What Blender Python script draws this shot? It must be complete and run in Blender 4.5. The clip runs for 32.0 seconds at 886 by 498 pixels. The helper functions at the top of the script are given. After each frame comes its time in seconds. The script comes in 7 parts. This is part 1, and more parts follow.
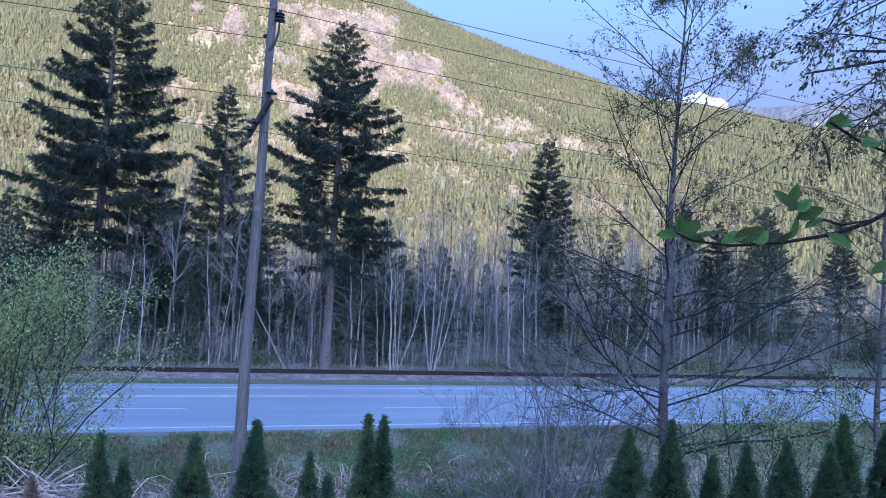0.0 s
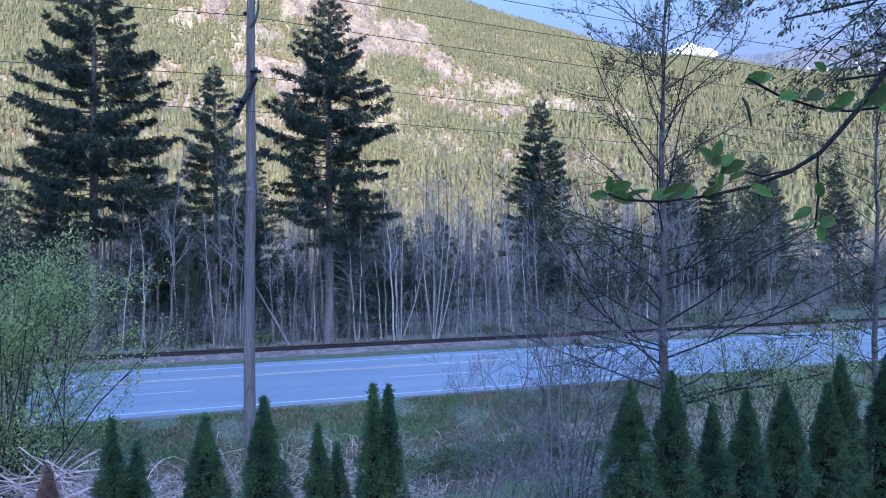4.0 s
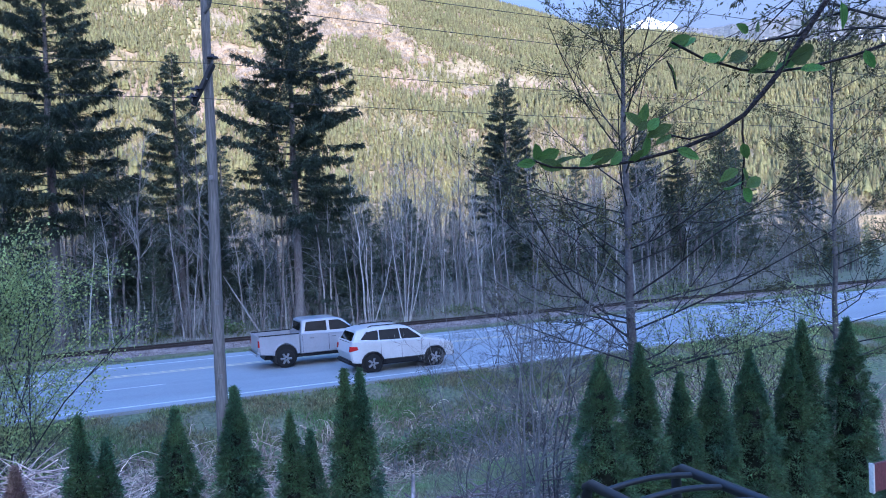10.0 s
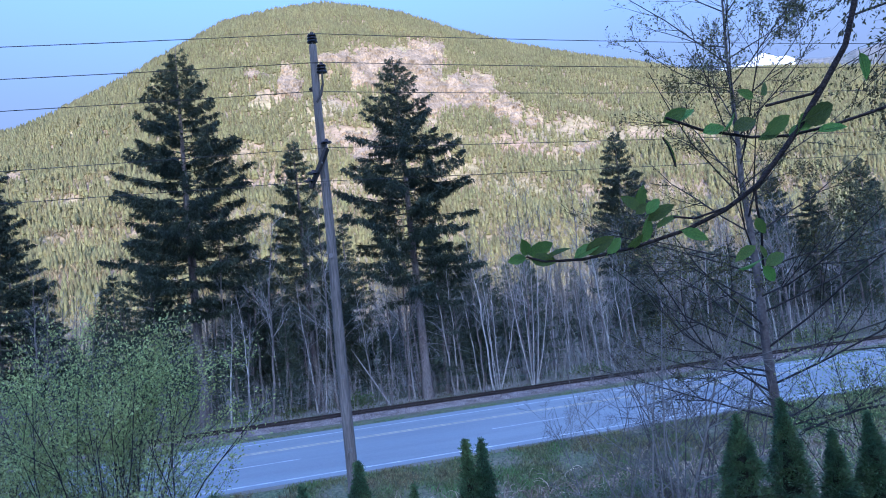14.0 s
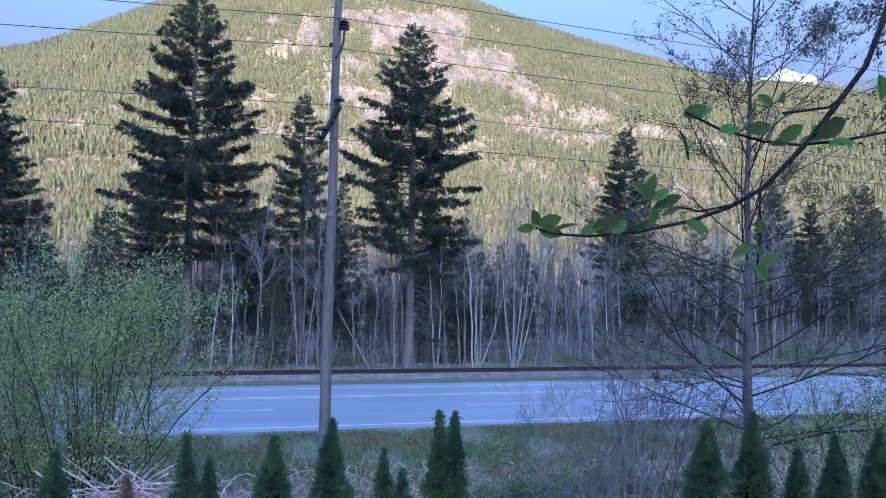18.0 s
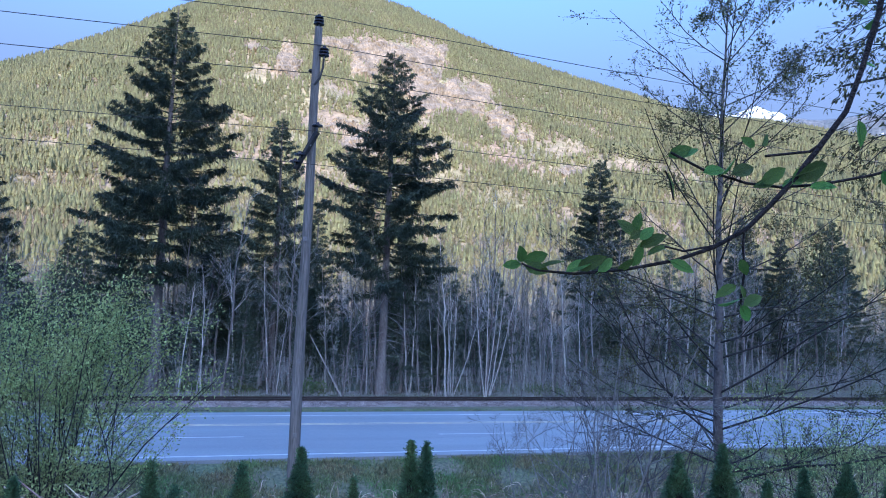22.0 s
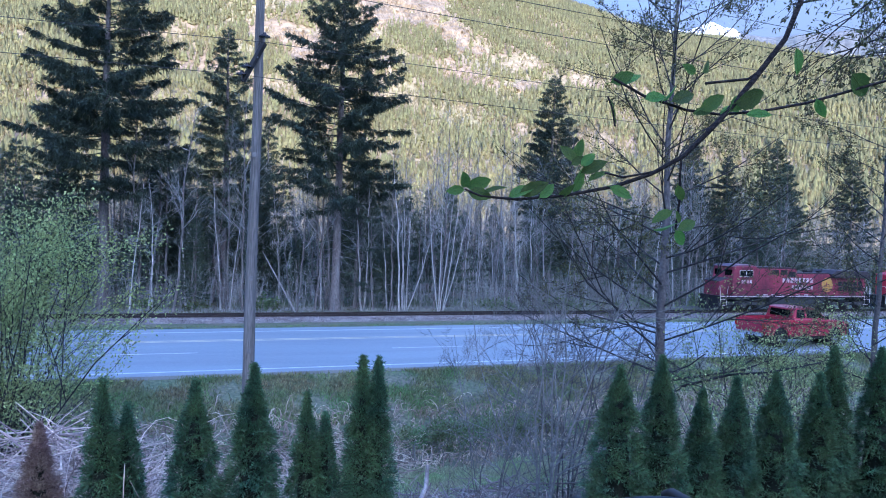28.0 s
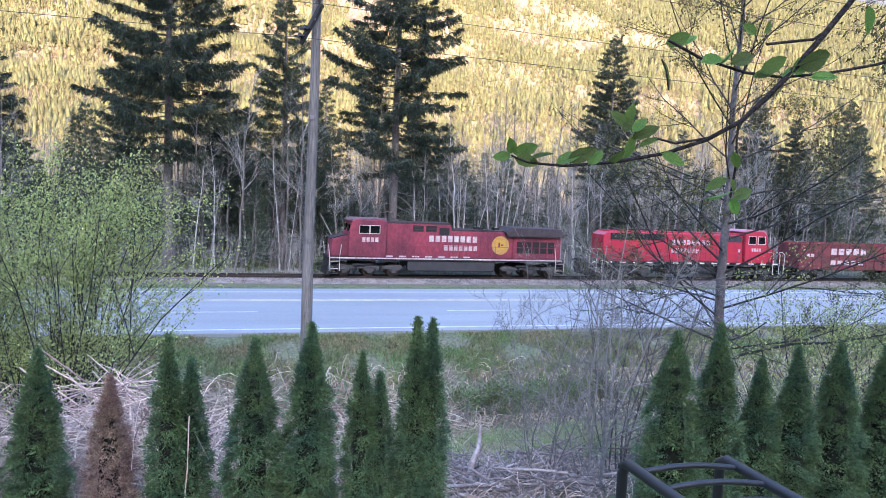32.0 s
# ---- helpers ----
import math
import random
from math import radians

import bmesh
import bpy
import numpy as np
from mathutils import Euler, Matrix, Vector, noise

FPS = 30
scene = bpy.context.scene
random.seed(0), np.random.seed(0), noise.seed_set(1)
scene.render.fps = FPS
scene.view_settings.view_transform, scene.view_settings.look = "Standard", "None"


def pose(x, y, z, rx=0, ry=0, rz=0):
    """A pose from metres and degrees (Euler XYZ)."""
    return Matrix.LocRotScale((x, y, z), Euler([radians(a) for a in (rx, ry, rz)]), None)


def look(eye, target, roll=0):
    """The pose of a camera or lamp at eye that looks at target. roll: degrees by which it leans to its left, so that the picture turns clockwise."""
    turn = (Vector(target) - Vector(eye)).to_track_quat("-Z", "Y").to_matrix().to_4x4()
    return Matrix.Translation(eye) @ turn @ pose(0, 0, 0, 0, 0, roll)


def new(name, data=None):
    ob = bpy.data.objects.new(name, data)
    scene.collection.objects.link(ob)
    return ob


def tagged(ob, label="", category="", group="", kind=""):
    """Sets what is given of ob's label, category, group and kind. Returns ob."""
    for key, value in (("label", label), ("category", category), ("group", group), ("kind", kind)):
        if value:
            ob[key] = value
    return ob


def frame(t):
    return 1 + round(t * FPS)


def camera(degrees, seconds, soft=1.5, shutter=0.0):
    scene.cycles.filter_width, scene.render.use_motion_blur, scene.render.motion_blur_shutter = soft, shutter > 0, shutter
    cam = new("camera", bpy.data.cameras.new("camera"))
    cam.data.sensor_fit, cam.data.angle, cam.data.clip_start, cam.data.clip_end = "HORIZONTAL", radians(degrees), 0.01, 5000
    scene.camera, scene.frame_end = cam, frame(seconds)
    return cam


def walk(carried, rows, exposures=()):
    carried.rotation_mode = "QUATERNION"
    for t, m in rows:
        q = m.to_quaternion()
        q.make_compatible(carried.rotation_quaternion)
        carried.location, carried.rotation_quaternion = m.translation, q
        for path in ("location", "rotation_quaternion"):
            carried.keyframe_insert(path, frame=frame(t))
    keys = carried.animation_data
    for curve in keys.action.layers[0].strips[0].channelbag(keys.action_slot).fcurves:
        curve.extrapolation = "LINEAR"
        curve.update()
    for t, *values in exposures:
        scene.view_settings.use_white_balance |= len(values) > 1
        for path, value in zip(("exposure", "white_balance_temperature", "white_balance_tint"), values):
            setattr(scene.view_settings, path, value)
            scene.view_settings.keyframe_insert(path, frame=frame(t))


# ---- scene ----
cam = camera(62.0, 32.0, soft=1.0)
PATH = [
    (0, (-0.069, 0.578, 4.973), (0.664, 2.435, 5.086), 3.3),
    (0.5, (-0.07, 0.536, 4.964), (0.608, 2.413, 5.09), 3.1),
    (1, (-0.067, 0.54, 4.951), (0.583, 2.427, 5.076), 2.3),
    (1.5, (-0.063, 0.532, 4.958), (0.583, 2.422, 5.067), 1.4),
    (2, (-0.068, 0.513, 4.961), (0.593, 2.398, 5.049), 0.7),
    (2.5, (-0.05, 0.49, 4.973), (0.637, 2.367, 5.036), 0.2),
    (3, (-0.034, 0.495, 4.977), (0.681, 2.362, 5.016), 0.0),
    (3.5, (-0.043, 0.485, 4.962), (0.69, 2.346, 4.988), -0.0),
    (5.5, (-0.028, 0.465, 4.977), (0.736, 2.313, 5.014), -1.1),
    (6, (-0.015, 0.467, 4.964), (0.756, 2.313, 4.997), -1.2),
    (6.5, (-0.019, 0.467, 4.966), (0.764, 2.308, 4.99), -1.2),
    (7, (-0.025, 0.472, 4.968), (0.773, 2.306, 4.986), -1.1),
    (7.5, (-0.022, 0.462, 4.973), (0.787, 2.291, 4.986), -1.2),
    (8, (-0.027, 0.459, 4.972), (0.791, 2.284, 4.979), -1.2),
    (8.5, (-0.018, 0.462, 4.972), (0.802, 2.286, 4.97), -1.4),
    (9, (-0.017, 0.475, 4.965), (0.803, 2.299, 4.953), -1.6),
    (9.5, (0.003, 0.476, 4.963), (0.821, 2.301, 4.942), -2.0),
    (10, (0.009, 0.462, 4.958), (0.825, 2.288, 4.934), -2.5),
    (10.5, (0.007, 0.471, 4.964), (0.829, 2.294, 4.949), -2.8),
    (11, (0.009, 0.47, 4.966), (0.831, 2.293, 4.964), -3.0),
    (11.5, (0.013, 0.456, 4.97), (0.81, 2.29, 4.988), -3.3),
    (12, (0.014, 0.442, 4.961), (0.751, 2.301, 5.005), -3.9),
    (12.5, (0.064, 0.457, 4.959), (0.697, 2.352, 5.042), -5.0),
    (13, (0.105, 0.478, 4.96), (0.661, 2.395, 5.085), -6.1),
    (13.5, (0.133, 0.459, 4.967), (0.648, 2.385, 5.123), -6.6),
    (14, (0.158, 0.466, 4.983), (0.678, 2.389, 5.154), -6.4),
    (14.5, (0.125, 0.458, 4.978), (0.67, 2.375, 5.15), -5.4),
    (16.5, (0.108, 0.414, 4.964), (0.637, 2.339, 5.086), -0.3),
    (17, (0.114, 0.408, 4.96), (0.64, 2.335, 5.063), 0.9),
    (17.5, (0.114, 0.413, 4.96), (0.645, 2.339, 5.056), 1.3),
    (18, (0.118, 0.429, 4.97), (0.646, 2.355, 5.068), 1.1),
    (18.5, (0.106, 0.414, 4.968), (0.615, 2.345, 5.081), 0.8),
    (19, (0.106, 0.426, 4.979), (0.584, 2.364, 5.104), 0.9),
    (19.5, (0.1, 0.42, 4.982), (0.561, 2.362, 5.116), 1.3),
    (20, (0.098, 0.414, 4.983), (0.566, 2.353, 5.126), 1.6),
    (20.5, (0.105, 0.421, 4.986), (0.604, 2.352, 5.139), 1.9),
    (21, (0.114, 0.432, 4.994), (0.65, 2.351, 5.158), 2.0),
    (21.5, (0.115, 0.426, 4.992), (0.683, 2.336, 5.163), 2.0),
    (22, (0.114, 0.435, 4.985), (0.704, 2.338, 5.159), 2.1),
    (22.5, (0.112, 0.436, 4.979), (0.721, 2.332, 5.157), 2.1),
    (23, (0.112, 0.428, 4.98), (0.742, 2.318, 5.164), 2.2),
    (23.5, (0.121, 0.428, 4.99), (0.777, 2.308, 5.182), 2.3),
    (24, (0.134, 0.411, 4.995), (0.815, 2.281, 5.187), 2.4),
    (24.5, (0.119, 0.411, 4.994), (0.826, 2.273, 5.177), 2.4),
    (26.5, (0.131, 0.425, 5.01), (0.856, 2.286, 5.115), 1.2),
    (27, (0.141, 0.42, 5.01), (0.858, 2.286, 5.078), 1.2),
    (27.5, (0.146, 0.413, 5.008), (0.859, 2.281, 5.021), 1.5),
    (28, (0.144, 0.412, 5.003), (0.861, 2.278, 4.955), 2.0),
    (28.5, (0.145, 0.413, 4.991), (0.865, 2.276, 4.887), 2.4),
    (29, (0.15, 0.416, 4.989), (0.877, 2.274, 4.848), 2.7),
    (29.5, (0.151, 0.41, 4.991), (0.882, 2.265, 4.834), 2.8),
    (30, (0.161, 0.419, 4.987), (0.887, 2.276, 4.827), 2.9),
    (30.5, (0.159, 0.418, 4.991), (0.869, 2.281, 4.832), 2.8),
    (31, (0.157, 0.418, 4.992), (0.837, 2.292, 4.835), 2.6),
    (31.5, (0.152, 0.411, 4.996), (0.784, 2.302, 4.839), 2.5),
    (32, (0.153, 0.417, 4.994), (0.73, 2.325, 4.842), 2.4),
]
walk(cam, [(t, look(eye, target, roll)) for t, eye, target, roll in PATH], ((0, 2.53, 4440, 20), (6, 2.59, 4380, 18), (9, 2.63, 4400, 17), (12, 2.62, 4500, 19), (14.5, 2.42, 4400, 17), (17, 2.53, 4480, 19), (20, 2.55, 4470, 18), (22, 2.41, 4380, 15), (25, 2.31, 4320, 13), (27.5, 2.62, 4380, 16), (28.5, 2.9, 4600, 17), (29.5, 3.16, 5250, 18), (30.5, 3.28, 5520, 18), (32, 3.36, 5650, 18)))

# ---- light ----
SUN_EL, SUN_AZ = radians(14.0), radians(192.0)  # azimuth clockwise from +y
to_sun = Vector((math.sin(SUN_AZ) * math.cos(SUN_EL), math.cos(SUN_AZ) * math.cos(SUN_EL), math.sin(SUN_EL)))
world = bpy.data.worlds.new("world")
scene.world = world
world.use_nodes = True
wn = world.node_tree
sky = wn.nodes.new("ShaderNodeTexSky")
sky.sky_type, sky.sun_disc = "NISHITA", False
sky.sun_elevation, sky.sun_rotation = SUN_EL, SUN_AZ
sky.altitude, sky.air_density, sky.dust_density, sky.ozone_density = 400, 1.0, 6.0, 2.3
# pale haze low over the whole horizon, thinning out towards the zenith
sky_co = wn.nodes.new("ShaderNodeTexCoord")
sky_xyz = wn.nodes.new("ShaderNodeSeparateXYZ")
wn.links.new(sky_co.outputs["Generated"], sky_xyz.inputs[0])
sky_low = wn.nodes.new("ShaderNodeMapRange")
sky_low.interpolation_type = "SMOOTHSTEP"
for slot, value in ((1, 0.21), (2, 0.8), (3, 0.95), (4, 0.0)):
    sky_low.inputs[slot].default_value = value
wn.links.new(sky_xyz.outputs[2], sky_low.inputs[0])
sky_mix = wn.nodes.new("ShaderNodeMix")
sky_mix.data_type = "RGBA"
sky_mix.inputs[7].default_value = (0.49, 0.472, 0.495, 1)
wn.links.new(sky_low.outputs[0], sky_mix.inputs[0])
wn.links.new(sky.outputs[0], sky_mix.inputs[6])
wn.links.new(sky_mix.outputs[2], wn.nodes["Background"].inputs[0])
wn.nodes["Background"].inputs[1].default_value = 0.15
sun = new("sun", bpy.data.lights.new("sun", "SUN"))
sun.data.energy, sun.data.angle, sun.data.color = 1.88, radians(0.6), (1.0, 0.785, 0.48)
sun.matrix_world = look((0, 0, 0), -to_sun)

# ---- materials ----


def material(name, color, rough=0.85, metal=0.0, spread=0.25, scale=3.0, fine=40.0, bump=0.3, other=None, amount=0.5, random_value=0.0,
             spec=0.4, coords="Object", island=False, through_light=0.0, stretch=(1, 1, 1)):
    """Base colour with variation at two scales; other: a second colour in patches."""
    m = bpy.data.materials.new(name)
    m.use_nodes = True
    t = m.node_tree
    n, l = t.nodes, t.links
    b = n["Principled BSDF"]
    b.inputs["Roughness"].default_value = rough
    b.inputs["Metallic"].default_value = metal
    b.inputs["Specular IOR Level"].default_value = spec
    co = n.new("ShaderNodeTexCoord")
    mp = n.new("ShaderNodeMapping")
    mp.inputs["Scale"].default_value = stretch
    l.new(co.outputs[coords], mp.inputs[0])
    big = n.new("ShaderNodeTexNoise")
    big.inputs["Scale"].default_value, big.inputs["Detail"].default_value = scale, 4
    small = n.new("ShaderNodeTexNoise")
    small.inputs["Scale"].default_value, small.inputs["Detail"].default_value = fine, 3
    l.new(mp.outputs[0], big.inputs["Vector"])
    l.new(mp.outputs[0], small.inputs["Vector"])
    ramp = n.new("ShaderNodeMapRange")
    ramp.inputs[1].default_value, ramp.inputs[2].default_value = 0.5 - 0.22 * (1 - amount) - 0.05, 0.5 + 0.25 * (1 - amount) + 0.03
    l.new(big.outputs[0], ramp.inputs[0])
    mix = n.new("ShaderNodeMix")
    mix.data_type = "RGBA"
    mix.inputs[6].default_value = (*color, 1)
    mix.inputs[7].default_value = (*(other or [c * (1 - spread) for c in color]), 1)
    l.new(ramp.outputs[0], mix.inputs[0])
    val = n.new("ShaderNodeMapRange")
    val.inputs[1].default_value, val.inputs[2].default_value = 0.3, 0.7
    val.inputs[3].default_value, val.inputs[4].default_value = 1 - spread, 1 + spread
    l.new(small.outputs[0], val.inputs[0])
    hsv = n.new("ShaderNodeHueSaturation")
    l.new(mix.outputs[2], hsv.inputs["Color"])
    value = val.outputs[0]
    if random_value:
        if island:
            rnd = n.new("ShaderNodeNewGeometry").outputs["Random Per Island"]
        else:
            rnd = n.new("ShaderNodeObjectInfo").outputs["Random"]
        r2 = n.new("ShaderNodeMapRange")
        r2.inputs[3].default_value, r2.inputs[4].default_value = 1 - random_value, 1 + random_value
        l.new(rnd, r2.inputs[0])
        mul = n.new("ShaderNodeMath")
        mul.operation = "MULTIPLY"
        l.new(value, mul.inputs[0])
        l.new(r2.outputs[0], mul.inputs[1])
        value = mul.outputs[0]
        r3 = n.new("ShaderNodeMapRange")
        r3.inputs[3].default_value, r3.inputs[4].default_value = 0.5 - 0.05 * random_value, 0.5 + 0.05 * random_value
        l.new(rnd, r3.inputs[0])
        l.new(r3.outputs[0], hsv.inputs["Hue"])
    l.new(value, hsv.inputs["Value"])
    l.new(hsv.outputs[0], b.inputs["Base Color"])
    if bump:
        bm = n.new("ShaderNodeBump")
        bm.inputs["Strength"].default_value, bm.inputs["Distance"].default_value = bump, 0.02
        l.new(small.outputs[0], bm.inputs["Height"])
        l.new(bm.outputs[0], b.inputs["Normal"])
    if through_light:
        tr = n.new("ShaderNodeBsdfTranslucent")
        l.new(hsv.outputs[0], tr.inputs[0])
        ms = n.new("ShaderNodeMixShader")
        ms.inputs[0].default_value = through_light
        l.new(b.outputs[0], ms.inputs[1])
        l.new(tr.outputs[0], ms.inputs[2])
        l.new(ms.outputs[0], n["Material Output"].inputs[0])
    return m


def glass(name, tint=(0.002, 0.0025, 0.003)):
    m = bpy.data.materials.new(name)
    m.use_nodes = True
    b = m.node_tree.nodes["Principled BSDF"]
    b.inputs["Base Color"].default_value = (*tint, 1)
    b.inputs["Roughness"].default_value = 0.06
    b.inputs["Specular IOR Level"].default_value = 0.3
    return m


def paint(name, color, rough=0.3, dirt=(0.12, 0.1, 0.09), amount=0.2, metal=0.0):
    m = material(name, color, rough=rough, metal=metal, spread=0.06, scale=1.3, fine=18, bump=0.02, other=[c * 0.8 + d * 0.2 for c, d in zip(color, dirt)], amount=amount)
    m.node_tree.nodes["Principled BSDF"].inputs["Coat Weight"].default_value = 0.4
    return m


M_ASPHALT = material("asphalt", (0.295, 0.315, 0.33), rough=0.55, spread=0.14, scale=0.6, fine=60, bump=0.3, other=(0.25, 0.262, 0.272), stretch=(0.15, 1, 1))
M_LINE_WHITE = material("road_paint_white", (0.75, 0.76, 0.76), spread=0.12, scale=2, fine=30, other=(0.5, 0.5, 0.5), amount=0.3)
M_LINE_YELLOW = material("road_paint_yellow", (0.75, 0.66, 0.45), spread=0.12, scale=2, fine=30, other=(0.5, 0.42, 0.3), amount=0.3)
M_GROUND = material("litter_and_grass", (0.165, 0.148, 0.098), spread=0.45, scale=0.7, fine=9, bump=0.8, other=(0.115, 0.145, 0.065), amount=0.45)
M_FOREST_FLOOR = material("forest_floor", (0.07, 0.055, 0.045), spread=0.4, scale=0.3, fine=6, bump=0.6, other=(0.045, 0.05, 0.03))
M_GRAVEL = material("ballast", (0.29, 0.25, 0.235), spread=0.45, scale=1.2, fine=14, bump=0.8, other=(0.17, 0.14, 0.13), random_value=0.35, island=True)
M_RAIL = material("rusty_rail", (0.06, 0.047, 0.043), rough=0.6, metal=0.5, spread=0.3, scale=5, fine=30)
M_TIE = material("creosote_tie", (0.12, 0.105, 0.1), spread=0.4, scale=4, fine=20)
# floor colour paled and yellowed, with low sunlight painted in
M_MOUNTAIN = material("mountain_floor_sunned", (0.3, 0.26, 0.14), spread=0.3, scale=0.012, fine=0.12, bump=0.3, other=(0.31, 0.22, 0.15), amount=0.45)
M_CLIFF = material("cliff_rock", (0.31, 0.235, 0.155), spread=0.35, scale=0.05, fine=0.3, bump=0.6, other=(0.2, 0.15, 0.095), amount=0.7, stretch=(1, 0.3, 0.3))
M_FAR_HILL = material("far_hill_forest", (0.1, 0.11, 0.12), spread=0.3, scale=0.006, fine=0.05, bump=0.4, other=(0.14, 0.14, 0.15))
M_SNOW = material("snow", (0.85, 0.87, 0.9), spread=0.08, scale=0.01, fine=0.05, bump=0.3, other=(0.6, 0.63, 0.68), amount=0.3)
# tree colours on the slope carry part of the sun's warmth and brightness
M_FAR_CONIFER = material("hillside_conifer_sunned", (0.265, 0.25, 0.115), spread=0.2, scale=0.01, fine=0.5, bump=0, other=(0.32, 0.29, 0.135), random_value=0.22, island=True, through_light=0.5)
M_FAR_BARE = material("hillside_bare_wood_sunned", (0.345, 0.28, 0.165), spread=0.2, scale=0.01, fine=0.5, bump=0, other=(0.335, 0.3, 0.14), random_value=0.22, island=True, through_light=0.45)
M_NEEDLE = material("conifer_needles", (0.048, 0.068, 0.054), spread=0.3, scale=0.5, fine=6, bump=0, other=(0.07, 0.088, 0.052), random_value=0.45, island=True, rough=0.7)
M_NEEDLE_DULL = material("dull_conifer_needles", (0.075, 0.105, 0.08), spread=0.3, scale=0.5, fine=6, bump=0, other=(0.09, 0.11, 0.06), random_value=0.4, island=True, rough=0.7)
M_BARK = material("grey_brown_bark", (0.21, 0.195, 0.188), spread=0.35, scale=1.5, fine=14, bump=0.8, other=(0.13, 0.105, 0.1), stretch=(1, 1, 0.25))
M_BARK_PALE = material("pale_alder_bark", (0.48, 0.47, 0.45), spread=0.25, scale=1.2, fine=9, bump=0.5, other=(0.27, 0.25, 0.24), amount=0.4, random_value=0.25)
M_BARK_WHITE = material("white_birch_bark", (0.52, 0.51, 0.49), spread=0.2, scale=1.5, fine=10, bump=0.4, other=(0.3, 0.28, 0.26), amount=0.25, stretch=(1, 1, 2))
M_TWIG = material("grey_twigs", (0.33, 0.32, 0.312), spread=0.25, scale=0.2, fine=4, bump=0, other=(0.19, 0.195, 0.175), random_value=0.3)
M_TWIG_DARK = material("dark_twigs", (0.022, 0.022, 0.023), spread=0.3, scale=1, fine=8, bump=0.3, other=(0.04, 0.038, 0.038))
M_STEM_GREY = material("grey_stems", (0.25, 0.245, 0.235), spread=0.3, scale=1.5, fine=12, bump=0.3, other=(0.19, 0.185, 0.175))
M_STICK = material("dead_grey_sticks", (0.4, 0.36, 0.355), spread=0.3, scale=1.5, fine=14, bump=0.3, other=(0.18, 0.15, 0.14), random_value=0.4)
M_TREE_BARK = material("dark_alder_bark", (0.075, 0.068, 0.068), spread=0.35, scale=2.5, fine=16, bump=0.6, other=(0.14, 0.13, 0.132), amount=0.4)
M_STEM_MID = material("brown_grey_stems", (0.115, 0.11, 0.103), spread=0.3, scale=1.5, fine=12, bump=0.3, other=(0.2, 0.192, 0.18))
M_STEM_TAN = material("dry_tan_canes", (0.66, 0.54, 0.47), spread=0.3, scale=1.5, fine=12, bump=0.2, other=(0.36, 0.26, 0.23), random_value=0.5, island=True)
# near-black: the shade inside the cedars, put into the colour of stem and core
M_CEDAR_INNER = material("cedar_core_shade", (0.012, 0.016, 0.01), spread=0.4, scale=3, fine=30, bump=0.5)
M_STALK = material("dead_brown_stalks", (0.5, 0.42, 0.34), spread=0.3, scale=1.5, fine=12, bump=0, other=(0.27, 0.21, 0.165), random_value=0.5, island=True)
M_CEDAR = material("cedar_foliage", (0.05, 0.105, 0.056), spread=0.4, scale=2.5, fine=30, bump=0, other=(0.115, 0.17, 0.065), random_value=0.6, island=True, rough=0.65)
M_CEDAR_DEAD = material("dead_cedar_foliage", (0.22, 0.14, 0.13), spread=0.3, scale=2.5, fine=30, bump=0, other=(0.34, 0.25, 0.19), random_value=0.4, island=True, through_light=0.1)
M_LEAF_YOUNG = material("young_leaves", (0.42, 0.48, 0.19), spread=0.3, scale=2, fine=20, bump=0, other=(0.28, 0.33, 0.125), random_value=0.35, island=True, through_light=0.35)
M_LEAF_NEAR = material("fresh_green_leaf", (0.12, 0.2, 0.028), spread=0.25, scale=20, fine=180, bump=0.35, other=(0.075, 0.14, 0.03), random_value=0.45, through_light=0.45, rough=0.5)
# bark colour taken near black for the underside's shade, lit from above and behind
M_BRANCH = material("backlit_branch_bark", (0.014, 0.012, 0.013), spread=0.4, scale=30, fine=160, bump=0.4, other=(0.03, 0.024, 0.022), spec=0.2)
M_BUD = material("brown_buds", (0.085, 0.08, 0.045), spread=0.2, scale=3, fine=20, bump=0, other=(0.12, 0.13, 0.045), random_value=0.4, island=True)
M_GRASS = material("spring_grass", (0.15, 0.24, 0.085), spread=0.35, scale=0.8, fine=8, bump=0, other=(0.24, 0.21, 0.12), random_value=0.4, island=True, through_light=0.2)
M_LAWN = material("fresh_ditch_grass", (0.3, 0.4, 0.19), spread=0.25, scale=0.8, fine=8, bump=0, other=(0.36, 0.36, 0.24), random_value=0.3, island=True, through_light=0.2)
M_BRAMBLE = material("bramble_leaves", (0.13, 0.2, 0.08), spread=0.3, scale=1, fine=10, bump=0, other=(0.15, 0.15, 0.07), random_value=0.4, island=True, through_light=0.15)
M_POLE = material("weathered_pole_wood", (0.2, 0.19, 0.185), spread=0.35, scale=2, fine=18, bump=0.7, other=(0.12, 0.108, 0.102), stretch=(2, 2, 0.15))
M_PORCELAIN = material("brown_porcelain", (0.03, 0.02, 0.018), rough=0.25, spread=0.1, scale=10, fine=60, bump=0)
M_STEEL = material("dull_steel", (0.22, 0.22, 0.23), rough=0.5, metal=0.7, spread=0.2, scale=6, fine=40)
M_WIRE = material("dark_wire", (0.05, 0.048, 0.045), rough=0.6, spread=0.1, bump=0)
M_BLACK_PAINT = material("black_enamel", (0.004, 0.006, 0.01), rough=0.5, spread=0.15, scale=8, fine=60, bump=0.0, spec=0.6)
M_BROWN_PAINT = material("brown_panel", (0.13, 0.045, 0.05), rough=0.6, spread=0.15, scale=3, fine=30)

# ---- mesh helpers ----
rng = np.random.default_rng(7)


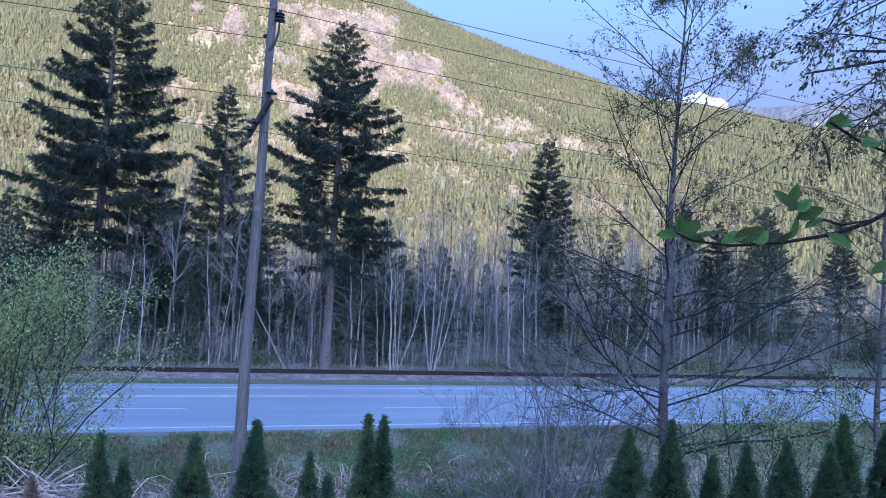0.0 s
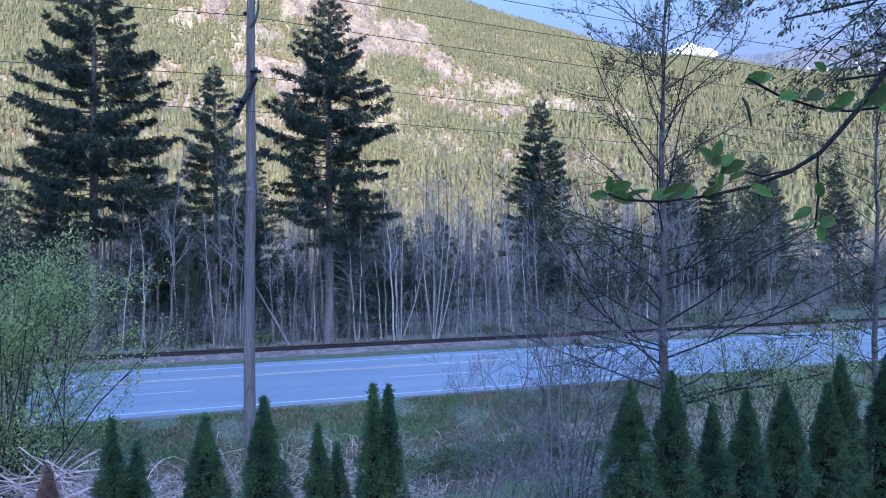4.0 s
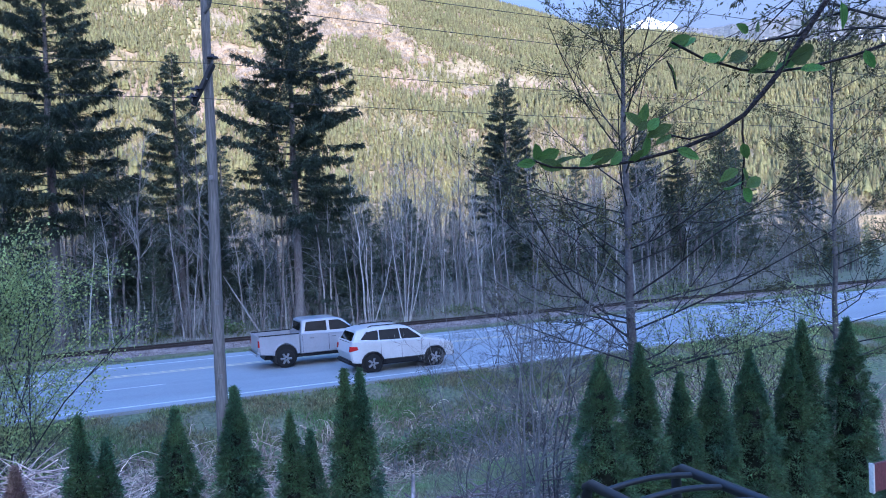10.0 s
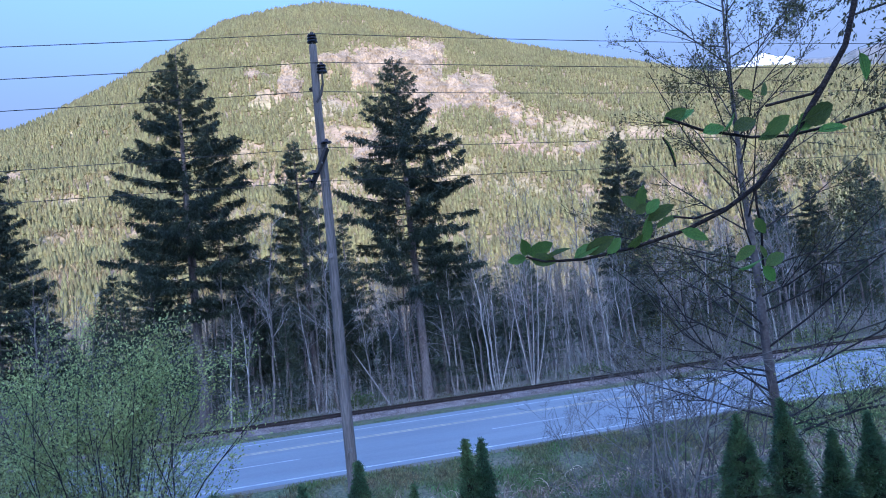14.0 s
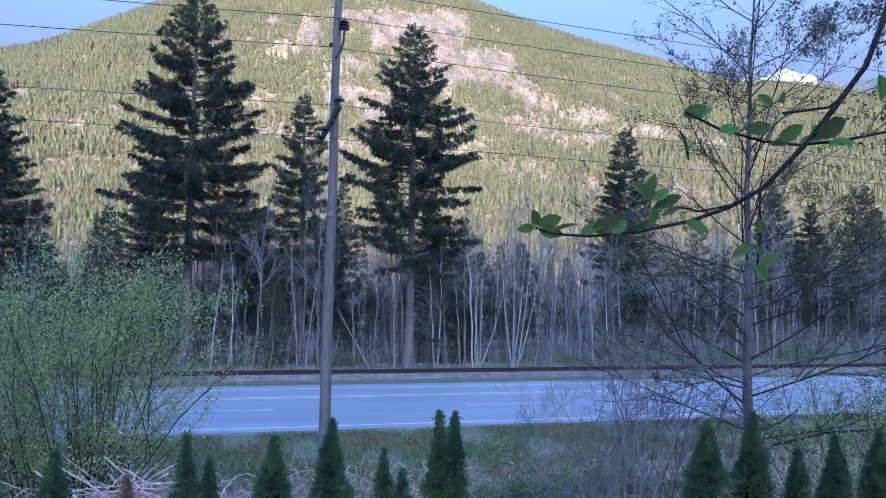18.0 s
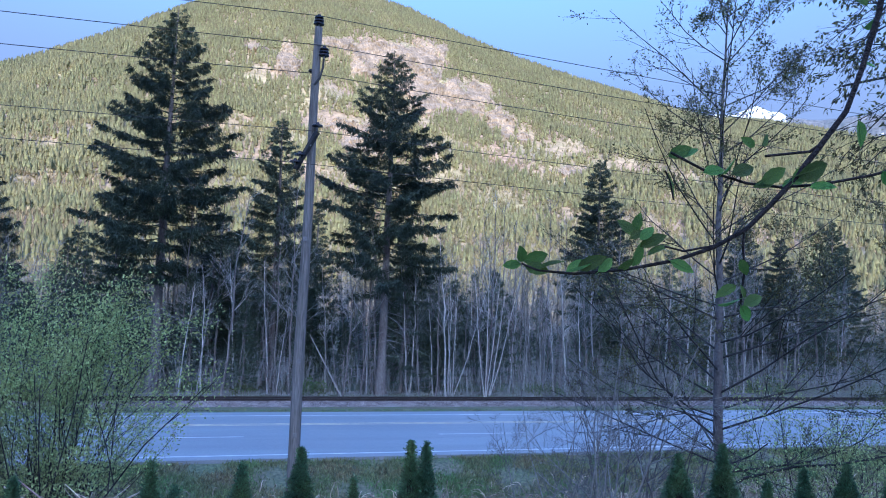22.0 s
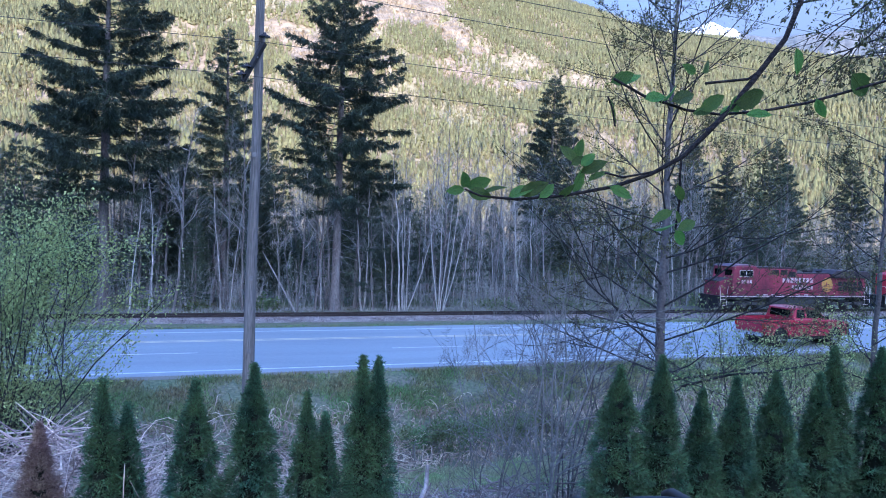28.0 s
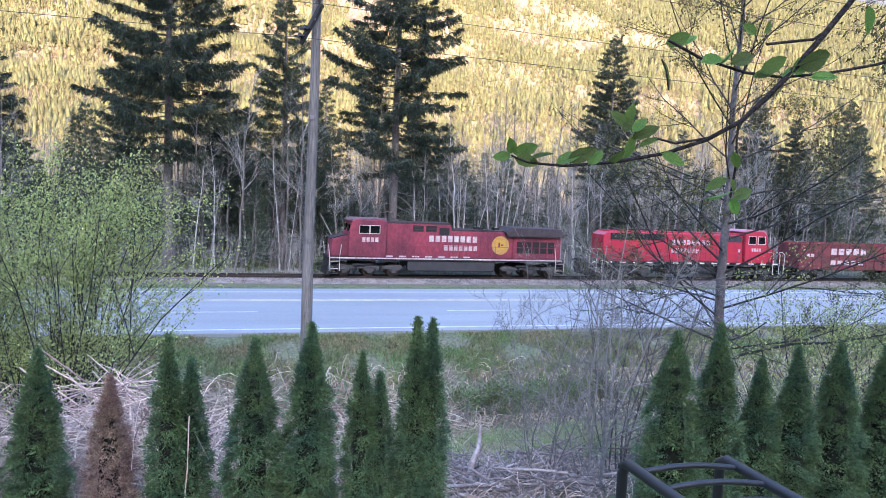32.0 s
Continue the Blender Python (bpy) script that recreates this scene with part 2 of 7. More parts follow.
class Geo:
    """Vertices and faces of one mesh, gathered piece by piece."""

    def __init__(self):
        self.v, self.f, self.n = [], [], 0

    def add(self, verts, faces):
        verts = np.asarray(verts, float).reshape(-1, 3)
        faces = np.asarray(faces, int)
        self.v.append(verts)
        self.f.append(faces + self.n)
        self.n += len(verts)
        return self

    def tube(self, points, radii, sides=6, caps=True):
        p = np.asarray(points, float)
        r = np.broadcast_to(np.asarray(radii, float), (len(p),))
        d = np.gradient(p, axis=0)
        d /= np.linalg.norm(d, axis=1)[:, None] + 1e-12
        ref = np.array([0.0, 0, 1]) if abs(d[0][2]) < 0.9 else np.array([1.0, 0, 0])
        u = np.cross(d, ref)
        u /= np.linalg.norm(u, axis=1)[:, None] + 1e-12
        w = np.cross(d, u)
        a = np.arange(sides) * 2 * np.pi / sides
        ring = p[:, None] + r[:, None, None] * (np.cos(a)[None, :, None] * u[:, None] + np.sin(a)[None, :, None] * w[:, None])
        k = np.arange(sides)
        rows = np.arange(len(p) - 1)[:, None] * sides
        q = np.stack([rows + k, rows + (k + 1) % sides, rows + sides + (k + 1) % sides, rows + sides + k], -1).reshape(-1, 4)
        self.add(ring.reshape(-1, 3), q)
        if caps:
            ends = np.stack([ring[0].mean(0), ring[-1].mean(0)])
            base = (len(p) - 1) * sides
            t = np.concatenate([np.stack([np.full(sides, 0), 2 + (k + 1) % sides, 2 + k], -1), np.stack([np.full(sides, 1), 2 + sides + k, 2 + sides + (k + 1) % sides], -1)])
            self.add(np.concatenate([ends, ring[0], ring[-1]]), t)
        return self

    def box(self, lo, hi, bevel=0.0):
        lo, hi = np.array(lo, float), np.array(hi, float)
        b = min(bevel, 0.45 * (hi - lo).min())
        if b <= 0:
            c = np.array([[x, y, z] for z in (lo[2], hi[2]) for y in (lo[1], hi[1]) for x in (lo[0], hi[0])])
            return self.add(c, [[0, 2, 3, 1], [4, 5, 7, 6], [0, 1, 5, 4], [2, 6, 7, 3], [0, 4, 6, 2], [1, 3, 7, 5]])
        bm = bmesh.new()
        bmesh.ops.create_cube(bm, size=1)
        for v in bm.verts:
            v.co = Vector([(lo[i] + hi[i]) / 2 + v.co[i] * (hi[i] - lo[i]) for i in range(3)])
        bmesh.ops.bevel(bm, geom=bm.edges[:], offset=b, segments=2, affect="EDGES")
        return self.bm(bm)

    def bm(self, bm):
        bm.verts.index_update()
        v = [tuple(x.co) for x in bm.verts]
        by = {}
        for f in bm.faces:
            by.setdefault(len(f.verts), []).append([x.index for x in f.verts])
        start = self.n
        self.add(v, np.zeros((0, 3), int))
        for fs in by.values():
            self.f.append(np.array(fs) + start)
        bm.free()
        return self

    def profile(self, pts, y0, y1, bevel=0.03, inset=0.0):
        """A side outline (x, z) pulled from y0 to y1, its rims rounded; inset narrows it towards the top (tumblehome per metre)."""
        p = np.array(pts, float)
        e = np.roll(p, -1, 0) - p
        nrm = np.stack([e[:, 1], -e[:, 0]], -1)
        nrm /= np.linalg.norm(nrm, axis=1)[:, None] + 1e-9
        area = (p[:, 0] * np.roll(p[:, 1], -1) - np.roll(p[:, 0], -1) * p[:, 1]).sum()
        s = 1 if area > 0 else -1
        nv = nrm + np.roll(nrm, 1, 0)
        nv /= np.maximum(np.linalg.norm(nv, axis=1), 0.5)[:, None]
        small = p - s * nv * bevel
        rings = []
        zl = p[:, 1].min()
        for yy, q in ((y0, small), (y0 + bevel, p), (y1 - bevel, p), (y1, small)):
            mid = (y0 + y1) / 2
            y = mid + (yy - mid) * (1 - inset * np.maximum(q[:, 1] - zl, 0))
            rings.append(np.stack([q[:, 0], y, q[:, 1]], -1))
        n = len(p)
        k = np.arange(n)
        q = np.concatenate([np.stack([i * n + k, i * n + (k + 1) % n, (i + 1) * n + (k + 1) % n, (i + 1) * n + k], -1) for i in range(3)])
        start = self.n
        self.add(np.concatenate(rings), q if s > 0 else q[:, ::-1])
        self.f.append(np.array([k[::-1] if s > 0 else k]) + start)
        self.f.append(np.array([(k if s > 0 else k[::-1]) + 3 * n]) + start)
        return self

    def mesh(self, name, smooth=False):
        me = bpy.data.meshes.new(name)
        v = np.concatenate(self.v)
        me.vertices.add(len(v))
        me.vertices.foreach_set("co", v.astype(np.float32).ravel())
        loops = np.concatenate([f.ravel() for f in self.f])
        totals = np.concatenate([np.full(len(f), f.shape[1]) for f in self.f if len(f)])
        me.loops.add(len(loops))
        me.loops.foreach_set("vertex_index", loops.astype(np.int32))
        me.polygons.add(len(totals))
        me.polygons.foreach_set("loop_start", np.concatenate([[0], np.cumsum(totals)[:-1]]).astype(np.int32))
        me.polygons.foreach_set("use_smooth", np.full(len(totals), smooth))
        me.update(calc_edges=True)
        return me


def part(name, geo, mat, parent=None, label="", smooth=False, m=None):
    """One mesh object from a Geo or a mesh, under a thing or a part."""
    me = geo.mesh(name, smooth) if isinstance(geo, Geo) else geo
    if not me.materials:
        me.materials.append(mat)
    ob = new(name, me)
    if parent is not None:
        ob.parent = parent
    if m is not None:
        ob.matrix_basis = m
    if label:
        ob["label"] = label
    return ob


def thing(name, m, label, category, group="", kind=""):
    ob = new(name)
    ob.empty_display_size = 0.2
    ob.matrix_basis = m
    return tagged(ob, label, category, group, kind)


def turned(verts, yaw, place=(0, 0, 0), size=1.0):
    c, s = math.cos(yaw), math.sin(yaw)
    v = np.asarray(verts) * size
    return np.stack([v[:, 0] * c - v[:, 1] * s, v[:, 0] * s + v[:, 1] * c, v[:, 2]], -1) + np.asarray(place)


def cards(geo, centers, dirs, ups, length, width, bend=0.0, shape="leaf"):
    """Many small leaves or sprays: each runs from its centre along its direction; two triangles pairs folded on a midrib."""
    c = np.asarray(centers, float)
    n = len(c)
    d = np.asarray(dirs, float)
    d = d / (np.linalg.norm(d, axis=1)[:, None] + 1e-9)
    s = np.cross(d, ups)
    s /= np.linalg.norm(s, axis=1)[:, None] + 1e-9
    u = np.cross(s, d)
    L = np.broadcast_to(np.asarray(length, float), (n,))[:, None]
    W = np.broadcast_to(np.asarray(width, float), (n,))[:, None]
    tip = c + d * L - u * L * bend
    mid = c + d * L * 0.45
    a = mid + s * W * 0.5 - u * W * 0.12
    b = mid - s * W * 0.5 - u * W * 0.12
    v = np.stack([c, a, tip, b], 1).reshape(-1, 3)
    i = np.arange(n)[:, None] * 4
    geo.add(v, np.concatenate([i + [0, 1, 2], i + [0, 2, 3]]))


def unit(v):
    return v / (np.linalg.norm(v, axis=-1, keepdims=True) + 1e-9)

# ---- ground ----
ROAD_NEAR, ROAD_FAR, RAIL_Y, RAIL_Z = 26.3, 38.6, 59.7, -2.0
G_Y = [-600, 2, 8, 11, 14, 17, 21.5, 25.0, 26.2, 27, 35, 38.7, 40.5, 50, 55.5, 58, 62, 66, 72, 120, 400, 4500]
G_Z = [-0.2, 0, 0, -0.2, -1.0, -1.55, -1.6, -0.5, -0.22, -0.2, -0.3, -0.34, -0.45, -1.6, -2.35, -2.4, -2.4, -2.35, -2.6, -2.6, -2.6, -2.6]


def ground_z(x, y):
    z = np.interp(y, G_Y, G_Z)
    bumpy = np.interp(y, [2, 9, 24, 26, 40, 43, 54, 56, 64, 70, 400], [0, 0.06, 0.1, 0, 0, 0.03, 0.05, 0, 0, 0.25, 0.5])
    return z + bumpy * (np.sin(x * 1.3 + y * 0.7) * 0.5 + np.sin(x * 0.41 - y * 1.9) * 0.5)


xs = np.unique(np.concatenate([np.linspace(-4000, -120, 14), np.linspace(-120, -20, 30), np.linspace(-20, 60, 170), np.linspace(60, 180, 40), np.linspace(180, 4000, 14)]))
ys = np.unique(np.concatenate([np.linspace(-4000, -20, 12), np.linspace(-20, 8, 8), np.linspace(8, 42, 100), np.linspace(42, 66, 50), np.linspace(66, 140, 30), np.linspace(140, 4500, 20)]))
gx, gy = np.meshgrid(xs, ys)
g = Geo()
nx = len(xs)
i = (np.arange(len(ys) - 1)[:, None] * nx + np.arange(nx - 1)).ravel()
g.add(np.stack([gx, gy, ground_z(gx, gy)], -1).reshape(-1, 3), np.stack([i, i + 1, i + nx + 1, i + nx], -1))
tagged(part("ground", g, M_GROUND, smooth=True), "brown leaf litter and spring grass on banked ground", "ground", kind="structure")


def strip(name, y0, y1, z, x0=-1300.0, x1=1300.0, mat=M_ASPHALT, thick=0.0, tilt=None):
    g = Geo()
    z1 = z if tilt is None else tilt
    n = 60
    x = np.linspace(x0, x1, n)
    top = np.concatenate([np.stack([x, np.full(n, y0), np.full(n, z)], -1), np.stack([x, np.full(n, y1), np.full(n, z1)], -1)])
    k = np.arange(n - 1)
    g.add(top, np.stack([k, k + 1, k + n + 1, k + n], -1))
    if thick:
        low = top - [0, 0, thick]
        g.add(np.concatenate([top, low]), np.concatenate([np.stack([k, k + 2 * n, k + 2 * n + 1, k + 1], -1), np.stack([k + n, k + n + 1, k + 3 * n + 1, k + 3 * n], -1)]))
    return part(name, g, mat)


def road_z(y):
    return -0.1 - 0.011 * (y - 26.3)


road = tagged(strip("road", ROAD_NEAR, ROAD_FAR, road_z(ROAD_NEAR), thick=0.4, tilt=road_z(ROAD_FAR)), "blue-grey asphalt highway with painted lane lines", "road", kind="structure")
for name, y, w, mat in (("edge_line", 27.0, 0.17, M_LINE_WHITE), ("edge_line", 37.25, 0.19, M_LINE_WHITE), ("centre_line", 34.16, 0.17, M_LINE_YELLOW), ("centre_line", 34.5, 0.17, M_LINE_YELLOW)):
    tagged(strip(name, y - w / 2, y + w / 2, road_z(y - w / 2) + 0.006, mat=mat, tilt=road_z(y + w / 2) + 0.006), "painted line along the highway", "road marking", kind="structure")
for k in range(-10, 30):
    x = 9.7 + 12.05 * k
    tagged(strip("lane_dash", 30.93, 31.07, road_z(30.93) + 0.006, x, x + 4.0, M_LINE_WHITE, tilt=road_z(31.07) + 0.006), "white dashed lane line on asphalt", "road marking", "dashed lane line", "structure")

# ---- railway ----
track = thing("railway_track", pose(0, RAIL_Y, RAIL_Z), "rusty railway track on a grey ballast bed", "railway track", kind="structure")
g = Geo()
prof = [(-3.6, -0.62), (-1.9, -0.19), (1.9, -0.19), (3.6, -0.62)]
n = 400
x = np.linspace(-300, 900, n)
v = np.stack([np.stack([x, np.full(n, a) + (0.25 * np.sin(x * 0.9) if abs(a) > 3 else 0), np.full(n, b)], -1) for a, b in prof])
k = np.arange(n - 1)
g.add(v.reshape(-1, 3), np.concatenate([np.stack([j * n + k, j * n + k + 1, (j + 1) * n + k + 1, (j + 1) * n + k], -1) for j in range(3)]))
part("ballast", g, M_GRAVEL, track)
for side in (-0.7175, 0.7175):
    g = Geo()
    outline = [(-0.07, -0.17), (0.07, -0.17), (0.07, -0.155), (0.012, -0.13), (0.012, -0.045), (0.036, -0.035), (0.036, 0), (-0.036, 0), (-0.036, -0.035), (-0.012, -0.045), (-0.012, -0.13), (-0.07, -0.155)]
    o = np.array(outline)
    m = len(o)
    v = np.concatenate([np.stack([np.full(m, xx), o[:, 0] + side, o[:, 1]], -1) for xx in (-300, 900)])
    k = np.arange(m)
    g.add(v, np.stack([k, (k + 1) % m, m + (k + 1) % m, m + k], -1))
    part("rail", g, M_RAIL, track)
g = Geo()
for x in np.arange(-60, 160, 0.55):
    g.box((x - 0.115, -1.3, -0.36), (x + 0.115, 1.3, -0.205))
tagged(part("tie", g, M_TIE, track), kind="stuff")
g = Geo()
pts = np.stack([rng.uniform(-25, 90, 24000), rng.uniform(-3.7, -0.8, 24000)], -1)
zz = np.interp(-pts[:, 1], [0.8, 1.9, 3.6], [-0.2, -0.2, -0.62])
base = np.array([[1, 0, 0], [-0.5, 0.8, 0], [-0.5, -0.8, 0], [0, 0, 1.0]])
sz = rng.uniform(0.04, 0.1, 24000)
v = np.concatenate([(turned(base, rng.uniform(0, 6), (0, 0, 0), s) + [p[0], p[1], z - 0.005]) for p, z, s in zip(pts, zz, sz)])
i = np.arange(24000)[:, None] * 4
g.add(v, np.concatenate([i + [0, 1, 3], i + [1, 2, 3], i + [2, 0, 3]]))
tagged(part("ballast_stone", g, M_GRAVEL, track), kind="stuff")

# ---- the mountain ----
SKY_AZ = [-75, -50, -30, -21, -14, -8.7, -4.3, 0, 4, 8, 11, 14, 18.6, 23, 27.5, 32.5, 36.8, 41, 44, 48, 55, 70, 90]
SKY_EL = [7, 8.5, 10.6, 12.5, 15.1, 17.9, 20.3, 22.5, 23.3, 23.6, 23.1, 22.5, 20.6, 19.1, 17.6, 16.1, 14.5, 14.0, 13.3, 12.2, 11.2, 9, 8]
EYE_Z = 5.0


def wobble(a, r, k):
    """Smooth uneven relief for the mountain, in metres."""
    x, y = r * np.sin(np.radians(a)), r * np.cos(np.radians(a))
    return (np.sin(x / 71 * k + 1.3) * np.sin(y / 83 * k + 0.4) + 0.6 * np.sin(x / 33 * k + y / 47 * k) + 0.35 * np.sin(x / 17 * k - y / 21 * k + 2)) / 1.9


def mountain_point(a, s):
    """Azimuth in degrees, s from 0 at the foot to 1 on the ridge and on to 1.3 behind it."""
    el = np.interp(a, SKY_AZ, SKY_EL)
    ridge = 1750 + 250 * np.sin(np.radians(a * 3 + 20))
    foot = 330 + 30 * np.sin(np.radians(a * 5))
    r = foot + (ridge - foot) * s
    up = np.minimum(s, 1.0)
    e = 0.2 + (el - 0.2) * (1 - (1 - up) ** 1.9)
    z = EYE_Z + r * np.tan(np.radians(e)) - np.maximum(s - 1, 0) * 900
    z = z + wobble(a, r, 1.0) * 14 * np.clip(s * 3, 0, 1) * np.clip((1 - s) * 4 + 0.1, 0, 1) - 8 * (s < 0.01)
    return np.stack([r * np.sin(np.radians(a)), r * np.cos(np.radians(a)), z], -1)


BLUFFS = [(4.5, 18.3, 1.12, 1.3), (8.6, 20.0, 1.9, 0.5), (10.8, 19.4, 1.6, 1.15), (13.0, 19.2, 2.3, 1.3), (15.1, 19.3, 1.7, 1.3), (16.5, 19.9, 0.5, 0.7), (10.7, 18.2, 1.3, 0.6), (14.9, 17.4, 2.0, 1.3),
          (17.3, 17.0, 1.6, 1.0), (19.6, 16.8, 1.3, 1.0), (15.4, 15.9, 1.8, 0.7), (18.6, 15.8, 1.6, 0.75), (21.2, 15.1, 1.2, 0.9), (22.0, 14.2, 0.6, 0.8), (23.2, 13.6, 0.8, 0.45), (10.7, 13.1, 2.2, 1.3),
          (8.8, 13.8, 1.3, 0.7), (2.0, 19.1, 0.95, 0.35), (26.9, 11.2, 1.3, 0.42), (-14.8, 12.2, 0.6, 0.35), (-17.5, 11, 0.5, 0.4)]
SCREE = [(7.9, 16.6, 2.2, 1.1), (2.7, 17.2, 1.2, 0.8), (7.5, 14.1, 2.5, 0.9), (16.5, 12.8, 2.2, 0.7), (25.8, 12.8, 2.5, 0.8), (14.0, 14.8, 3.5, 0.8), (22.5, 12.5, 2.0, 0.8), (-12.4, 10.4, 2.5, 0.6), (31, 11.5, 3.0, 0.7), (-5, 12.5, 2.0, 0.5), (3, 11, 3, 0.6)]


def inside(a, e, spots):
    """How far a direction (azimuth, elevation from the yard) lies inside a row of rounded patches."""
    best = np.full(np.shape(a), -9.0)
    for ca, ce, wa, we in spots:
        best = np.maximum(best, 1 - np.hypot((a - ca) / wa, (e - ce) / we))
    return best


def rockiness(a, e):
    """Bluffs with ragged rims, broken by ledges and gullies that run down to the right."""
    rag = 0.3 * np.sin(a * 2.9 + e * 2.3) * np.sin(e * 3.7 - a * 1.7) + 0.22 * np.sin(a * 7 + 1 + 2 * np.sin(e * 5)) * np.sin(e * 9 + a * 3) + 0.2 * np.sin(a * 19 + e * 4) * np.sin(e * 23 - a * 5)
    return inside(a, e, BLUFFS) + 0.75 * rag - 0.03


def elevation(p):
    return np.degrees(np.arctan2(p[..., 2] - EYE_Z, np.hypot(p[..., 0], p[..., 1])))


aa = np.concatenate([np.linspace(-75, -24, 50), np.linspace(-23.8, -1, 110), np.linspace(-0.9, 30, 400), np.linspace(30.2, 56, 120), np.linspace(56.4, 90, 40)])
ss = np.concatenate([np.linspace(0, 0.35, 60), np.linspace(0.355, 0.85, 170), np.linspace(0.86, 1, 24), [1.05, 1.15, 1.3]])
A, S = np.meshgrid(aa, ss)
P = mountain_point(A, S)
E = elevation(P)
rock = rockiness(A, E)
crag = np.clip(rock + 0.1, 0, 0.5) * 2
out = -unit(P * [1, 1, 0])
# ledges and buttresses: upright ribs across the slope, cut by slanting shelves
rib = np.abs(np.sin(A * 1.9 + 0.9 * np.sin(E * 2.1))) + 0.5 * np.abs(np.sin(A * 5.3 - E * 2.4 + 1)) + 0.25 * np.abs(np.sin(A * 17 + E * 9))
shelf = np.sin(E * 9 + A * 1.1 + np.sin(A * 2.2)) + 0.6 * np.sin(E * 21 - A * 2.3)
P = P + out * (crag * (4 + 5 * rib + 2.5 * shelf + 3 * wobble(A + 7, S * 1400, 9.0) + rng.normal(0, 0.7, A.shape)))[..., None]
n = len(aa)
i = (np.arange(len(ss) - 1)[:, None] * n + np.arange(n - 1)).ravel()
faces = np.stack([i, i + 1, i + n + 1, i + n], -1)
g = Geo().add(P.reshape(-1, 3), faces)
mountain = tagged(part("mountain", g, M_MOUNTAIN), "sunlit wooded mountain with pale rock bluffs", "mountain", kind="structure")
mountain.data.materials.append(M_CLIFF)
bare_rock = (rock[:-1, :-1] + rock[1:, 1:]).ravel() / 2 > 0.06
mountain.data.polygons.foreach_set("material_index", bare_rock.astype(np.int32))

# trees on the mountain
N = 120000
a = np.concatenate([rng.uniform(-26, 58, N), rng.uniform(-70, 85, N // 12)])
s = rng.uniform(0.0, 1.0, len(a)) ** 0.82
p = mountain_point(a, s)
e = elevation(p)
rocky, scree = rockiness(a, e), inside(a, e, SCREE) + 0.35 * wobble(a, s * 1400, 5)
keep = (rocky < rng.uniform(-0.3, 0.25, len(a))) & ((scree < 0.1) | (rng.random(len(a)) < 0.45))
a, s, p, e, scree, rocky = a[keep], s[keep], p[keep], e[keep], scree[keep], rocky[keep]
kind = 0.8 * wobble(a, s * 1400, 2.3) + 0.4 * wobble(a, s * 1400, 7) + rng.normal(0, 0.5, len(a)) + np.interp(s, [0.05, 0.3, 0.5, 0.75, 0.95], [1.0, 0.65, 0.2, -0.2, -0.55]) + 1.2 * np.clip(scree, 0, 0.6)
bare = kind > 0.45
h = rng.uniform(8, 17, len(a)) * np.interp(s, [0, 0.3, 0.9, 0.97, 1], [0.75, 0.9, 1, 1.5, 1.6]) * np.where(rocky > -0.15, 0.6, 1)


def spires(p, h, wide, tiers, sides):
    """Far conifers: stacked ragged cones, each with its own lean and breadth."""
    g = Geo()
    lean = rng.normal(0, 0.03, (len(p), 2))
    fat = rng.uniform(0.75, 1.3, (len(p), 1))
    for t in range(tiers):
        z0, z1 = 0.1 + 0.72 * t / tiers, min(1.0, 0.42 + 0.6 * (t + 1) / tiers)
        r = wide * (1 - 0.62 * t / tiers)
        th = rng.uniform(0, 6.28, len(p))[:, None] + np.arange(sides) * 2 * np.pi / sides
        jit = rng.uniform(0.55, 1.35, (len(p), sides)) * fat
        ring = np.stack([p[:, :1] + h[:, None] * r * jit * np.cos(th), p[:, 1:2] + h[:, None] * r * jit * np.sin(th), p[:, 2:] + h[:, None] * (z0 + rng.uniform(-0.07, 0.07, (len(p), sides)))], -1)
        top = p + np.stack([lean[:, 0] * h, lean[:, 1] * h, h * z1], -1)
        v = np.concatenate([ring, top[:, None]], 1)
        k = np.arange(sides)
        i = np.arange(len(p))[:, None, None] * (sides + 1)
        g.add(v.reshape(-1, 3), (i + np.stack([k, (k + 1) % sides, np.full(sides, sides)], -1)).reshape(-1, 3))
    return g


def bare_crowns(p, h):
    """Far leafless trees: a thin trunk and a loose tuft of upright twigs."""
    g = Geo()
    m = 5
    q = np.repeat(p, m, 0)
    hh = np.repeat(h, m)
    d = rng.normal(0, 0.3, (len(q), 3)) * [1, 1, 0.3] + [0, 0, 1]
    start = q + np.stack([0 * hh, 0 * hh, hh * rng.uniform(0.1, 0.45, len(q))], -1)
    cards(g, start, d, rng.normal(0, 1, (len(q), 3)) * [1, 0.3, 0.1], hh * rng.uniform(0.4, 0.7, len(q)), hh * rng.uniform(0.1, 0.22, len(q)))
    return g


tagged(part("hillside_conifers", spires(p[~bare], h[~bare], 0.19, 2, 5), M_FAR_CONIFER, smooth=True), "dense conifers covering the mountainside, coloured pale yellow as sunlit", "forest", kind="stuff")
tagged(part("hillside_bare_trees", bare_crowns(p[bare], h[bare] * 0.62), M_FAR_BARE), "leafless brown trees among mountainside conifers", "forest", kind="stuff")

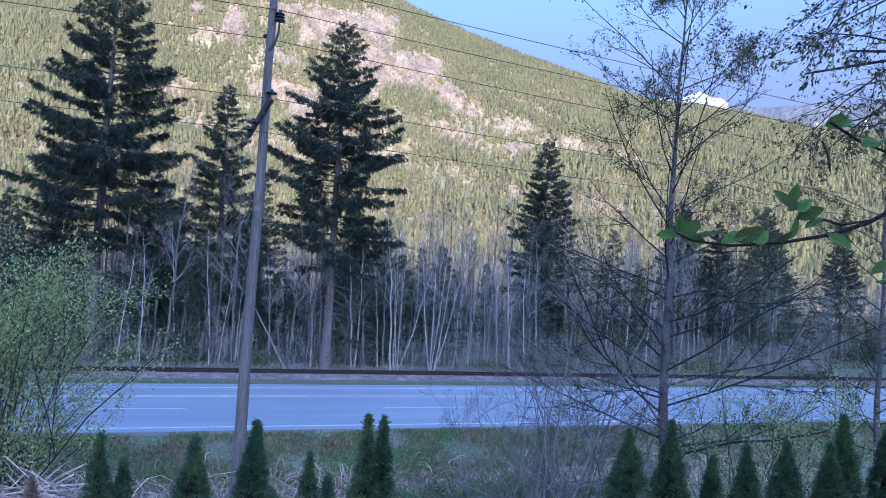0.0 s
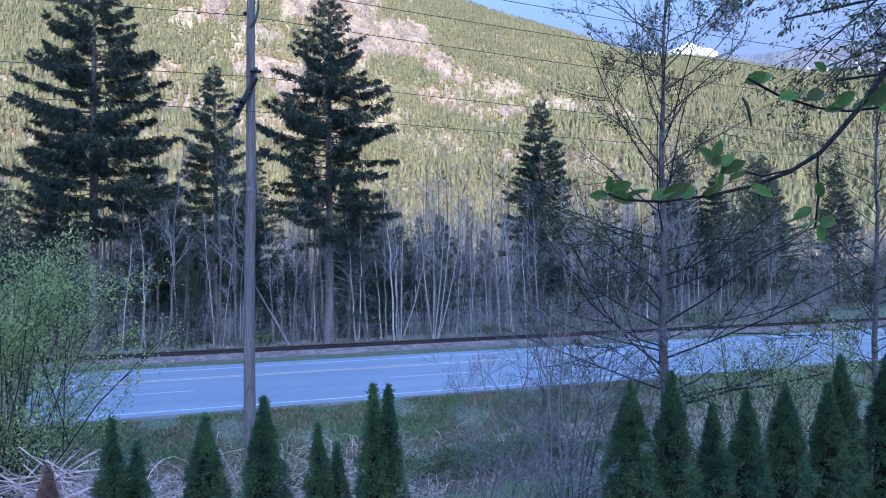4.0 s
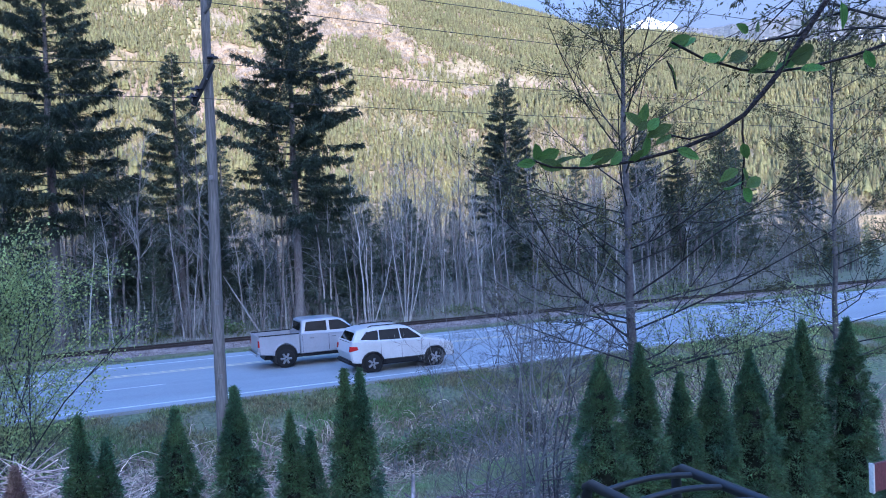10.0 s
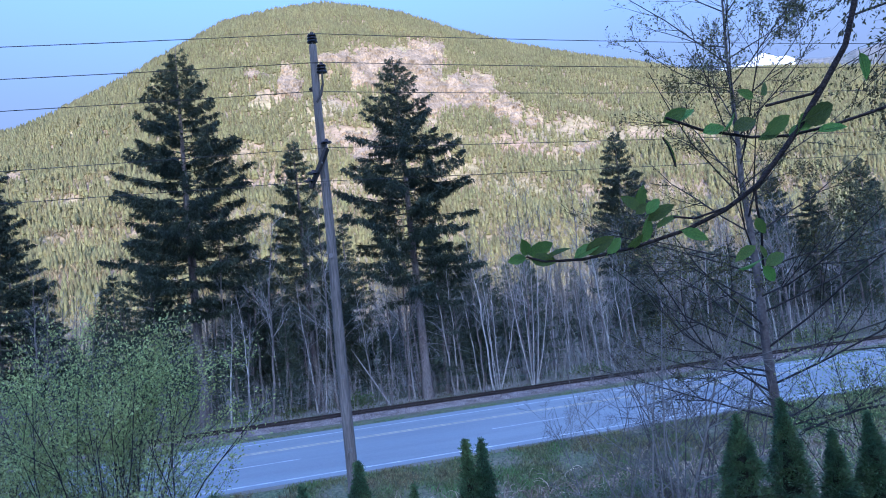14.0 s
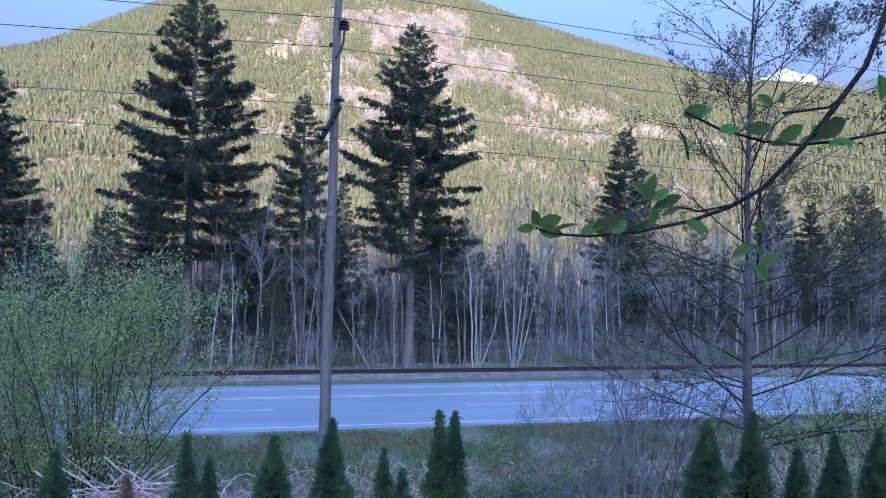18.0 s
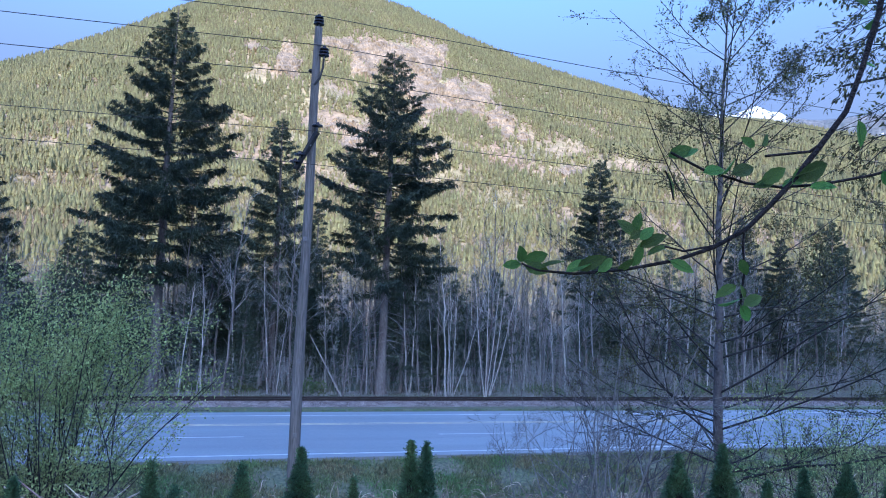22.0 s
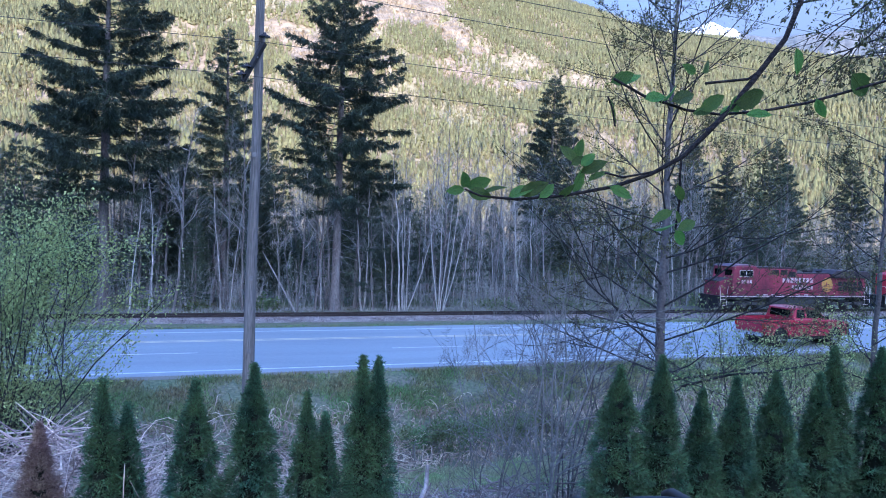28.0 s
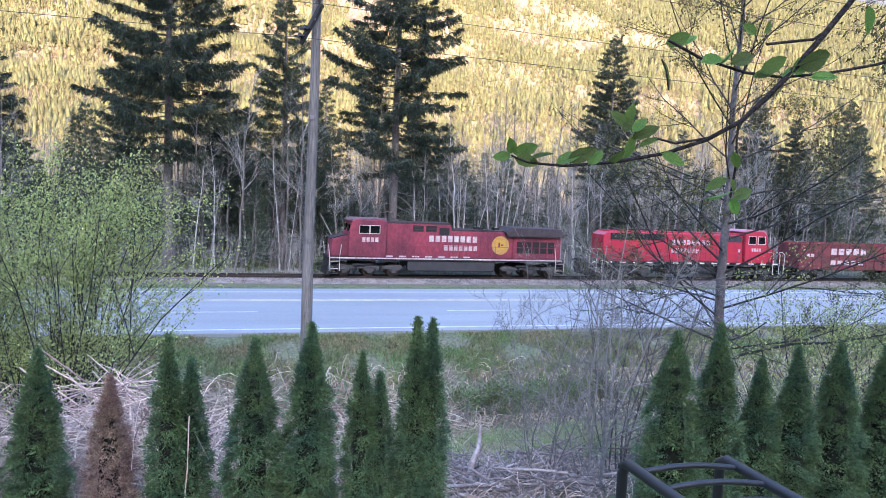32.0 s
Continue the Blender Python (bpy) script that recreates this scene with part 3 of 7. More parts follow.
# far range with snow beyond the shoulder, and the ridge behind the yard that keeps the sun off the valley
aa = np.linspace(24, 80, 420)
ss = np.linspace(0, 1, 110)
A, S = np.meshgrid(aa, ss)
el = np.interp(A, [24, 34, 36.5, 37.4, 38.6, 39.6, 40.4, 41.1, 41.9, 42.6, 44.3, 48.7, 52, 56, 66, 80], [12.6, 13.4, 14.6, 15.2, 15.05, 15.35, 15.6, 15.2, 15.05, 14.6, 14.3, 14.4, 14.2, 13.9, 12, 10])
R = 3300 + 900 * S
ruff = np.sin(A * 3.1) * np.sin(S * 9 + A) + 0.6 * np.sin(A * 7.7 + S * 13) + 0.4 * np.sin(A * 17 - S * 29)
Z = R * np.tan(np.radians(el * (1 - (1 - S) ** 1.6))) + 16 * ruff * S * np.clip(1.1 - S, 0.12, 1)
P = np.stack([R * np.sin(np.radians(A)), R * np.cos(np.radians(A)), Z], -1)
n = len(aa)
i = (np.arange(len(ss) - 1)[:, None] * n + np.arange(n - 1)).ravel()
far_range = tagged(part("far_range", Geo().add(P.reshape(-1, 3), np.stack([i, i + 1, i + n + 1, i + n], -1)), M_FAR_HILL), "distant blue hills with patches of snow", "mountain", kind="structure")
far_range.data.materials.append(M_SNOW)
patch = np.sin(A * 11 + S * 31 + np.sin(A * 5)) + np.sin(A * 4.3 - S * 23) + 0.8 * np.sin(A * 27 + S * 60)
snowy = ((S > 0.72) & (A < 42.2) & (A > 34.5) & (patch > -1.3)) | ((S > 0.66) & (S < 0.78) & (patch > 2.0) & (A >= 42.2))
far_range.data.polygons.foreach_set("material_index", snowy[:-1, :-1].ravel().astype(np.int32))
aa = np.linspace(140, 335, 100)
ss = np.linspace(0, 1, 24)
A, S = np.meshgrid(aa, ss)
R = 500 + 1500 * S
Z = 552 * S ** 1.3 * (0.985 + 0.015 * np.sin(A * 0.3)) - 3
P = np.stack([R * np.sin(np.radians(A)), R * np.cos(np.radians(A)), Z], -1)
n = len(aa)
i = (np.arange(len(ss) - 1)[:, None] * n + np.arange(n - 1)).ravel()
tagged(part("valley_ridge", Geo().add(P.reshape(-1, 3), np.stack([i, i + n, i + n + 1, i + 1], -1)), M_FOREST_FLOOR), "wooded ridge shading the valley floor", "hill", kind="structure")

# ---- trees of the wood ----


def conifer_meshes(height, spread, start=0.3, seed=1, density=1.0, gap=0.0175, ragged=0.4, lean=0.0, one_sided=0.0):
    """Trunk and crown of a tall conifer: separate sweeping boughs with side shoots that carry hanging needle sprays."""
    r = np.random.default_rng(seed)
    t = Geo()
    zz = np.linspace(0, height, 14)
    wob = np.cumsum(r.normal(0, 0.035, (14, 2)), 0)
    px = np.stack([wob[:, 0] + lean * zz, wob[:, 1], zz], -1)
    px[0, :2] = 0
    t.tube(px, np.interp(zz, [0, 0.6, height * 0.5, height], [0.017 * height * 1.15, 0.0135 * height, 0.009 * height, 0.02]), 9)
    crown = Geo()
    dead = Geo()
    up = np.array([0, 0, 1.0])
    z = start * height * 0.4
    turn = r.uniform(0, 6.28)
    while z < height * 0.985:
        f = z / height
        drop = (1 - f) / (1 - start)
        profile = np.interp(drop, [0, 0.08, 0.2, 0.4, 0.65, 0.85, 1.0], [0.03, 0.14, 0.37, 0.66, 0.94, 1.0, 0.62])
        for k in range(r.integers(3, 6)):
            turn += 2.4 + r.normal(0, 0.4)
            az = turn
            base = np.array([np.interp(z, zz, px[:, 0]), np.interp(z, zz, px[:, 1]), z + r.normal(0, 0.15)])
            d = np.array([math.cos(az), math.sin(az), 0])
            if f < start:
                if r.random() < 0.7:
                    L = spread * r.uniform(0.25, 0.7)
                    q = np.linspace(0, 1, 5)
                    pts = base + d * L * q[:, None] + up * (-0.35 * L * q ** 1.5)[:, None] + r.normal(0, 0.06, (5, 3)) * q[:, None]
                    dead.tube(pts, np.linspace(0.03, 0.006, 5), 4, False)
                    for b in range(6):
                        j = r.integers(1, 4)
                        dead.tube([pts[j], pts[j] + r.normal(0, 0.35, 3) * L * 0.5 - [0, 0, 0.25]], [0.01, 0.004], 3, False)
                continue
            L = spread * profile * (1 - ragged * r.random() ** 1.5) * (1 - one_sided * max(0.0, d[0])) + 0.25
            q = np.linspace(0, 1, 7)
            rise = np.interp(f, [start, 0.45, 0.7, 1], [-0.32, -0.14, 0.1, 0.5]) + r.normal(0, 0.09)
            curve = np.interp(f, [start, 0.6, 1], [0.27, 0.2, 0.0]) + r.normal(0, 0.05)
            side = np.array([-d[1], d[0], 0])
            pts = base + d * L * q[:, None] + up * (L * (rise * q + curve * q ** 2))[:, None] + side * (r.normal(0, 0.1) * L * q ** 2)[:, None]
            crown.tube(pts, np.linspace(0.045 * min(1, L / 4) + 0.01, 0.007, 7), 4, False)
            thin = np.interp(f, [start, start + 0.12], [0.6, 1.0])
            m = max(4, int((4 + 6.0 * L) * density * thin))
            u = r.uniform(0.08, 1, m) ** 0.75
            root = np.stack([np.interp(u, q, pts[:, i]) for i in range(3)], -1)
            way = unit(r.choice([-1, 1], m)[:, None] * side * r.uniform(0.35, 1, m)[:, None] + d * r.uniform(0.45, 1.0, m)[:, None] + up * r.normal(-0.12, 0.18, m)[:, None])
            reach = (0.25 + 0.17 * L * (1.05 - u) ** 0.8) * r.uniform(0.55, 1.15, m)
            c = 15
            w = r.uniform(0.05, 1, (m, c))
            spot_at = root[:, None] + way[:, None] * (w * reach[:, None])[..., None] - up * (0.18 * reach[:, None] * w ** 2)[..., None]
            aim = way[:, None] * r.uniform(0.3, 1.0, (m, c, 1)) + r.normal(0, 0.45, (m, c, 3)) - up * r.uniform(0.0, 0.75, (m, c, 1))
            size = (r.uniform(0.22, 0.5, (m, c)) * np.clip(0.45 + 0.14 * L, 0.4, 1.15)).ravel()
            cards(crown, spot_at.reshape(-1, 3), aim.reshape(-1, 3), r.normal(0, 0.5, (m * c, 3)) + up, size, size * r.uniform(0.1, 0.19, m * c), bend=0.25)
        z += height * gap * (0.55 + 0.6 * drop) * r.uniform(0.7, 1.35)
    if not dead.v:
        dead.tube([[0, 0, 1], [0.2, 0, 1]], [0.01, 0.01], 3)
    return t.mesh("trunk", True), crown.mesh("crown"), dead.mesh("dead_bough")


def conifer(meshes, m, label, group="", needles=M_NEEDLE):
    ob = thing("conifer", m, label, "conifer", group)
    part("trunk", meshes[0], M_BARK, ob)
    part("crown", meshes[1], needles, ob)
    tagged(part("dead_bough", meshes[2], M_TWIG, ob), kind="stuff")
    return ob


def branching(g, start, direction, length, radius, r, depth, tips, sides=5, split=(3, 5), curl=0.22, up=0.15, ratio=0.62, angle=(0.35, 0.8), spread_from=0.25):
    """A limb with its side limbs, down to the twigs; tips gathers the ends."""
    n = 4 if depth > 1 else 3
    pts = [np.array(start, float)]
    d = unit(np.array(direction, float))
    ds = [d]
    for k in range(n):
        d = unit(d + r.normal(0, curl, 3) / math.sqrt(n) * 1.3 + np.array([0, 0, up]) / n)
        pts.append(pts[-1] + d * length / n)
        ds.append(d)
    g.tube(pts, np.linspace(radius, radius * (0.35 if depth else 0.4), n + 1), max(3, sides), False)
    tips.append((pts[-1], ds[-1]))
    if depth <= 0:
        tips.append((pts[1], ds[1]))
        return
    for k in range(r.integers(split[0], split[1] + 1)):
        u = r.uniform(spread_from, 0.97)
        j = min(n - 1, int(u * n))
        p = pts[j] + (pts[j + 1] - pts[j]) * (u * n - j)
        ax = unit(np.cross(ds[j + 1], r.normal(0, 1, 3)))
        th = r.uniform(*angle)
        nd = ds[j + 1] * math.cos(th) + ax * math.sin(th)
        branching(g, p, nd, length * ratio * r.uniform(0.7, 1.2) * (1.15 - 0.5 * u), max(radius * 0.55 * (1.1 - 0.5 * u), 0.0028), r, depth - 1, tips, max(3, sides - 1), split, curl, up, ratio, angle, 0.15)


def bare_tree_meshes(height, seed, twigs=1.0, crook=0.2, radius=None):
    """Trunk and leafless crown of a slender alder or birch."""
    r = np.random.default_rng(seed)
    n = 12
    zz = np.linspace(0, height, n)
    wob = np.cumsum(r.normal(0, crook * height / n * 0.28, (n, 2)), 0)
    lean = r.normal(0, 0.075, 2)
    px = np.stack([wob[:, 0] + lean[0] * zz, wob[:, 1] + lean[1] * zz, zz], -1)
    px -= px[0]
    rad = radius or height * 0.0062
    t = Geo().tube(px, np.interp(zz, [0, 0.4, height * 0.6, height], [rad * 1.25, rad, rad * 0.55, 0.012]), 7)
    g = Geo()
    tips = []
    for k in range(int(22 * twigs)):
        f = r.uniform(0.28, 0.99) ** 0.8
        z = f * height
        base = np.array([np.interp(z, zz, px[:, i]) for i in range(3)])
        az = r.uniform(0, 6.28)
        d = np.array([math.cos(az), math.sin(az), r.uniform(0.5, 1.5)])
        branching(g, base, d, height * r.uniform(0.1, 0.2) * (1.25 - f * 0.75), rad * 0.26 * (1.15 - f * 0.7) + 0.004, r, 2, tips, 3, (3, 5), 0.22, 0.25, 0.6)
    return t.mesh("trunk", True), g.mesh("twigs")


def bare_tree(meshes, m, label, group="", bark=M_BARK_PALE):
    ob = thing("bare_tree", m, label, "tree", group)
    part("trunk", meshes[0], bark, ob)
    tagged(part("twig", meshes[1], M_TWIG, ob), kind="stuff")
    return ob


def spot(x, y, yaw=0, dz=-0.05):
    return pose(x, y, float(ground_z(x, y)) + dz, 0, 0, yaw)


CON = [conifer_meshes(34.0, 7.3, 0.27, 3, 1.25), conifer_meshes(31.0, 7.4, 0.28, 5, 1.15, ragged=0.5), conifer_meshes(25.8, 4.3, 0.25, 8, 1.0, ragged=0.5),
       conifer_meshes(26.8, 5.0, 0.2, 11, 1.15), conifer_meshes(16, 3.2, 0.08, 14, 0.8, 0.035), conifer_meshes(20, 3.8, 0.1, 17, 0.8, 0.032)]
conifer(CON[0], spot(-4.3, 68.5), "tall dark fir with drooping boughs and bare lower trunk")
conifer(CON[1], spot(14.7, 64.5, 40), "tall dark fir with long sweeping lower boughs")
conifer(CON[2], spot(5.9, 72, 10), "narrow thin-crowned fir between two taller firs", needles=M_NEEDLE_DULL)
conifer(CON[3], spot(43.4, 78, 80), "dark fir standing above the leafless wood")
conifer(CON[3], spot(-21.7, 75, 200), "dark fir at the edge of the wood", needles=M_NEEDLE_DULL)
WOOD_CON = [(34.4, 72, 5, 0.85), (1, 92, 5, 0.9), (-14, 88, 4, 1.0), (11, 84, 5, 0.95), (20, 80, 4, 1.0), (27, 88, 5, 0.8), (17, 66.5, 4, 0.95), (55, 82, 5, 0.95), (64, 78, 3, 0.8), (72, 90, 3, 0.85),
            (-30, 84, 3, 0.9), (-38, 76, 3, 0.85), (-26, 95, 5, 1.1), (38, 96, 5, 0.9), (49, 100, 4, 1.1), (80, 84, 5, 1.1), (92, 92, 3, 0.9), (60, 110, 3, 0.8), (8, 78, 4, 0.8), (-9, 80, 5, 0.75), (104, 88, 3, 0.8), (-46, 90, 3, 0.9), (24, 73, 4, 0.7), (3, 66, 4, 0.5), (-8.5, 73, 5, 0.9), (0, 75, 5, 0.85), (9, 74, 5, 0.8), (19, 72, 5, 0.7), (28, 76, 5, 0.8), (31, 70, 4, 0.7),
            (38, 74, 5, 0.8), (46, 72, 4, 0.9), (52, 76, 5, 0.8), (60, 72, 5, 0.8), (68, 76, 3, 0.7), (-26, 72, 5, 0.9), (76, 74, 5, 0.9)]
for k, (x, y, c, s) in enumerate(WOOD_CON):
    bearing = math.degrees(math.atan2(x, y))
    if 19.5 < bearing < 28.5 or (31 < bearing < 44 and k % 2):
        continue  # the leafless stands
    conifer(CON[c], spot(x, y, 67 * k) @ Matrix.Scale(s, 4), "smaller dull green fir in the shaded wood", "firs of the wood", M_NEEDLE_DULL)

r = np.random.default_rng(29)
for k in range(60):
    y = 67 + 20 * r.random()
    x = r.uniform(-0.45, 1.05) * y
    if (20 < math.degrees(math.atan2(x, y)) < 28 and y < 78 and k % 3) or (31 < math.degrees(math.atan2(x, y)) < 46 and k % 3):
        continue
    conifer(CON[4 + k % 2], spot(x, y, 47 * k) @ Matrix.Scale(r.uniform(0.3, 0.75), 4), "small shaded fir among leafless trees", "small firs of the wood", M_NEEDLE_DULL)
BARE = [bare_tree_meshes(15, 21), bare_tree_meshes(17, 22, 1.1), bare_tree_meshes(13, 23, 0.9, 0.45), bare_tree_meshes(11, 24, 0.8), bare_tree_meshes(19, 25, 1.0, 0.25), bare_tree_meshes(9, 26, 0.7, 0.5)]
r = np.random.default_rng(31)
for k in range(230):
    y = 64 + 44 * r.random() ** 1.5
    x = r.uniform(-26, 38) * (y / 64) + 22 * (y / 64)
    c = r.integers(0, 6)
    bare_tree(BARE[c], spot(x, y, r.uniform(0, 360)) @ Matrix.Scale(r.uniform(0.7, 1.1), 4), "slender leafless alder with pale bark", "leafless trees of the wood", M_BARK_PALE if r.random() < 0.3 else M_BARK)
for k in range(60):
    y = 65 + 24 * r.random()
    x = y * math.tan(math.radians(r.uniform(19.5, 29.5) if k < 26 else r.uniform(30, 47)))
    bare_tree(BARE[r.integers(0, 6)], spot(x, y, r.uniform(0, 360)) @ Matrix.Scale(r.uniform(0.7, 1.0), 4), "slender leafless alder with pale bark", "leafless trees of the wood", M_BARK_PALE if r.random() < 0.3 else M_BARK)
for x, y, c, s in ((20.4, 63.5, 0, 0.95), (19.6, 64, 4, 0.75), (-16.4, 65, 4, 0.75), (-16, 66, 1, 0.8)):
    bare_tree(BARE[c], spot(x, y, 40 * x) @ Matrix.Scale(s, 4), "white-barked birch at the edge of the wood", "birches by the track", M_BARK_WHITE)


def birch_clump(x, y, stems, seed):
    """White stems that fan out from one root, each with fine upright twigs."""
    r = np.random.default_rng(seed)
    ob = thing("birch_clump", spot(x, y), "clump of white-barked birch stems by the track", "tree", "birches by the track")
    tips = []
    for k in range(stems):
        lean = (k / (stems - 1) - 0.2) * 0.3 + r.normal(0, 0.04)
        h = r.uniform(8.5, 13)
        q = np.linspace(0, 1, 9)
        pts = np.stack([0.12 * (k - stems / 2) + lean * h * q ** 0.85 + np.cumsum(r.normal(0, 0.05, 9)), r.normal(0, 0.15) * q * h * 0.5, h * q], -1)
        part("stem", Geo().tube(pts, np.linspace(0.06, 0.012, 9), 6), M_BARK_WHITE, ob, smooth=True)
        g = Geo()
        for b in range(16):
            u = r.uniform(0.3, 0.98)
            base = np.array([np.interp(u, q, pts[:, i]) for i in range(3)])
            branching(g, base, (r.normal(0, 0.6), r.normal(0, 0.6), 0.9), h * 0.13 * (1.3 - u), 0.014, r, 2, tips, 3, (3, 4), 0.2, 0.2, 0.6)
        tagged(part("twig", g, M_TWIG, ob), kind="stuff")
    return ob


birch_clump(24.3, 63.3, 5, 141)
birch_clump(21.2, 64.0, 3, 142)

# the depth of the wood, joined: thin trunks, twig haze and small firs back to the mountain's foot
r = np.random.default_rng(37)
n = 2100
y = 76 + 250 * r.random(n) ** 1.7
x = (r.uniform(-0.62, 1.35, n)) * y
h = r.uniform(8, 17, n) * np.interp(y, [70, 120, 300], [0.8, 1, 1.25])
z0 = ground_z(x, y)
g, tw = Geo(), Geo()
lean = r.normal(0, 0.09, (n, 2))
for k in range(n):
    top = np.array([x[k] + lean[k, 0] * h[k], y[k] + lean[k, 1] * h[k], z0[k] + h[k]])
    g.tube([(x[k], y[k], z0[k] - 0.1), (x[k] + lean[k, 0] * h[k] * 0.4, y[k], z0[k] + h[k] * 0.5), top], [0.11, 0.07, 0.015], 4, False)
m = 34
f = r.uniform(0.3, 1, (n, m))
c = np.stack([x[:, None] + lean[:, :1] * h[:, None] * f, y[:, None] + lean[:, 1:] * h[:, None] * f, z0[:, None] + h[:, None] * f], -1).reshape(-1, 3)
d = r.normal(0, 1, (n * m, 3)) * [1, 1, 0.35] + [0, 0, 0.9]
L = (r.uniform(0.08, 0.2, (n, m)) * h[:, None] * (1.25 - 0.75 * f)).ravel()
cards(tw, c, d, r.normal(0, 1, (n * m, 3)), L, 0.025 + 0.022 * L)
c2 = c + unit(d) * (L * r.uniform(0.2, 0.8, n * m))[:, None]
cards(tw, c2, d + r.normal(0, 0.6, d.shape), r.normal(0, 1, (n * m, 3)), L * 0.6, 0.02 + 0.02 * L)
tagged(part("wood_trunks", g, M_STEM_MID), "thin grey trunks deep in the leafless wood", "forest", kind="stuff")
tagged(part("wood_twigs", tw, M_TWIG), "grey leafless twigs deep in the wood", "forest", kind="stuff")
n = 450
y = 82 + 200 * r.random(n) ** 1.8
x = r.uniform(-0.62, 1.4, n) * y
p = np.stack([x, y, ground_z(x, y)], -1)
h = r.uniform(4, 14, n)
g = Geo()
m = 300
f = r.uniform(0.06, 1, (n, m))
az = r.uniform(0, 6.28, (n, m))
reach = (h[:, None] * 0.22 * (1.03 - f) * r.uniform(0.6, 1.2, (n, m))).ravel() + 0.15
c = (p[:, None] + np.stack([0 * f, 0 * f, f * h[:, None]], -1)).reshape(-1, 3)
d = np.stack([np.cos(az), np.sin(az), r.normal(-0.1, 0.25, (n, m)) + 0.5 * (f > 0.8)], -1).reshape(-1, 3)
stand = np.degrees(np.arctan2(c[:, 0], c[:, 1]))
reach = np.where(((stand > 19.5) & (stand < 28.5)) | (stand > 31), 0.7 * reach, reach)
cards(g, c, d, np.array([[0, 0, 1.0]]) + r.normal(0, 0.3, (n * m, 3)), reach * r.uniform(0.5, 1.1, n * m), 0.03 + reach * 0.09, bend=0.25)
tagged(part("wood_firs", g, M_NEEDLE_DULL), "small shaded firs deep in the wood", "forest", kind="stuff")
# saplings and brush under the trees
n = 5200
y = 63.6 + 26 * r.random(n) ** 1.4
x = r.uniform(-0.55, 1.15, n) * y
h = r.uniform(0.8, 4.5, n)
g = Geo()
c = np.stack([x, y, ground_z(x, y) - 0.1], -1)
cards(g, c, np.stack([r.normal(0, 0.15, n), r.normal(0, 0.15, n), np.ones(n)], -1), r.normal(0, 1, (n, 3)) * [1, 1, 0], h, 0.035)
for k in range(4):
    f = r.uniform(0.3, 0.9, n)
    cards(g, c + np.stack([0 * h, 0 * h, h * f], -1), r.normal(0, 0.7, (n, 3)) + [0, 0, 0.8], r.normal(0, 1, (n, 3)), h * 0.35, 0.035)
tagged(part("wood_saplings", g, M_TWIG), "bare saplings and brush under the trees", "forest", kind="stuff")

# ---- power pole ----
pole = thing("utility_pole", pose(2.37, 20.2, -1.55), "weathered grey wooden power pole with brown insulators", "utility pole")
g = Geo()
zz = np.linspace(0, 14.2, 24)
g.tube(np.stack([0.006 * zz + 0.012 * np.sin(zz * 0.9), 0 * zz, zz], -1), np.linspace(0.165, 0.1, 24) + rng.normal(0, 0.002, 24), 14)
part("shaft", g, M_POLE, pole, smooth=True)
TOP = np.array([0.085, 0, 14.2])


def insulator(place, parent, n=3):
    g = Geo()
    g.tube(np.array([[0, 0, -0.12], [0, 0, 0.02]]) + place, [0.022, 0.022], 8)
    part("pin", g, M_STEEL, parent)
    g = Geo()
    outline = []
    for k in range(n):
        z = 0.02 + 0.085 * k
        outline += [(0.055, z), (0.15 - 0.012 * k, z + 0.012), (0.135 - 0.012 * k, z + 0.045), (0.06, z + 0.06)]
    outline += [(0.05, 0.02 + 0.085 * n), (0.035, 0.06 + 0.085 * n)]
    o = np.array(outline)
    g.tube(np.stack([0 * o[:, 1], 0 * o[:, 1], o[:, 1]], -1) + place, o[:, 0], 16)
    part("insulator", g, M_PORCELAIN, parent, "dark brown ribbed insulator")


insulator(TOP + [0, 0, 0.05], pole)
g = Geo().tube(np.array([[0.03, -0.1, 12.55], [0.16, -0.12, 12.75], [0.24, -0.12, 13.05], [0.25, -0.12, 13.3]]), [0.035, 0.035, 0.03, 0.026], 8)
part("bracket", g, M_WIRE, pole, "dark curved bracket")
insulator(np.array([0.25, -0.12, 13.35]), pole)
g = Geo().tube(np.array([[0.03, 0.09, 12.85], [0.04, 0.24, 12.9], [0.04, 0.26, 12.98]]), [0.03, 0.026, 0.024], 8)
part("bracket", g, M_WIRE, pole)
insulator(np.array([0.04, 0.26, 13.0]), pole, 1)
a, b = np.array([0.17, -0.19, 11.25]), np.array([-0.35, -0.21, 10.2])
part("crossarm", Geo().tube([a, b], [0.078, 0.072], 4), M_TWIG_DARK, pole, "dark slanted wooden crossarm")
for q in (a + [0, 0, 0.12], b + [-0.02, 0, 0.14], b + [0.1, 0, 0.34]):
    insulator(q, pole, 1)
part("bolt", Geo().tube(np.array([[0.0, -0.3, 10.85], [0.0, -0.1, 10.85]]), [0.02, 0.02], 6), M_STEEL, pole)
for z in (3.2, 5.1, 8.3):
    g = Geo().box((-0.05, -0.19, z), (0.05, -0.15, z + 0.12), 0.005)
    part("tag_plate", g, M_STEEL, pole)


def wire(x0, y0, z0, left, right, sag=0.9, reach=60.0, radius=0.011):
    """A line hung over the pole, both ways along the road."""
    g = Geo()
    for end, dz in ((-reach, left), (reach, right)):
        q = np.linspace(0, 1, 26)
        pts = np.stack([x0 + q * end, y0 + 0 * q, z0 + dz * q - sag * 4 * q * (1 - q)], -1)
        g.tube(pts, radius, 5, False)
    tagged(part("power_line", g, M_WIRE, None, smooth=True), "thin dark overhead power line strung on the pole", "power line", "overhead lines")


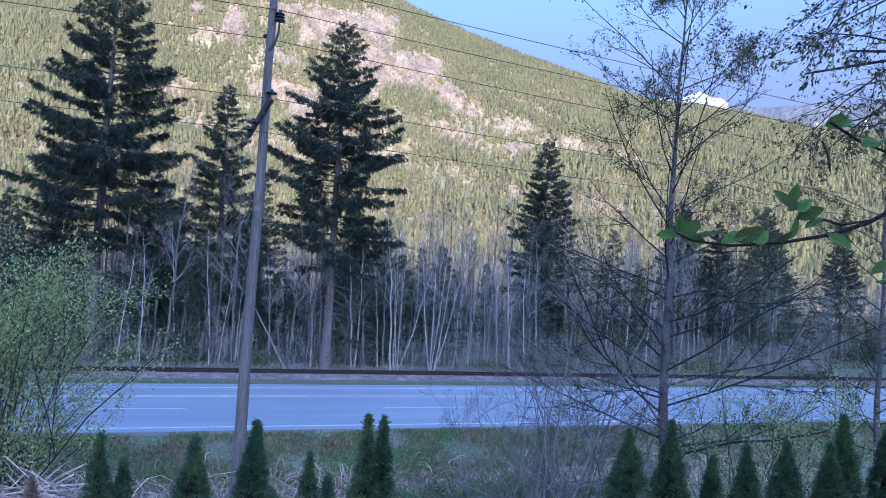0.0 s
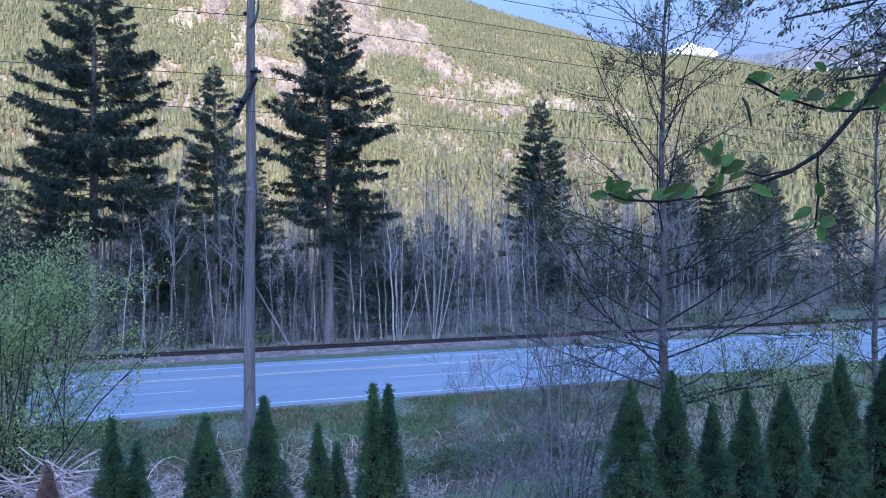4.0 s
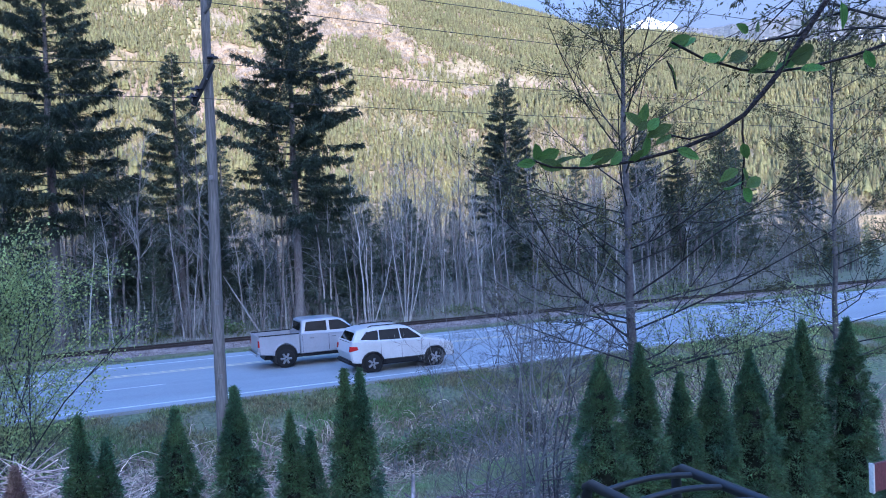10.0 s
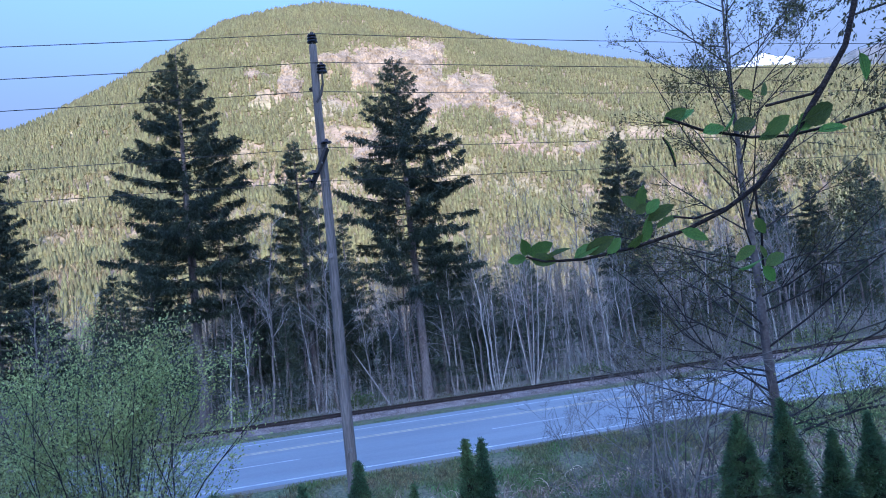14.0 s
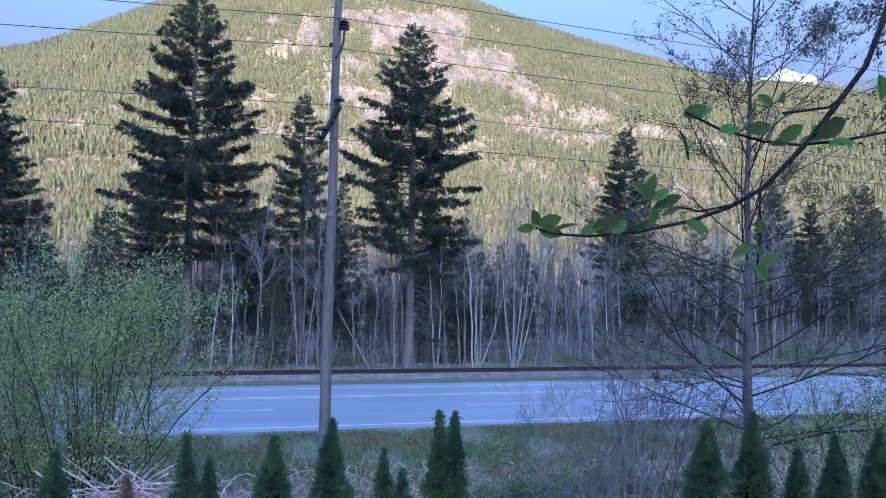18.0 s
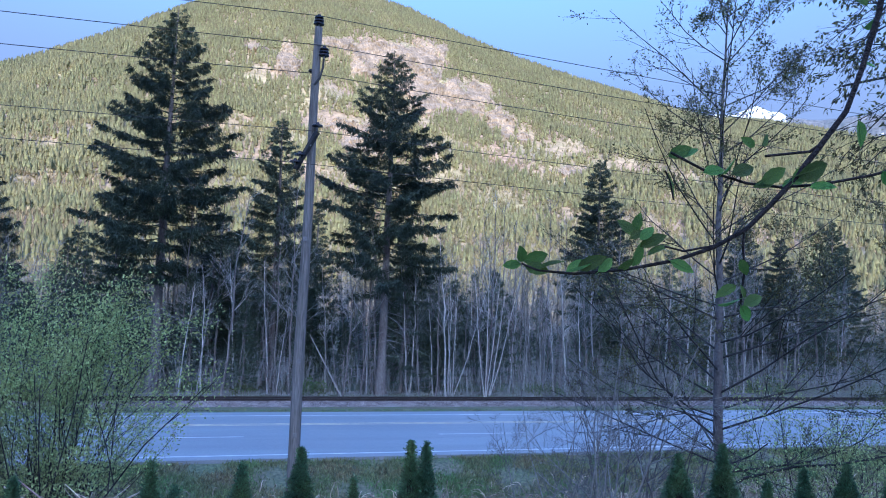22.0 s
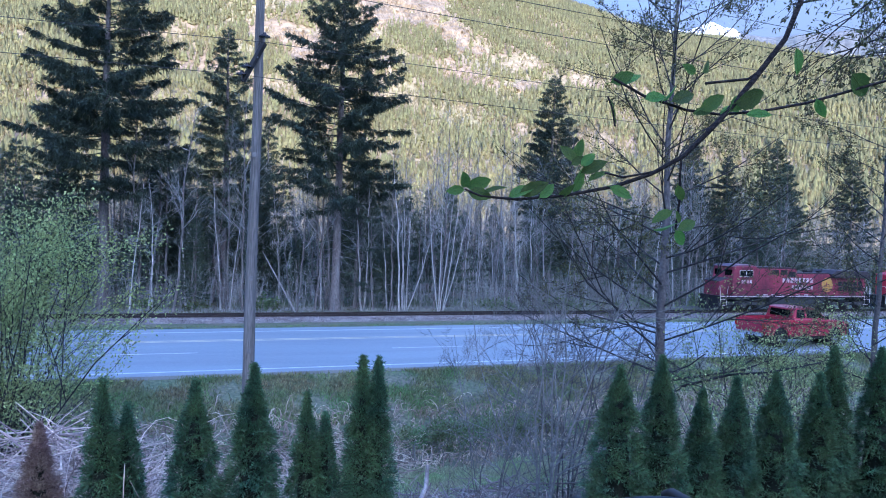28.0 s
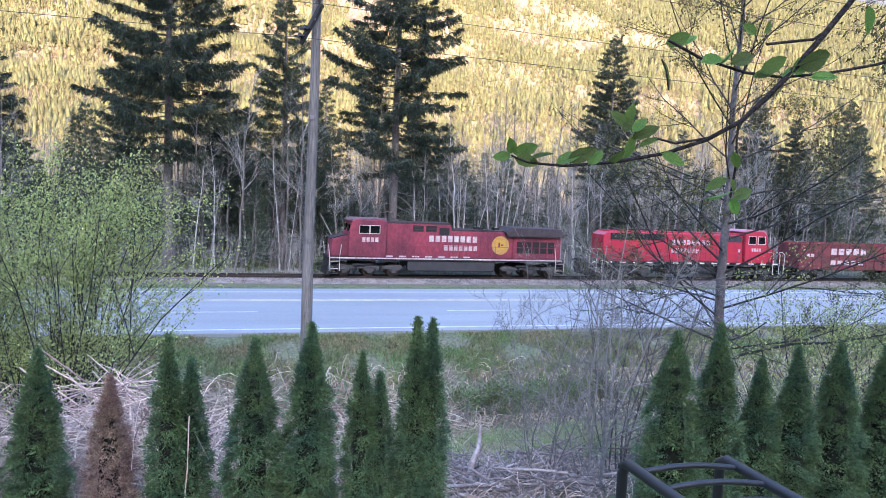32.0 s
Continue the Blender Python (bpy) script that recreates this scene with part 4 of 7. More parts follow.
wire(2.46, 20.2, 12.98, 0.3, 0.2, 0.7)
wire(2.62, 20.08, 12.12, 0.3, 0.2, 0.7)
wire(2.31, 20.52, 11.45, 0.3, 0.2, 0.7)
wire(2.57, 20.0, 9.72, 0.3, 0.2, 0.5, radius=0.009)
wire(2.02, 20.0, 8.82, 0.6, 0.2, 0.35, radius=0.009)

# ---- cedars of the hedge ----


def cedar_mesh(height, width, seed, leaders=((0, 0, 1.0),), n=2300):
    """A columnar cedar of overlapping upright fan sprays, with a thin ragged top for each leader."""
    r = np.random.default_rng(seed)
    t = Geo()
    g = Geo()
    for lx, ly, lh in leaders:
        H = height * lh
        t.tube(np.array([[lx * 0.3, ly * 0.3, 0], [lx * 0.8, ly * 0.8, H * 0.5], [lx, ly, H * 0.96]]), [0.035, 0.025, 0.005], 6)
        k1 = 0.72 if len(leaders) > 1 else 1
        m = int(2.3 * n / len(leaders) * (1.25 if len(leaders) > 1 else 1))
        # dark solid core, so the gaps between sprays look deep in shade
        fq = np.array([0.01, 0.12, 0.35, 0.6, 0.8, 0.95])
        shade_core = width / 2 * k1 * 0.45 * np.array([0.85, 1.0, 1.0, 0.8, 0.35, 0.03])
        t.tube(np.stack([np.interp(fq, [0, 0.5, 1], [lx * 0.4, lx * 0.85, lx]), np.interp(fq, [0, 0.5, 1], [ly * 0.4, ly * 0.85, ly]), fq * H], -1), shade_core, 12)
        m = int(m * 0.36)
        nc = 240
        cf, ca, cr = ((np.arange(nc) + r.uniform(0.1, 0.9, nc)) / nc) ** 1.08 * 0.985, np.arange(nc) * 2.4 + r.normal(0, 0.25, nc), r.uniform(0.8, 1.13, nc)
        pick = r.integers(0, nc, m)
        f = np.concatenate([np.clip(cf[pick] + r.normal(0, 0.0085, m), 0.01, 1), r.uniform(0.86, 1.0, m // 10)])
        az = np.concatenate([ca[pick] + r.normal(0, 0.15, m), r.uniform(0, 2 * np.pi, m // 10)])
        bulge = np.concatenate([cr[pick] - 2.2 * np.maximum(cf[pick] - f[:m], 0), np.ones(m // 10)])
        m = len(f)
        R = width / 2 * k1 * np.interp(f, [0, 0.12, 0.4, 0.58, 0.74, 0.86, 0.93, 1.0], [0.94, 1.03, 1.0, 0.9, 0.7, 0.44, 0.22, 0.02])
        R = 0.93 * R * bulge * (1 + 0.06 * np.sin(az * 3 + f * 14 + seed) + 0.07 * np.sin(f * 47 + az * 2) + 0.05 * np.sin(az * 7 - f * 31)) * r.uniform(0.92, 1.06, m)
        fx = np.interp(f, [0, 0.5, 1], [lx * 0.4, lx * 0.85, lx])
        fy = np.interp(f, [0, 0.5, 1], [ly * 0.4, ly * 0.85, ly])
        size = r.uniform(0.08, 0.17, m) * np.interp(f, [0, 0.7, 1], [1.1, 0.95, 0.4])
        out = np.stack([np.cos(az), np.sin(az), 0 * az], -1)
        side = np.stack([-np.sin(az), np.cos(az), 0 * az], -1)
        root = np.stack([fx, fy, f * H], -1) + out * np.maximum(R - size, 0)[:, None]
        lift = np.interp(f, [0, 0.6, 0.85, 1], [-0.05, 0.15, 0.9, 3.0])[:, None]
        main = unit(out + np.array([0, 0, 1.0]) * (lift + r.normal(0, 0.2, (m, 1))) + side * r.normal(0, 0.4, (m, 1)))
        flat = unit(side + np.array([0, 0, 1.0]) * r.normal(0, 0.16, (m, 1)))
        k = 26
        u, v = r.uniform(0.1, 1, (m, k)), r.normal(0, 0.36, (m, k))
        q = root[:, None] + size[:, None, None] * (main[:, None] * (u * 1.0)[..., None] + flat[:, None] * (v * (0.35 + u))[..., None] + np.array([0, 0, 1.0]) * (-0.4 * u ** 2 - 0.5 * v ** 2 + r.normal(0, 0.08, (m, k)))[..., None])
        d = main[:, None] * r.uniform(0.3, 1.1, (m, k, 1)) + flat[:, None] * (v * 1.6)[..., None] + np.array([0, 0, 1.0]) * r.normal(-0.1, 0.35, (m, k, 1))
        n_up = np.cross(flat, main)[:, None] + r.normal(0, 0.2, (m, k, 3))
        L = (size[:, None] * r.uniform(0.32, 0.56, (m, k))).ravel()
        cards(g, q.reshape(-1, 3), d.reshape(-1, 3), n_up.reshape(-1, 3), L, L * 0.27, bend=0.15)
    return t.mesh("stem", True), g.mesh("foliage")


CEDARS = {"a": cedar_mesh(3.1, 0.8, 41), "b": cedar_mesh(3.2, 0.76, 42, n=2500), "c": cedar_mesh(2.9, 0.72, 43), "wide": cedar_mesh(3.2, 0.95, 46, n=2900),
          "twin": cedar_mesh(3.05, 0.84, 44, ((-0.13, 0, 1.0), (0.14, 0.03, 0.9))), "twin_b": cedar_mesh(3.3, 0.8, 45, ((-0.1, 0, 1.0), (0.11, 0.02, 0.99)), 2900)}
CEDAR_H = {"a": 3.1, "b": 3.2, "c": 2.9, "wide": 3.2, "twin": 3.05, "twin_b": 3.3}


def cedar(x, y, tip, kind, yaw, label="green columnar cedar in a hedge row", foliage=M_CEDAR):
    z = float(ground_z(x, y)) - 0.04
    ob = thing("hedge_cedar", pose(x, y, z, 0, 0, yaw) @ Matrix.Scale((tip - z) / CEDAR_H[kind], 4), label, "cedar", "cedar hedge row" if foliage is M_CEDAR else "")
    part("stem", CEDARS[kind][0], M_CEDAR_INNER, ob, "inner stem with a near-black core painted as shade")
    me = CEDARS[kind][1]
    if foliage is not M_CEDAR:
        me = me.copy()
        me.materials.clear()
    part("foliage", me, foliage, ob)
    return ob


for k, (x, y, tip, kind) in enumerate(((-2.85, 10.55, 3.25, "b"), (-2.0, 10.49, 2.84, "a"), (-0.33, 10.3, 3.03, "twin"), (0.61, 10.18, 3.0, "a"), (1.32, 10.09, 3.19, "b"), (2.12, 10.0, 2.82, "twin"), (2.82, 9.91, 3.3, "twin_b"),
                                       (6.48, 9.48, 3.12, "wide"), (7.16, 9.4, 3.25, "b"), (7.85, 9.32, 2.75, "c"), (8.43, 9.25, 2.92, "a"), (9.13, 9.17, 2.97, "wide"), (9.93, 9.08, 2.96, "a"), (10.36, 9.2, 3.34, "b"), (11.1, 8.95, 3.34, "wide"))):
    cedar(x, y, tip, kind, 0 if "twin" in kind else 61 * k, "twin-topped green cedar in a hedge row" if "twin" in kind else "green columnar cedar in a hedge row")
cedar(-1.16, 10.39, 2.51, "c", 20, "dead rust-brown cedar in a hedge row", M_CEDAR_DEAD)

# ---- leafless trees and shrubs before the road ----


def road_tree(x, y, height, radius, seed, limbs, low, buds, leaf, label, limb_len=3.0, lean=0.0):
    r = np.random.default_rng(seed)
    ob = thing("roadside_tree", pose(x, y, float(ground_z(x, y)) - 0.1), label, "tree")
    n = 16
    zz = np.linspace(0, height, n)
    wob = np.cumsum(r.normal(0, 0.03, (n, 2)), 0)
    px = np.stack([wob[:, 0] + lean * zz, wob[:, 1], zz], -1)
    px -= px[0]
    part("trunk", Geo().tube(px, np.interp(zz, [0, 0.5, height * 0.35, height], [radius * 1.3, radius, radius * 0.66, 0.008]), 10), M_TREE_BARK, ob, smooth=True)
    tips = []
    for k in range(limbs):
        f = low + (0.985 - low) * ((k + r.random()) / limbs) ** 1.15
        z = f * height
        base = np.array([np.interp(z, zz, px[:, i]) for i in range(3)])
        az = k * 2.4 + r.normal(0, 0.4)
        L = limb_len * (1.1 - 0.66 * f) * r.uniform(0.75, 1.2) + 0.3
        d = np.array([math.cos(az), math.sin(az), r.uniform(-0.1, 0.4) + 0.62 * f])
        g = Geo()
        branching(g, base, d, L, radius * 0.15 * (1.1 - 0.75 * f) + 0.005, r, 3 if k % 3 == 0 else 2, tips, 5, (4, 6), 0.13, 0.26, 0.42, (0.45, 0.95), 0.15)
        part("limb", g, M_TWIG_DARK, ob)
    c = np.array([t[0] for t in tips])
    d = np.array([t[1] for t in tips])
    idx = r.integers(0, len(c), buds)
    g = Geo()
    L = r.uniform(0.012, 0.034, buds) * leaf
    cards(g, c[idx] - d[idx] * r.uniform(0, 0.45, (buds, 1)) + r.normal(0, 0.03, (buds, 3)), d[idx] + r.normal(0, 0.8, (buds, 3)), r.normal(0, 1, (buds, 3)), L, L * 0.62)
    tagged(part("young_leaf", g, M_BUD, ob, "small unfolding buds and leaves"), kind="stuff")
    return ob


near_tree = road_tree(10.15, 13.3, 13.2, 0.14, 61, 50, 0.22, 28000, 1.9, "slim leafless tree with budding twigs behind the hedge", 4.3)
road_tree(17.35, 14.0, 12.0, 0.1, 67, 44, 0.2, 18000, 1.9, "second slim budding tree beside the highway", 2.6)


def shrub(x, y, height, width, seed, stems, leaves, leaf_size, mat, label, depth=2, stem_radius=0.02, bark=M_STEM_GREY, name="shrub", angle=(0.4, 0.95), curl=0.16, side=0.42):
    """Many stems from one root, each branching; leaves may be none."""
    r = np.random.default_rng(seed)
    ob = thing(name, pose(x, y, float(ground_z(x, y)) - 0.06), label, "shrub")
    tips = []
    for k in range(stems):
        az = k * 2.4 + r.normal(0, 0.3)
        out = r.uniform(0.15, 1.0)
        d = np.array([math.cos(az) * out * width / height * 1.1, math.sin(az) * out * width / height * 1.1, 1.0])
        g = Geo()
        L = height * r.uniform(0.75, 1.05)
        branching(g, np.array([math.cos(az), math.sin(az), 0]) * r.uniform(0, 0.3), d, L, stem_radius * r.uniform(0.6, 1.1), r, depth, tips, 5, (5, 8) if depth < 3 else (6, 8), curl, 0.12, side, angle, 0.15)
        part("stem", g, bark, ob)
    if leaves:
        c = np.array([t[0] for t in tips])
        d = np.array([t[1] for t in tips])
        chance = np.interp(c[:, 2], [0.25 * height, 0.62 * height], [0.03, 1.0])
        idx = r.choice(len(c), leaves, p=chance / chance.sum())
        g = Geo()
        L = r.uniform(0.6, 1.2, leaves) * leaf_size
        cards(g, c[idx] - d[idx] * r.uniform(0, 0.5, (leaves, 1)) + r.normal(0, 0.09, (leaves, 3)), d[idx] + r.normal(0, 0.7, (leaves, 3)), r.normal(0, 1, (leaves, 3)) + [0, 0, 1], L, L * 0.55)
        tagged(part("leaf", g, mat, ob, "small fresh green leaves"), kind="stuff")
    return ob


shrub(-2.75, 16.0, 6.3, 2.0, 71, 34, 46000, 0.062, M_LEAF_YOUNG, "leafing willow shrub with pale green young leaves", 2, 0.021, bark=M_TWIG_DARK)
shrub(-5.6, 16.8, 5.9, 1.9, 72, 28, 38000, 0.062, M_LEAF_YOUNG, "leafing willow shrub with pale green young leaves", 2, 0.021, bark=M_TWIG_DARK)
shrub(7.3, 13.2, 5.9, 0.75, 74, 6, 0, 0, None, "leafless grey shrub of thin upright stems", 3, 0.028, bark=M_STEM_GREY, angle=(0.55, 1.25), curl=0.2, side=0.36)
shrub(8.2, 13.9, 5.2, 1.0, 75, 7, 0, 0, None, "leafless grey shrub of thin upright stems", 3, 0.02, bark=M_TREE_BARK, angle=(0.5, 1.1), curl=0.2, side=0.38)
shrub(6.4, 13.6, 4.6, 1.3, 76, 7, 0, 0, None, "low tangle of bare grey stems", 3, 0.016, bark=M_STEM_MID, angle=(0.5, 1.1), curl=0.2)
shrub(9.0, 13.4, 5.4, 0.9, 176, 6, 0, 0, None, "leafless dark shrub of thin upright stems", 3, 0.018, bark=M_TREE_BARK, angle=(0.5, 1.1), curl=0.2, side=0.36)
shrub(11.6, 12.6, 4.3, 2.4, 77, 14, 7000, 0.055, M_LEAF_YOUNG, "sparse shrub with first green leaves", 2, 0.014, bark=M_TWIG_DARK)
shrub(14.3, 13.2, 4.2, 2.4, 78, 12, 6000, 0.055, M_LEAF_YOUNG, "sparse shrub with first green leaves", 2, 0.014, bark=M_TWIG_DARK)
shrub(0.35, 13.6, 2.6, 0.5, 79, 3, 0, 0, None, "thin bare red-brown sapling among dry canes", 1, 0.01, bark=M_TWIG_DARK, name="sapling")

# a long low limb reaching out over the hedge
g = Geo()
low_tips = []
low = np.array([[10.2, 13.3, 1.6], [10.7, 13.25, 1.86], [11.7, 13.0, 2.11], [12.7, 12.8, 2.18], [13.8, 12.6, 2.37], [14.9, 12.4, 2.7]]) - np.array([10.15, 13.3, float(ground_z(10.15, 13.3)) - 0.1])
g.tube(low, [0.035, 0.03, 0.026, 0.022, 0.017, 0.006], 7)
r = np.random.default_rng(131)
for k in range(14):
    u = r.uniform(0.15, 0.98) * 5
    j = min(4, int(u))
    p = low[j] + (low[j + 1] - low[j]) * (u - j)
    branching(g, p, unit(low[j + 1] - low[j]) + r.normal(0, 0.6, 3), r.uniform(0.4, 1.0), 0.007, r, 2, low_tips, 4, (3, 4), 0.12, 0.1, 0.5)
part("limb", g, M_TWIG_DARK, near_tree)
# a thin garden stake leaning out of a cedar
stake = thing("garden_stake", pose(-0.3, 10.2, 0), "thin pale wooden stake leaning out of a cedar", "stake")
part("rod", Geo().tube([(0, 0, 0), (0.1, -0.2, 1.4), (0.115, -0.32, 2.1)], [0.008, 0.008, 0.006], 6), M_STEM_TAN, stake, smooth=True)

# ---- brush, grass and debris on the bank ----


def thicket(x0, x1, y0, y1, n, reach, seed, label, mat=M_STEM_TAN, radius=(0.006, 0.0125), flat=0.5):
    r = np.random.default_rng(seed)
    g = Geo()
    for k in range(n):
        x, y = r.uniform(x0, x1), r.uniform(y0, y1)
        z = float(ground_z(x, y)) - 0.05
        az = r.uniform(0, 6.28)
        L = r.uniform(0.5, 1.1) * reach
        rise = r.uniform(0.35, 1.0) * (1 - flat * r.random())
        q = np.linspace(0, 1, 9)
        run = L * r.uniform(0.2, 0.8)
        pts = np.stack([x + math.cos(az) * run * q ** 1.4, y + math.sin(az) * run * q ** 1.4, z + L * rise * (2.1 * q - 1.5 * q * q) + 0.02], -1) + np.cumsum(r.normal(0, 0.012, (9, 3)), 0)
        g.tube(pts, np.linspace(r.uniform(*radius), 0.003, 9), 3, False)
    ob = part("bramble_thicket", g, mat)
    return tagged(ob, label, "brush", kind="stuff")


thicket(-6.5, -0.3, 12.0, 15.0, 3200, 3.8, 81, "tangled pale dry bramble canes behind the hedge")
thicket(-6.5, 0.2, 12.4, 14.2, 2200, 3.1, 181, "arching pale dry bramble canes behind the hedge", radius=(0.007, 0.014), flat=0.2)
thicket(-0.3, 3.2, 11.8, 14.8, 1600, 2.3, 82, "tangled pale dry bramble canes behind the hedge")
thicket(3.0, 9.0, 11.8, 16.0, 800, 0.9, 83, "low dry canes and stalks behind the hedge")
thicket(9.0, 22.0, 11.8, 16.5, 700, 3.0, 84, "dry greyish canes below the highway bank", M_STALK, (0.008, 0.018))
thicket(-8.0, 26.0, 20.2, 24.4, 700, 0.8, 85, "dry stalks on the highway bank", M_STALK, (0.012, 0.024), 0.7)
thicket(-8.0, 26.0, 19.2, 23.4, 5500, 0.85, 185, "dead brown stalks and dry grass on the bank", M_STALK, (0.012, 0.026), 0.6)
thicket(6.0, 13.0, 19.6, 22.5, 350, 1.1, 86, "grey dead stalks among green bramble", M_STEM_MID, (0.01, 0.022))


def cane_heap(x0, x1, y0, y1, n, top, seed, label, mat=M_STEM_TAN, radius=(0.009, 0.016)):
    """Dead hollow canes, broken and fallen over one another on a loose heap."""
    r = np.random.default_rng(seed)
    g = Geo()
    for k in range(n):
        x, y = r.uniform(x0, x1), r.uniform(y0, y1)
        heap = top * (0.75 + 0.25 * math.sin(x * 1.7 + seed)) * (1 - 0.35 * abs(2 * (y - y0) / (y1 - y0) - 1))
        z = float(ground_z(x, y)) + heap * r.random() ** 0.6
        az, L = r.uniform(0, 6.28), r.uniform(0.7, 2.4)
        d = np.array([math.cos(az), math.sin(az), r.normal(0, 0.38)])
        q = np.array([-0.5, -0.15, 0.18, 0.5])[:, None]
        kink = r.normal(0, 0.09, 3) * L
        pts = np.array([x, y, z]) + d * L * q + kink * (q > 0.1) * q * 2 - np.array([0, 0, 0.14]) * L * q ** 2
        pts[:, 2] = np.maximum(pts[:, 2], ground_z(pts[:, 0], pts[:, 1]))
        g.tube(pts, np.linspace(r.uniform(*radius), 0.005, 4), 4, False)
    return tagged(part("cane_heap", g, mat), label, "brush", kind="stuff")


cane_heap(-6.8, -0.1, 12.2, 15.0, 2200, 2.75, 381, "collapsed heap of pale dead canes behind the hedge")
cane_heap(0.0, 3.4, 12.2, 15.2, 480, 1.5, 382, "collapsed reddish dead canes behind the hedge", M_STALK)
cane_heap(3.0, 11.5, 12.0, 16.5, 420, 0.6, 383, "low litter of broken dead canes", M_STEM_MID, (0.006, 0.012))
cane_heap(-8.0, 7.0, 18.6, 22.4, 900, 0.55, 384, "flattened dead stalks on the highway bank", M_STALK, (0.009, 0.016))


def leafy_mounds(spots, n, seed, label, mat, size=(0.05, 0.1), name="bramble_bush"):
    r = np.random.default_rng(seed)
    for x, y, w, h in spots:
        m = int(n * w * h)
        g = Geo()
        d = unit(r.normal(0, 1, (m, 3)))
        d[:, 2] = np.abs(d[:, 2])
        c = np.array([x, y, float(ground_z(x, y))]) + d * [w, w * 0.7, h] * r.uniform(0.5, 1.08, (m, 1)) * (1 + 0.2 * np.sin(d[:, :1] * 7 + x))
        L = r.uniform(*size, m)
        cards(g, c, d + r.normal(0, 0.8, (m, 3)), r.normal(0, 0.6, (m, 3)) + [0, 0, 1], L, L * 0.7)
        tagged(part(name, g, mat), label, "bush", kind="stuff")


leafy_mounds([(8.6, 21.0, 1.3, 0.95), (10.3, 21.4, 1.3, 0.8), (7.3, 21.4, 1.0, 0.6), (11.7, 21.8, 1.1, 0.7), (4.2, 21.6, 0.9, 0.4), (14.2, 21.2, 1.4, 0.6)], 3600, 91, "low green bramble bush on the bank", M_BRAMBLE)
leafy_mounds([(-15, 66.5, 2.2, 1.2), (-9, 66, 1.8, 1.4), (-1, 66, 1.4, 0.9), (8.6, 64.6, 1.2, 1.3), (31, 65.6, 2.2, 1.0), (38, 65, 2.6, 1.2), (47, 65.5, 2.6, 1.5), (3, 65.4, 1.2, 0.8), (57, 66, 3, 1.6), (-22, 66, 2.5, 1.5)], 320, 92, "shaded undergrowth at the edge of the wood", M_BRAMBLE, (0.12, 0.28), "undergrowth_bush")


def grass(x0, x1, y0, y1, n, size, seed, label, mat=M_GRASS, clump=None):
    r = np.random.default_rng(seed)
    x, y = r.uniform(x0, x1, n), r.uniform(y0, y1, n)
    keep = np.sin(x * 0.9 + y * 2.1) + np.sin(x * 2.3 - y * 0.8) + r.normal(0, 0.7, n) > -0.6
    x, y = x[keep], y[keep]
    m = len(x)
    g = Geo()
    c = np.stack([x, y, ground_z(x, y) - 0.02], -1)
    d = np.stack([r.normal(0, 0.45, m), r.normal(0, 0.45, m), np.ones(m)], -1)
    L = r.uniform(0.5, 1.3, m) * size
    cards(g, c, d, r.normal(0, 1, (m, 3)), L, 0.03 + 0 * L, bend=0.25)
    tagged(part("grass", g, mat), label, "grass", kind="stuff")


grass(-14, 36, 22.9, 26.3, 95000, 0.16, 95, "short spring grass on the highway bank")
grass(3.0, 13, 16.4, 19.4, 50000, 0.15, 96, "patch of short green grass below the bank", M_LAWN)
grass(-14, 60, 38.8, 44.0, 15000, 0.11, 97, "thin grass between the highway and the railway")
grass(-3, 3.4, 11.0, 16.5, 6000, 0.2, 98, "dry grass among fallen sticks", M_STEM_TAN)
grass(-30, 70, 62.8, 66.5, 16000, 0.35, 99, "dead grass at the edge of the wood", M_TWIG)

r = np.random.default_rng(101)
for k in range(200):
    x, y = r.uniform(3.6, 7.4), r.uniform(12.4, 15.4)
    z = float(ground_z(x, y)) + abs(r.normal(0.24, 0.2))
    az, L = r.uniform(0, 6.28), r.uniform(0.7, 2.3)
    q = np.linspace(-0.5, 0.5, 5)
    rad = r.uniform(0.01, 0.034)
    pts = np.stack([math.cos(az) * L * q, math.sin(az) * L * q, L * q * r.normal(0, 0.22)], -1) + r.normal(0, 0.035, (5, 3))
    st = thing("fallen_stick", pose(x, y, z), "dead grey stick on a brush pile", "stick", "brush pile")
    part("wood", Geo().tube(pts, np.linspace(rad, rad * 0.5, 5), 6), M_STICK, st, smooth=True)
    for b in range(2):
        j = r.integers(1, 4)
        part("twig", Geo().tube([pts[j], pts[j] + r.normal(0, 0.25, 3), pts[j] + r.normal(0, 0.4, 3)], [rad * 0.5, rad * 0.35, 0.003], 4), M_STICK, st)
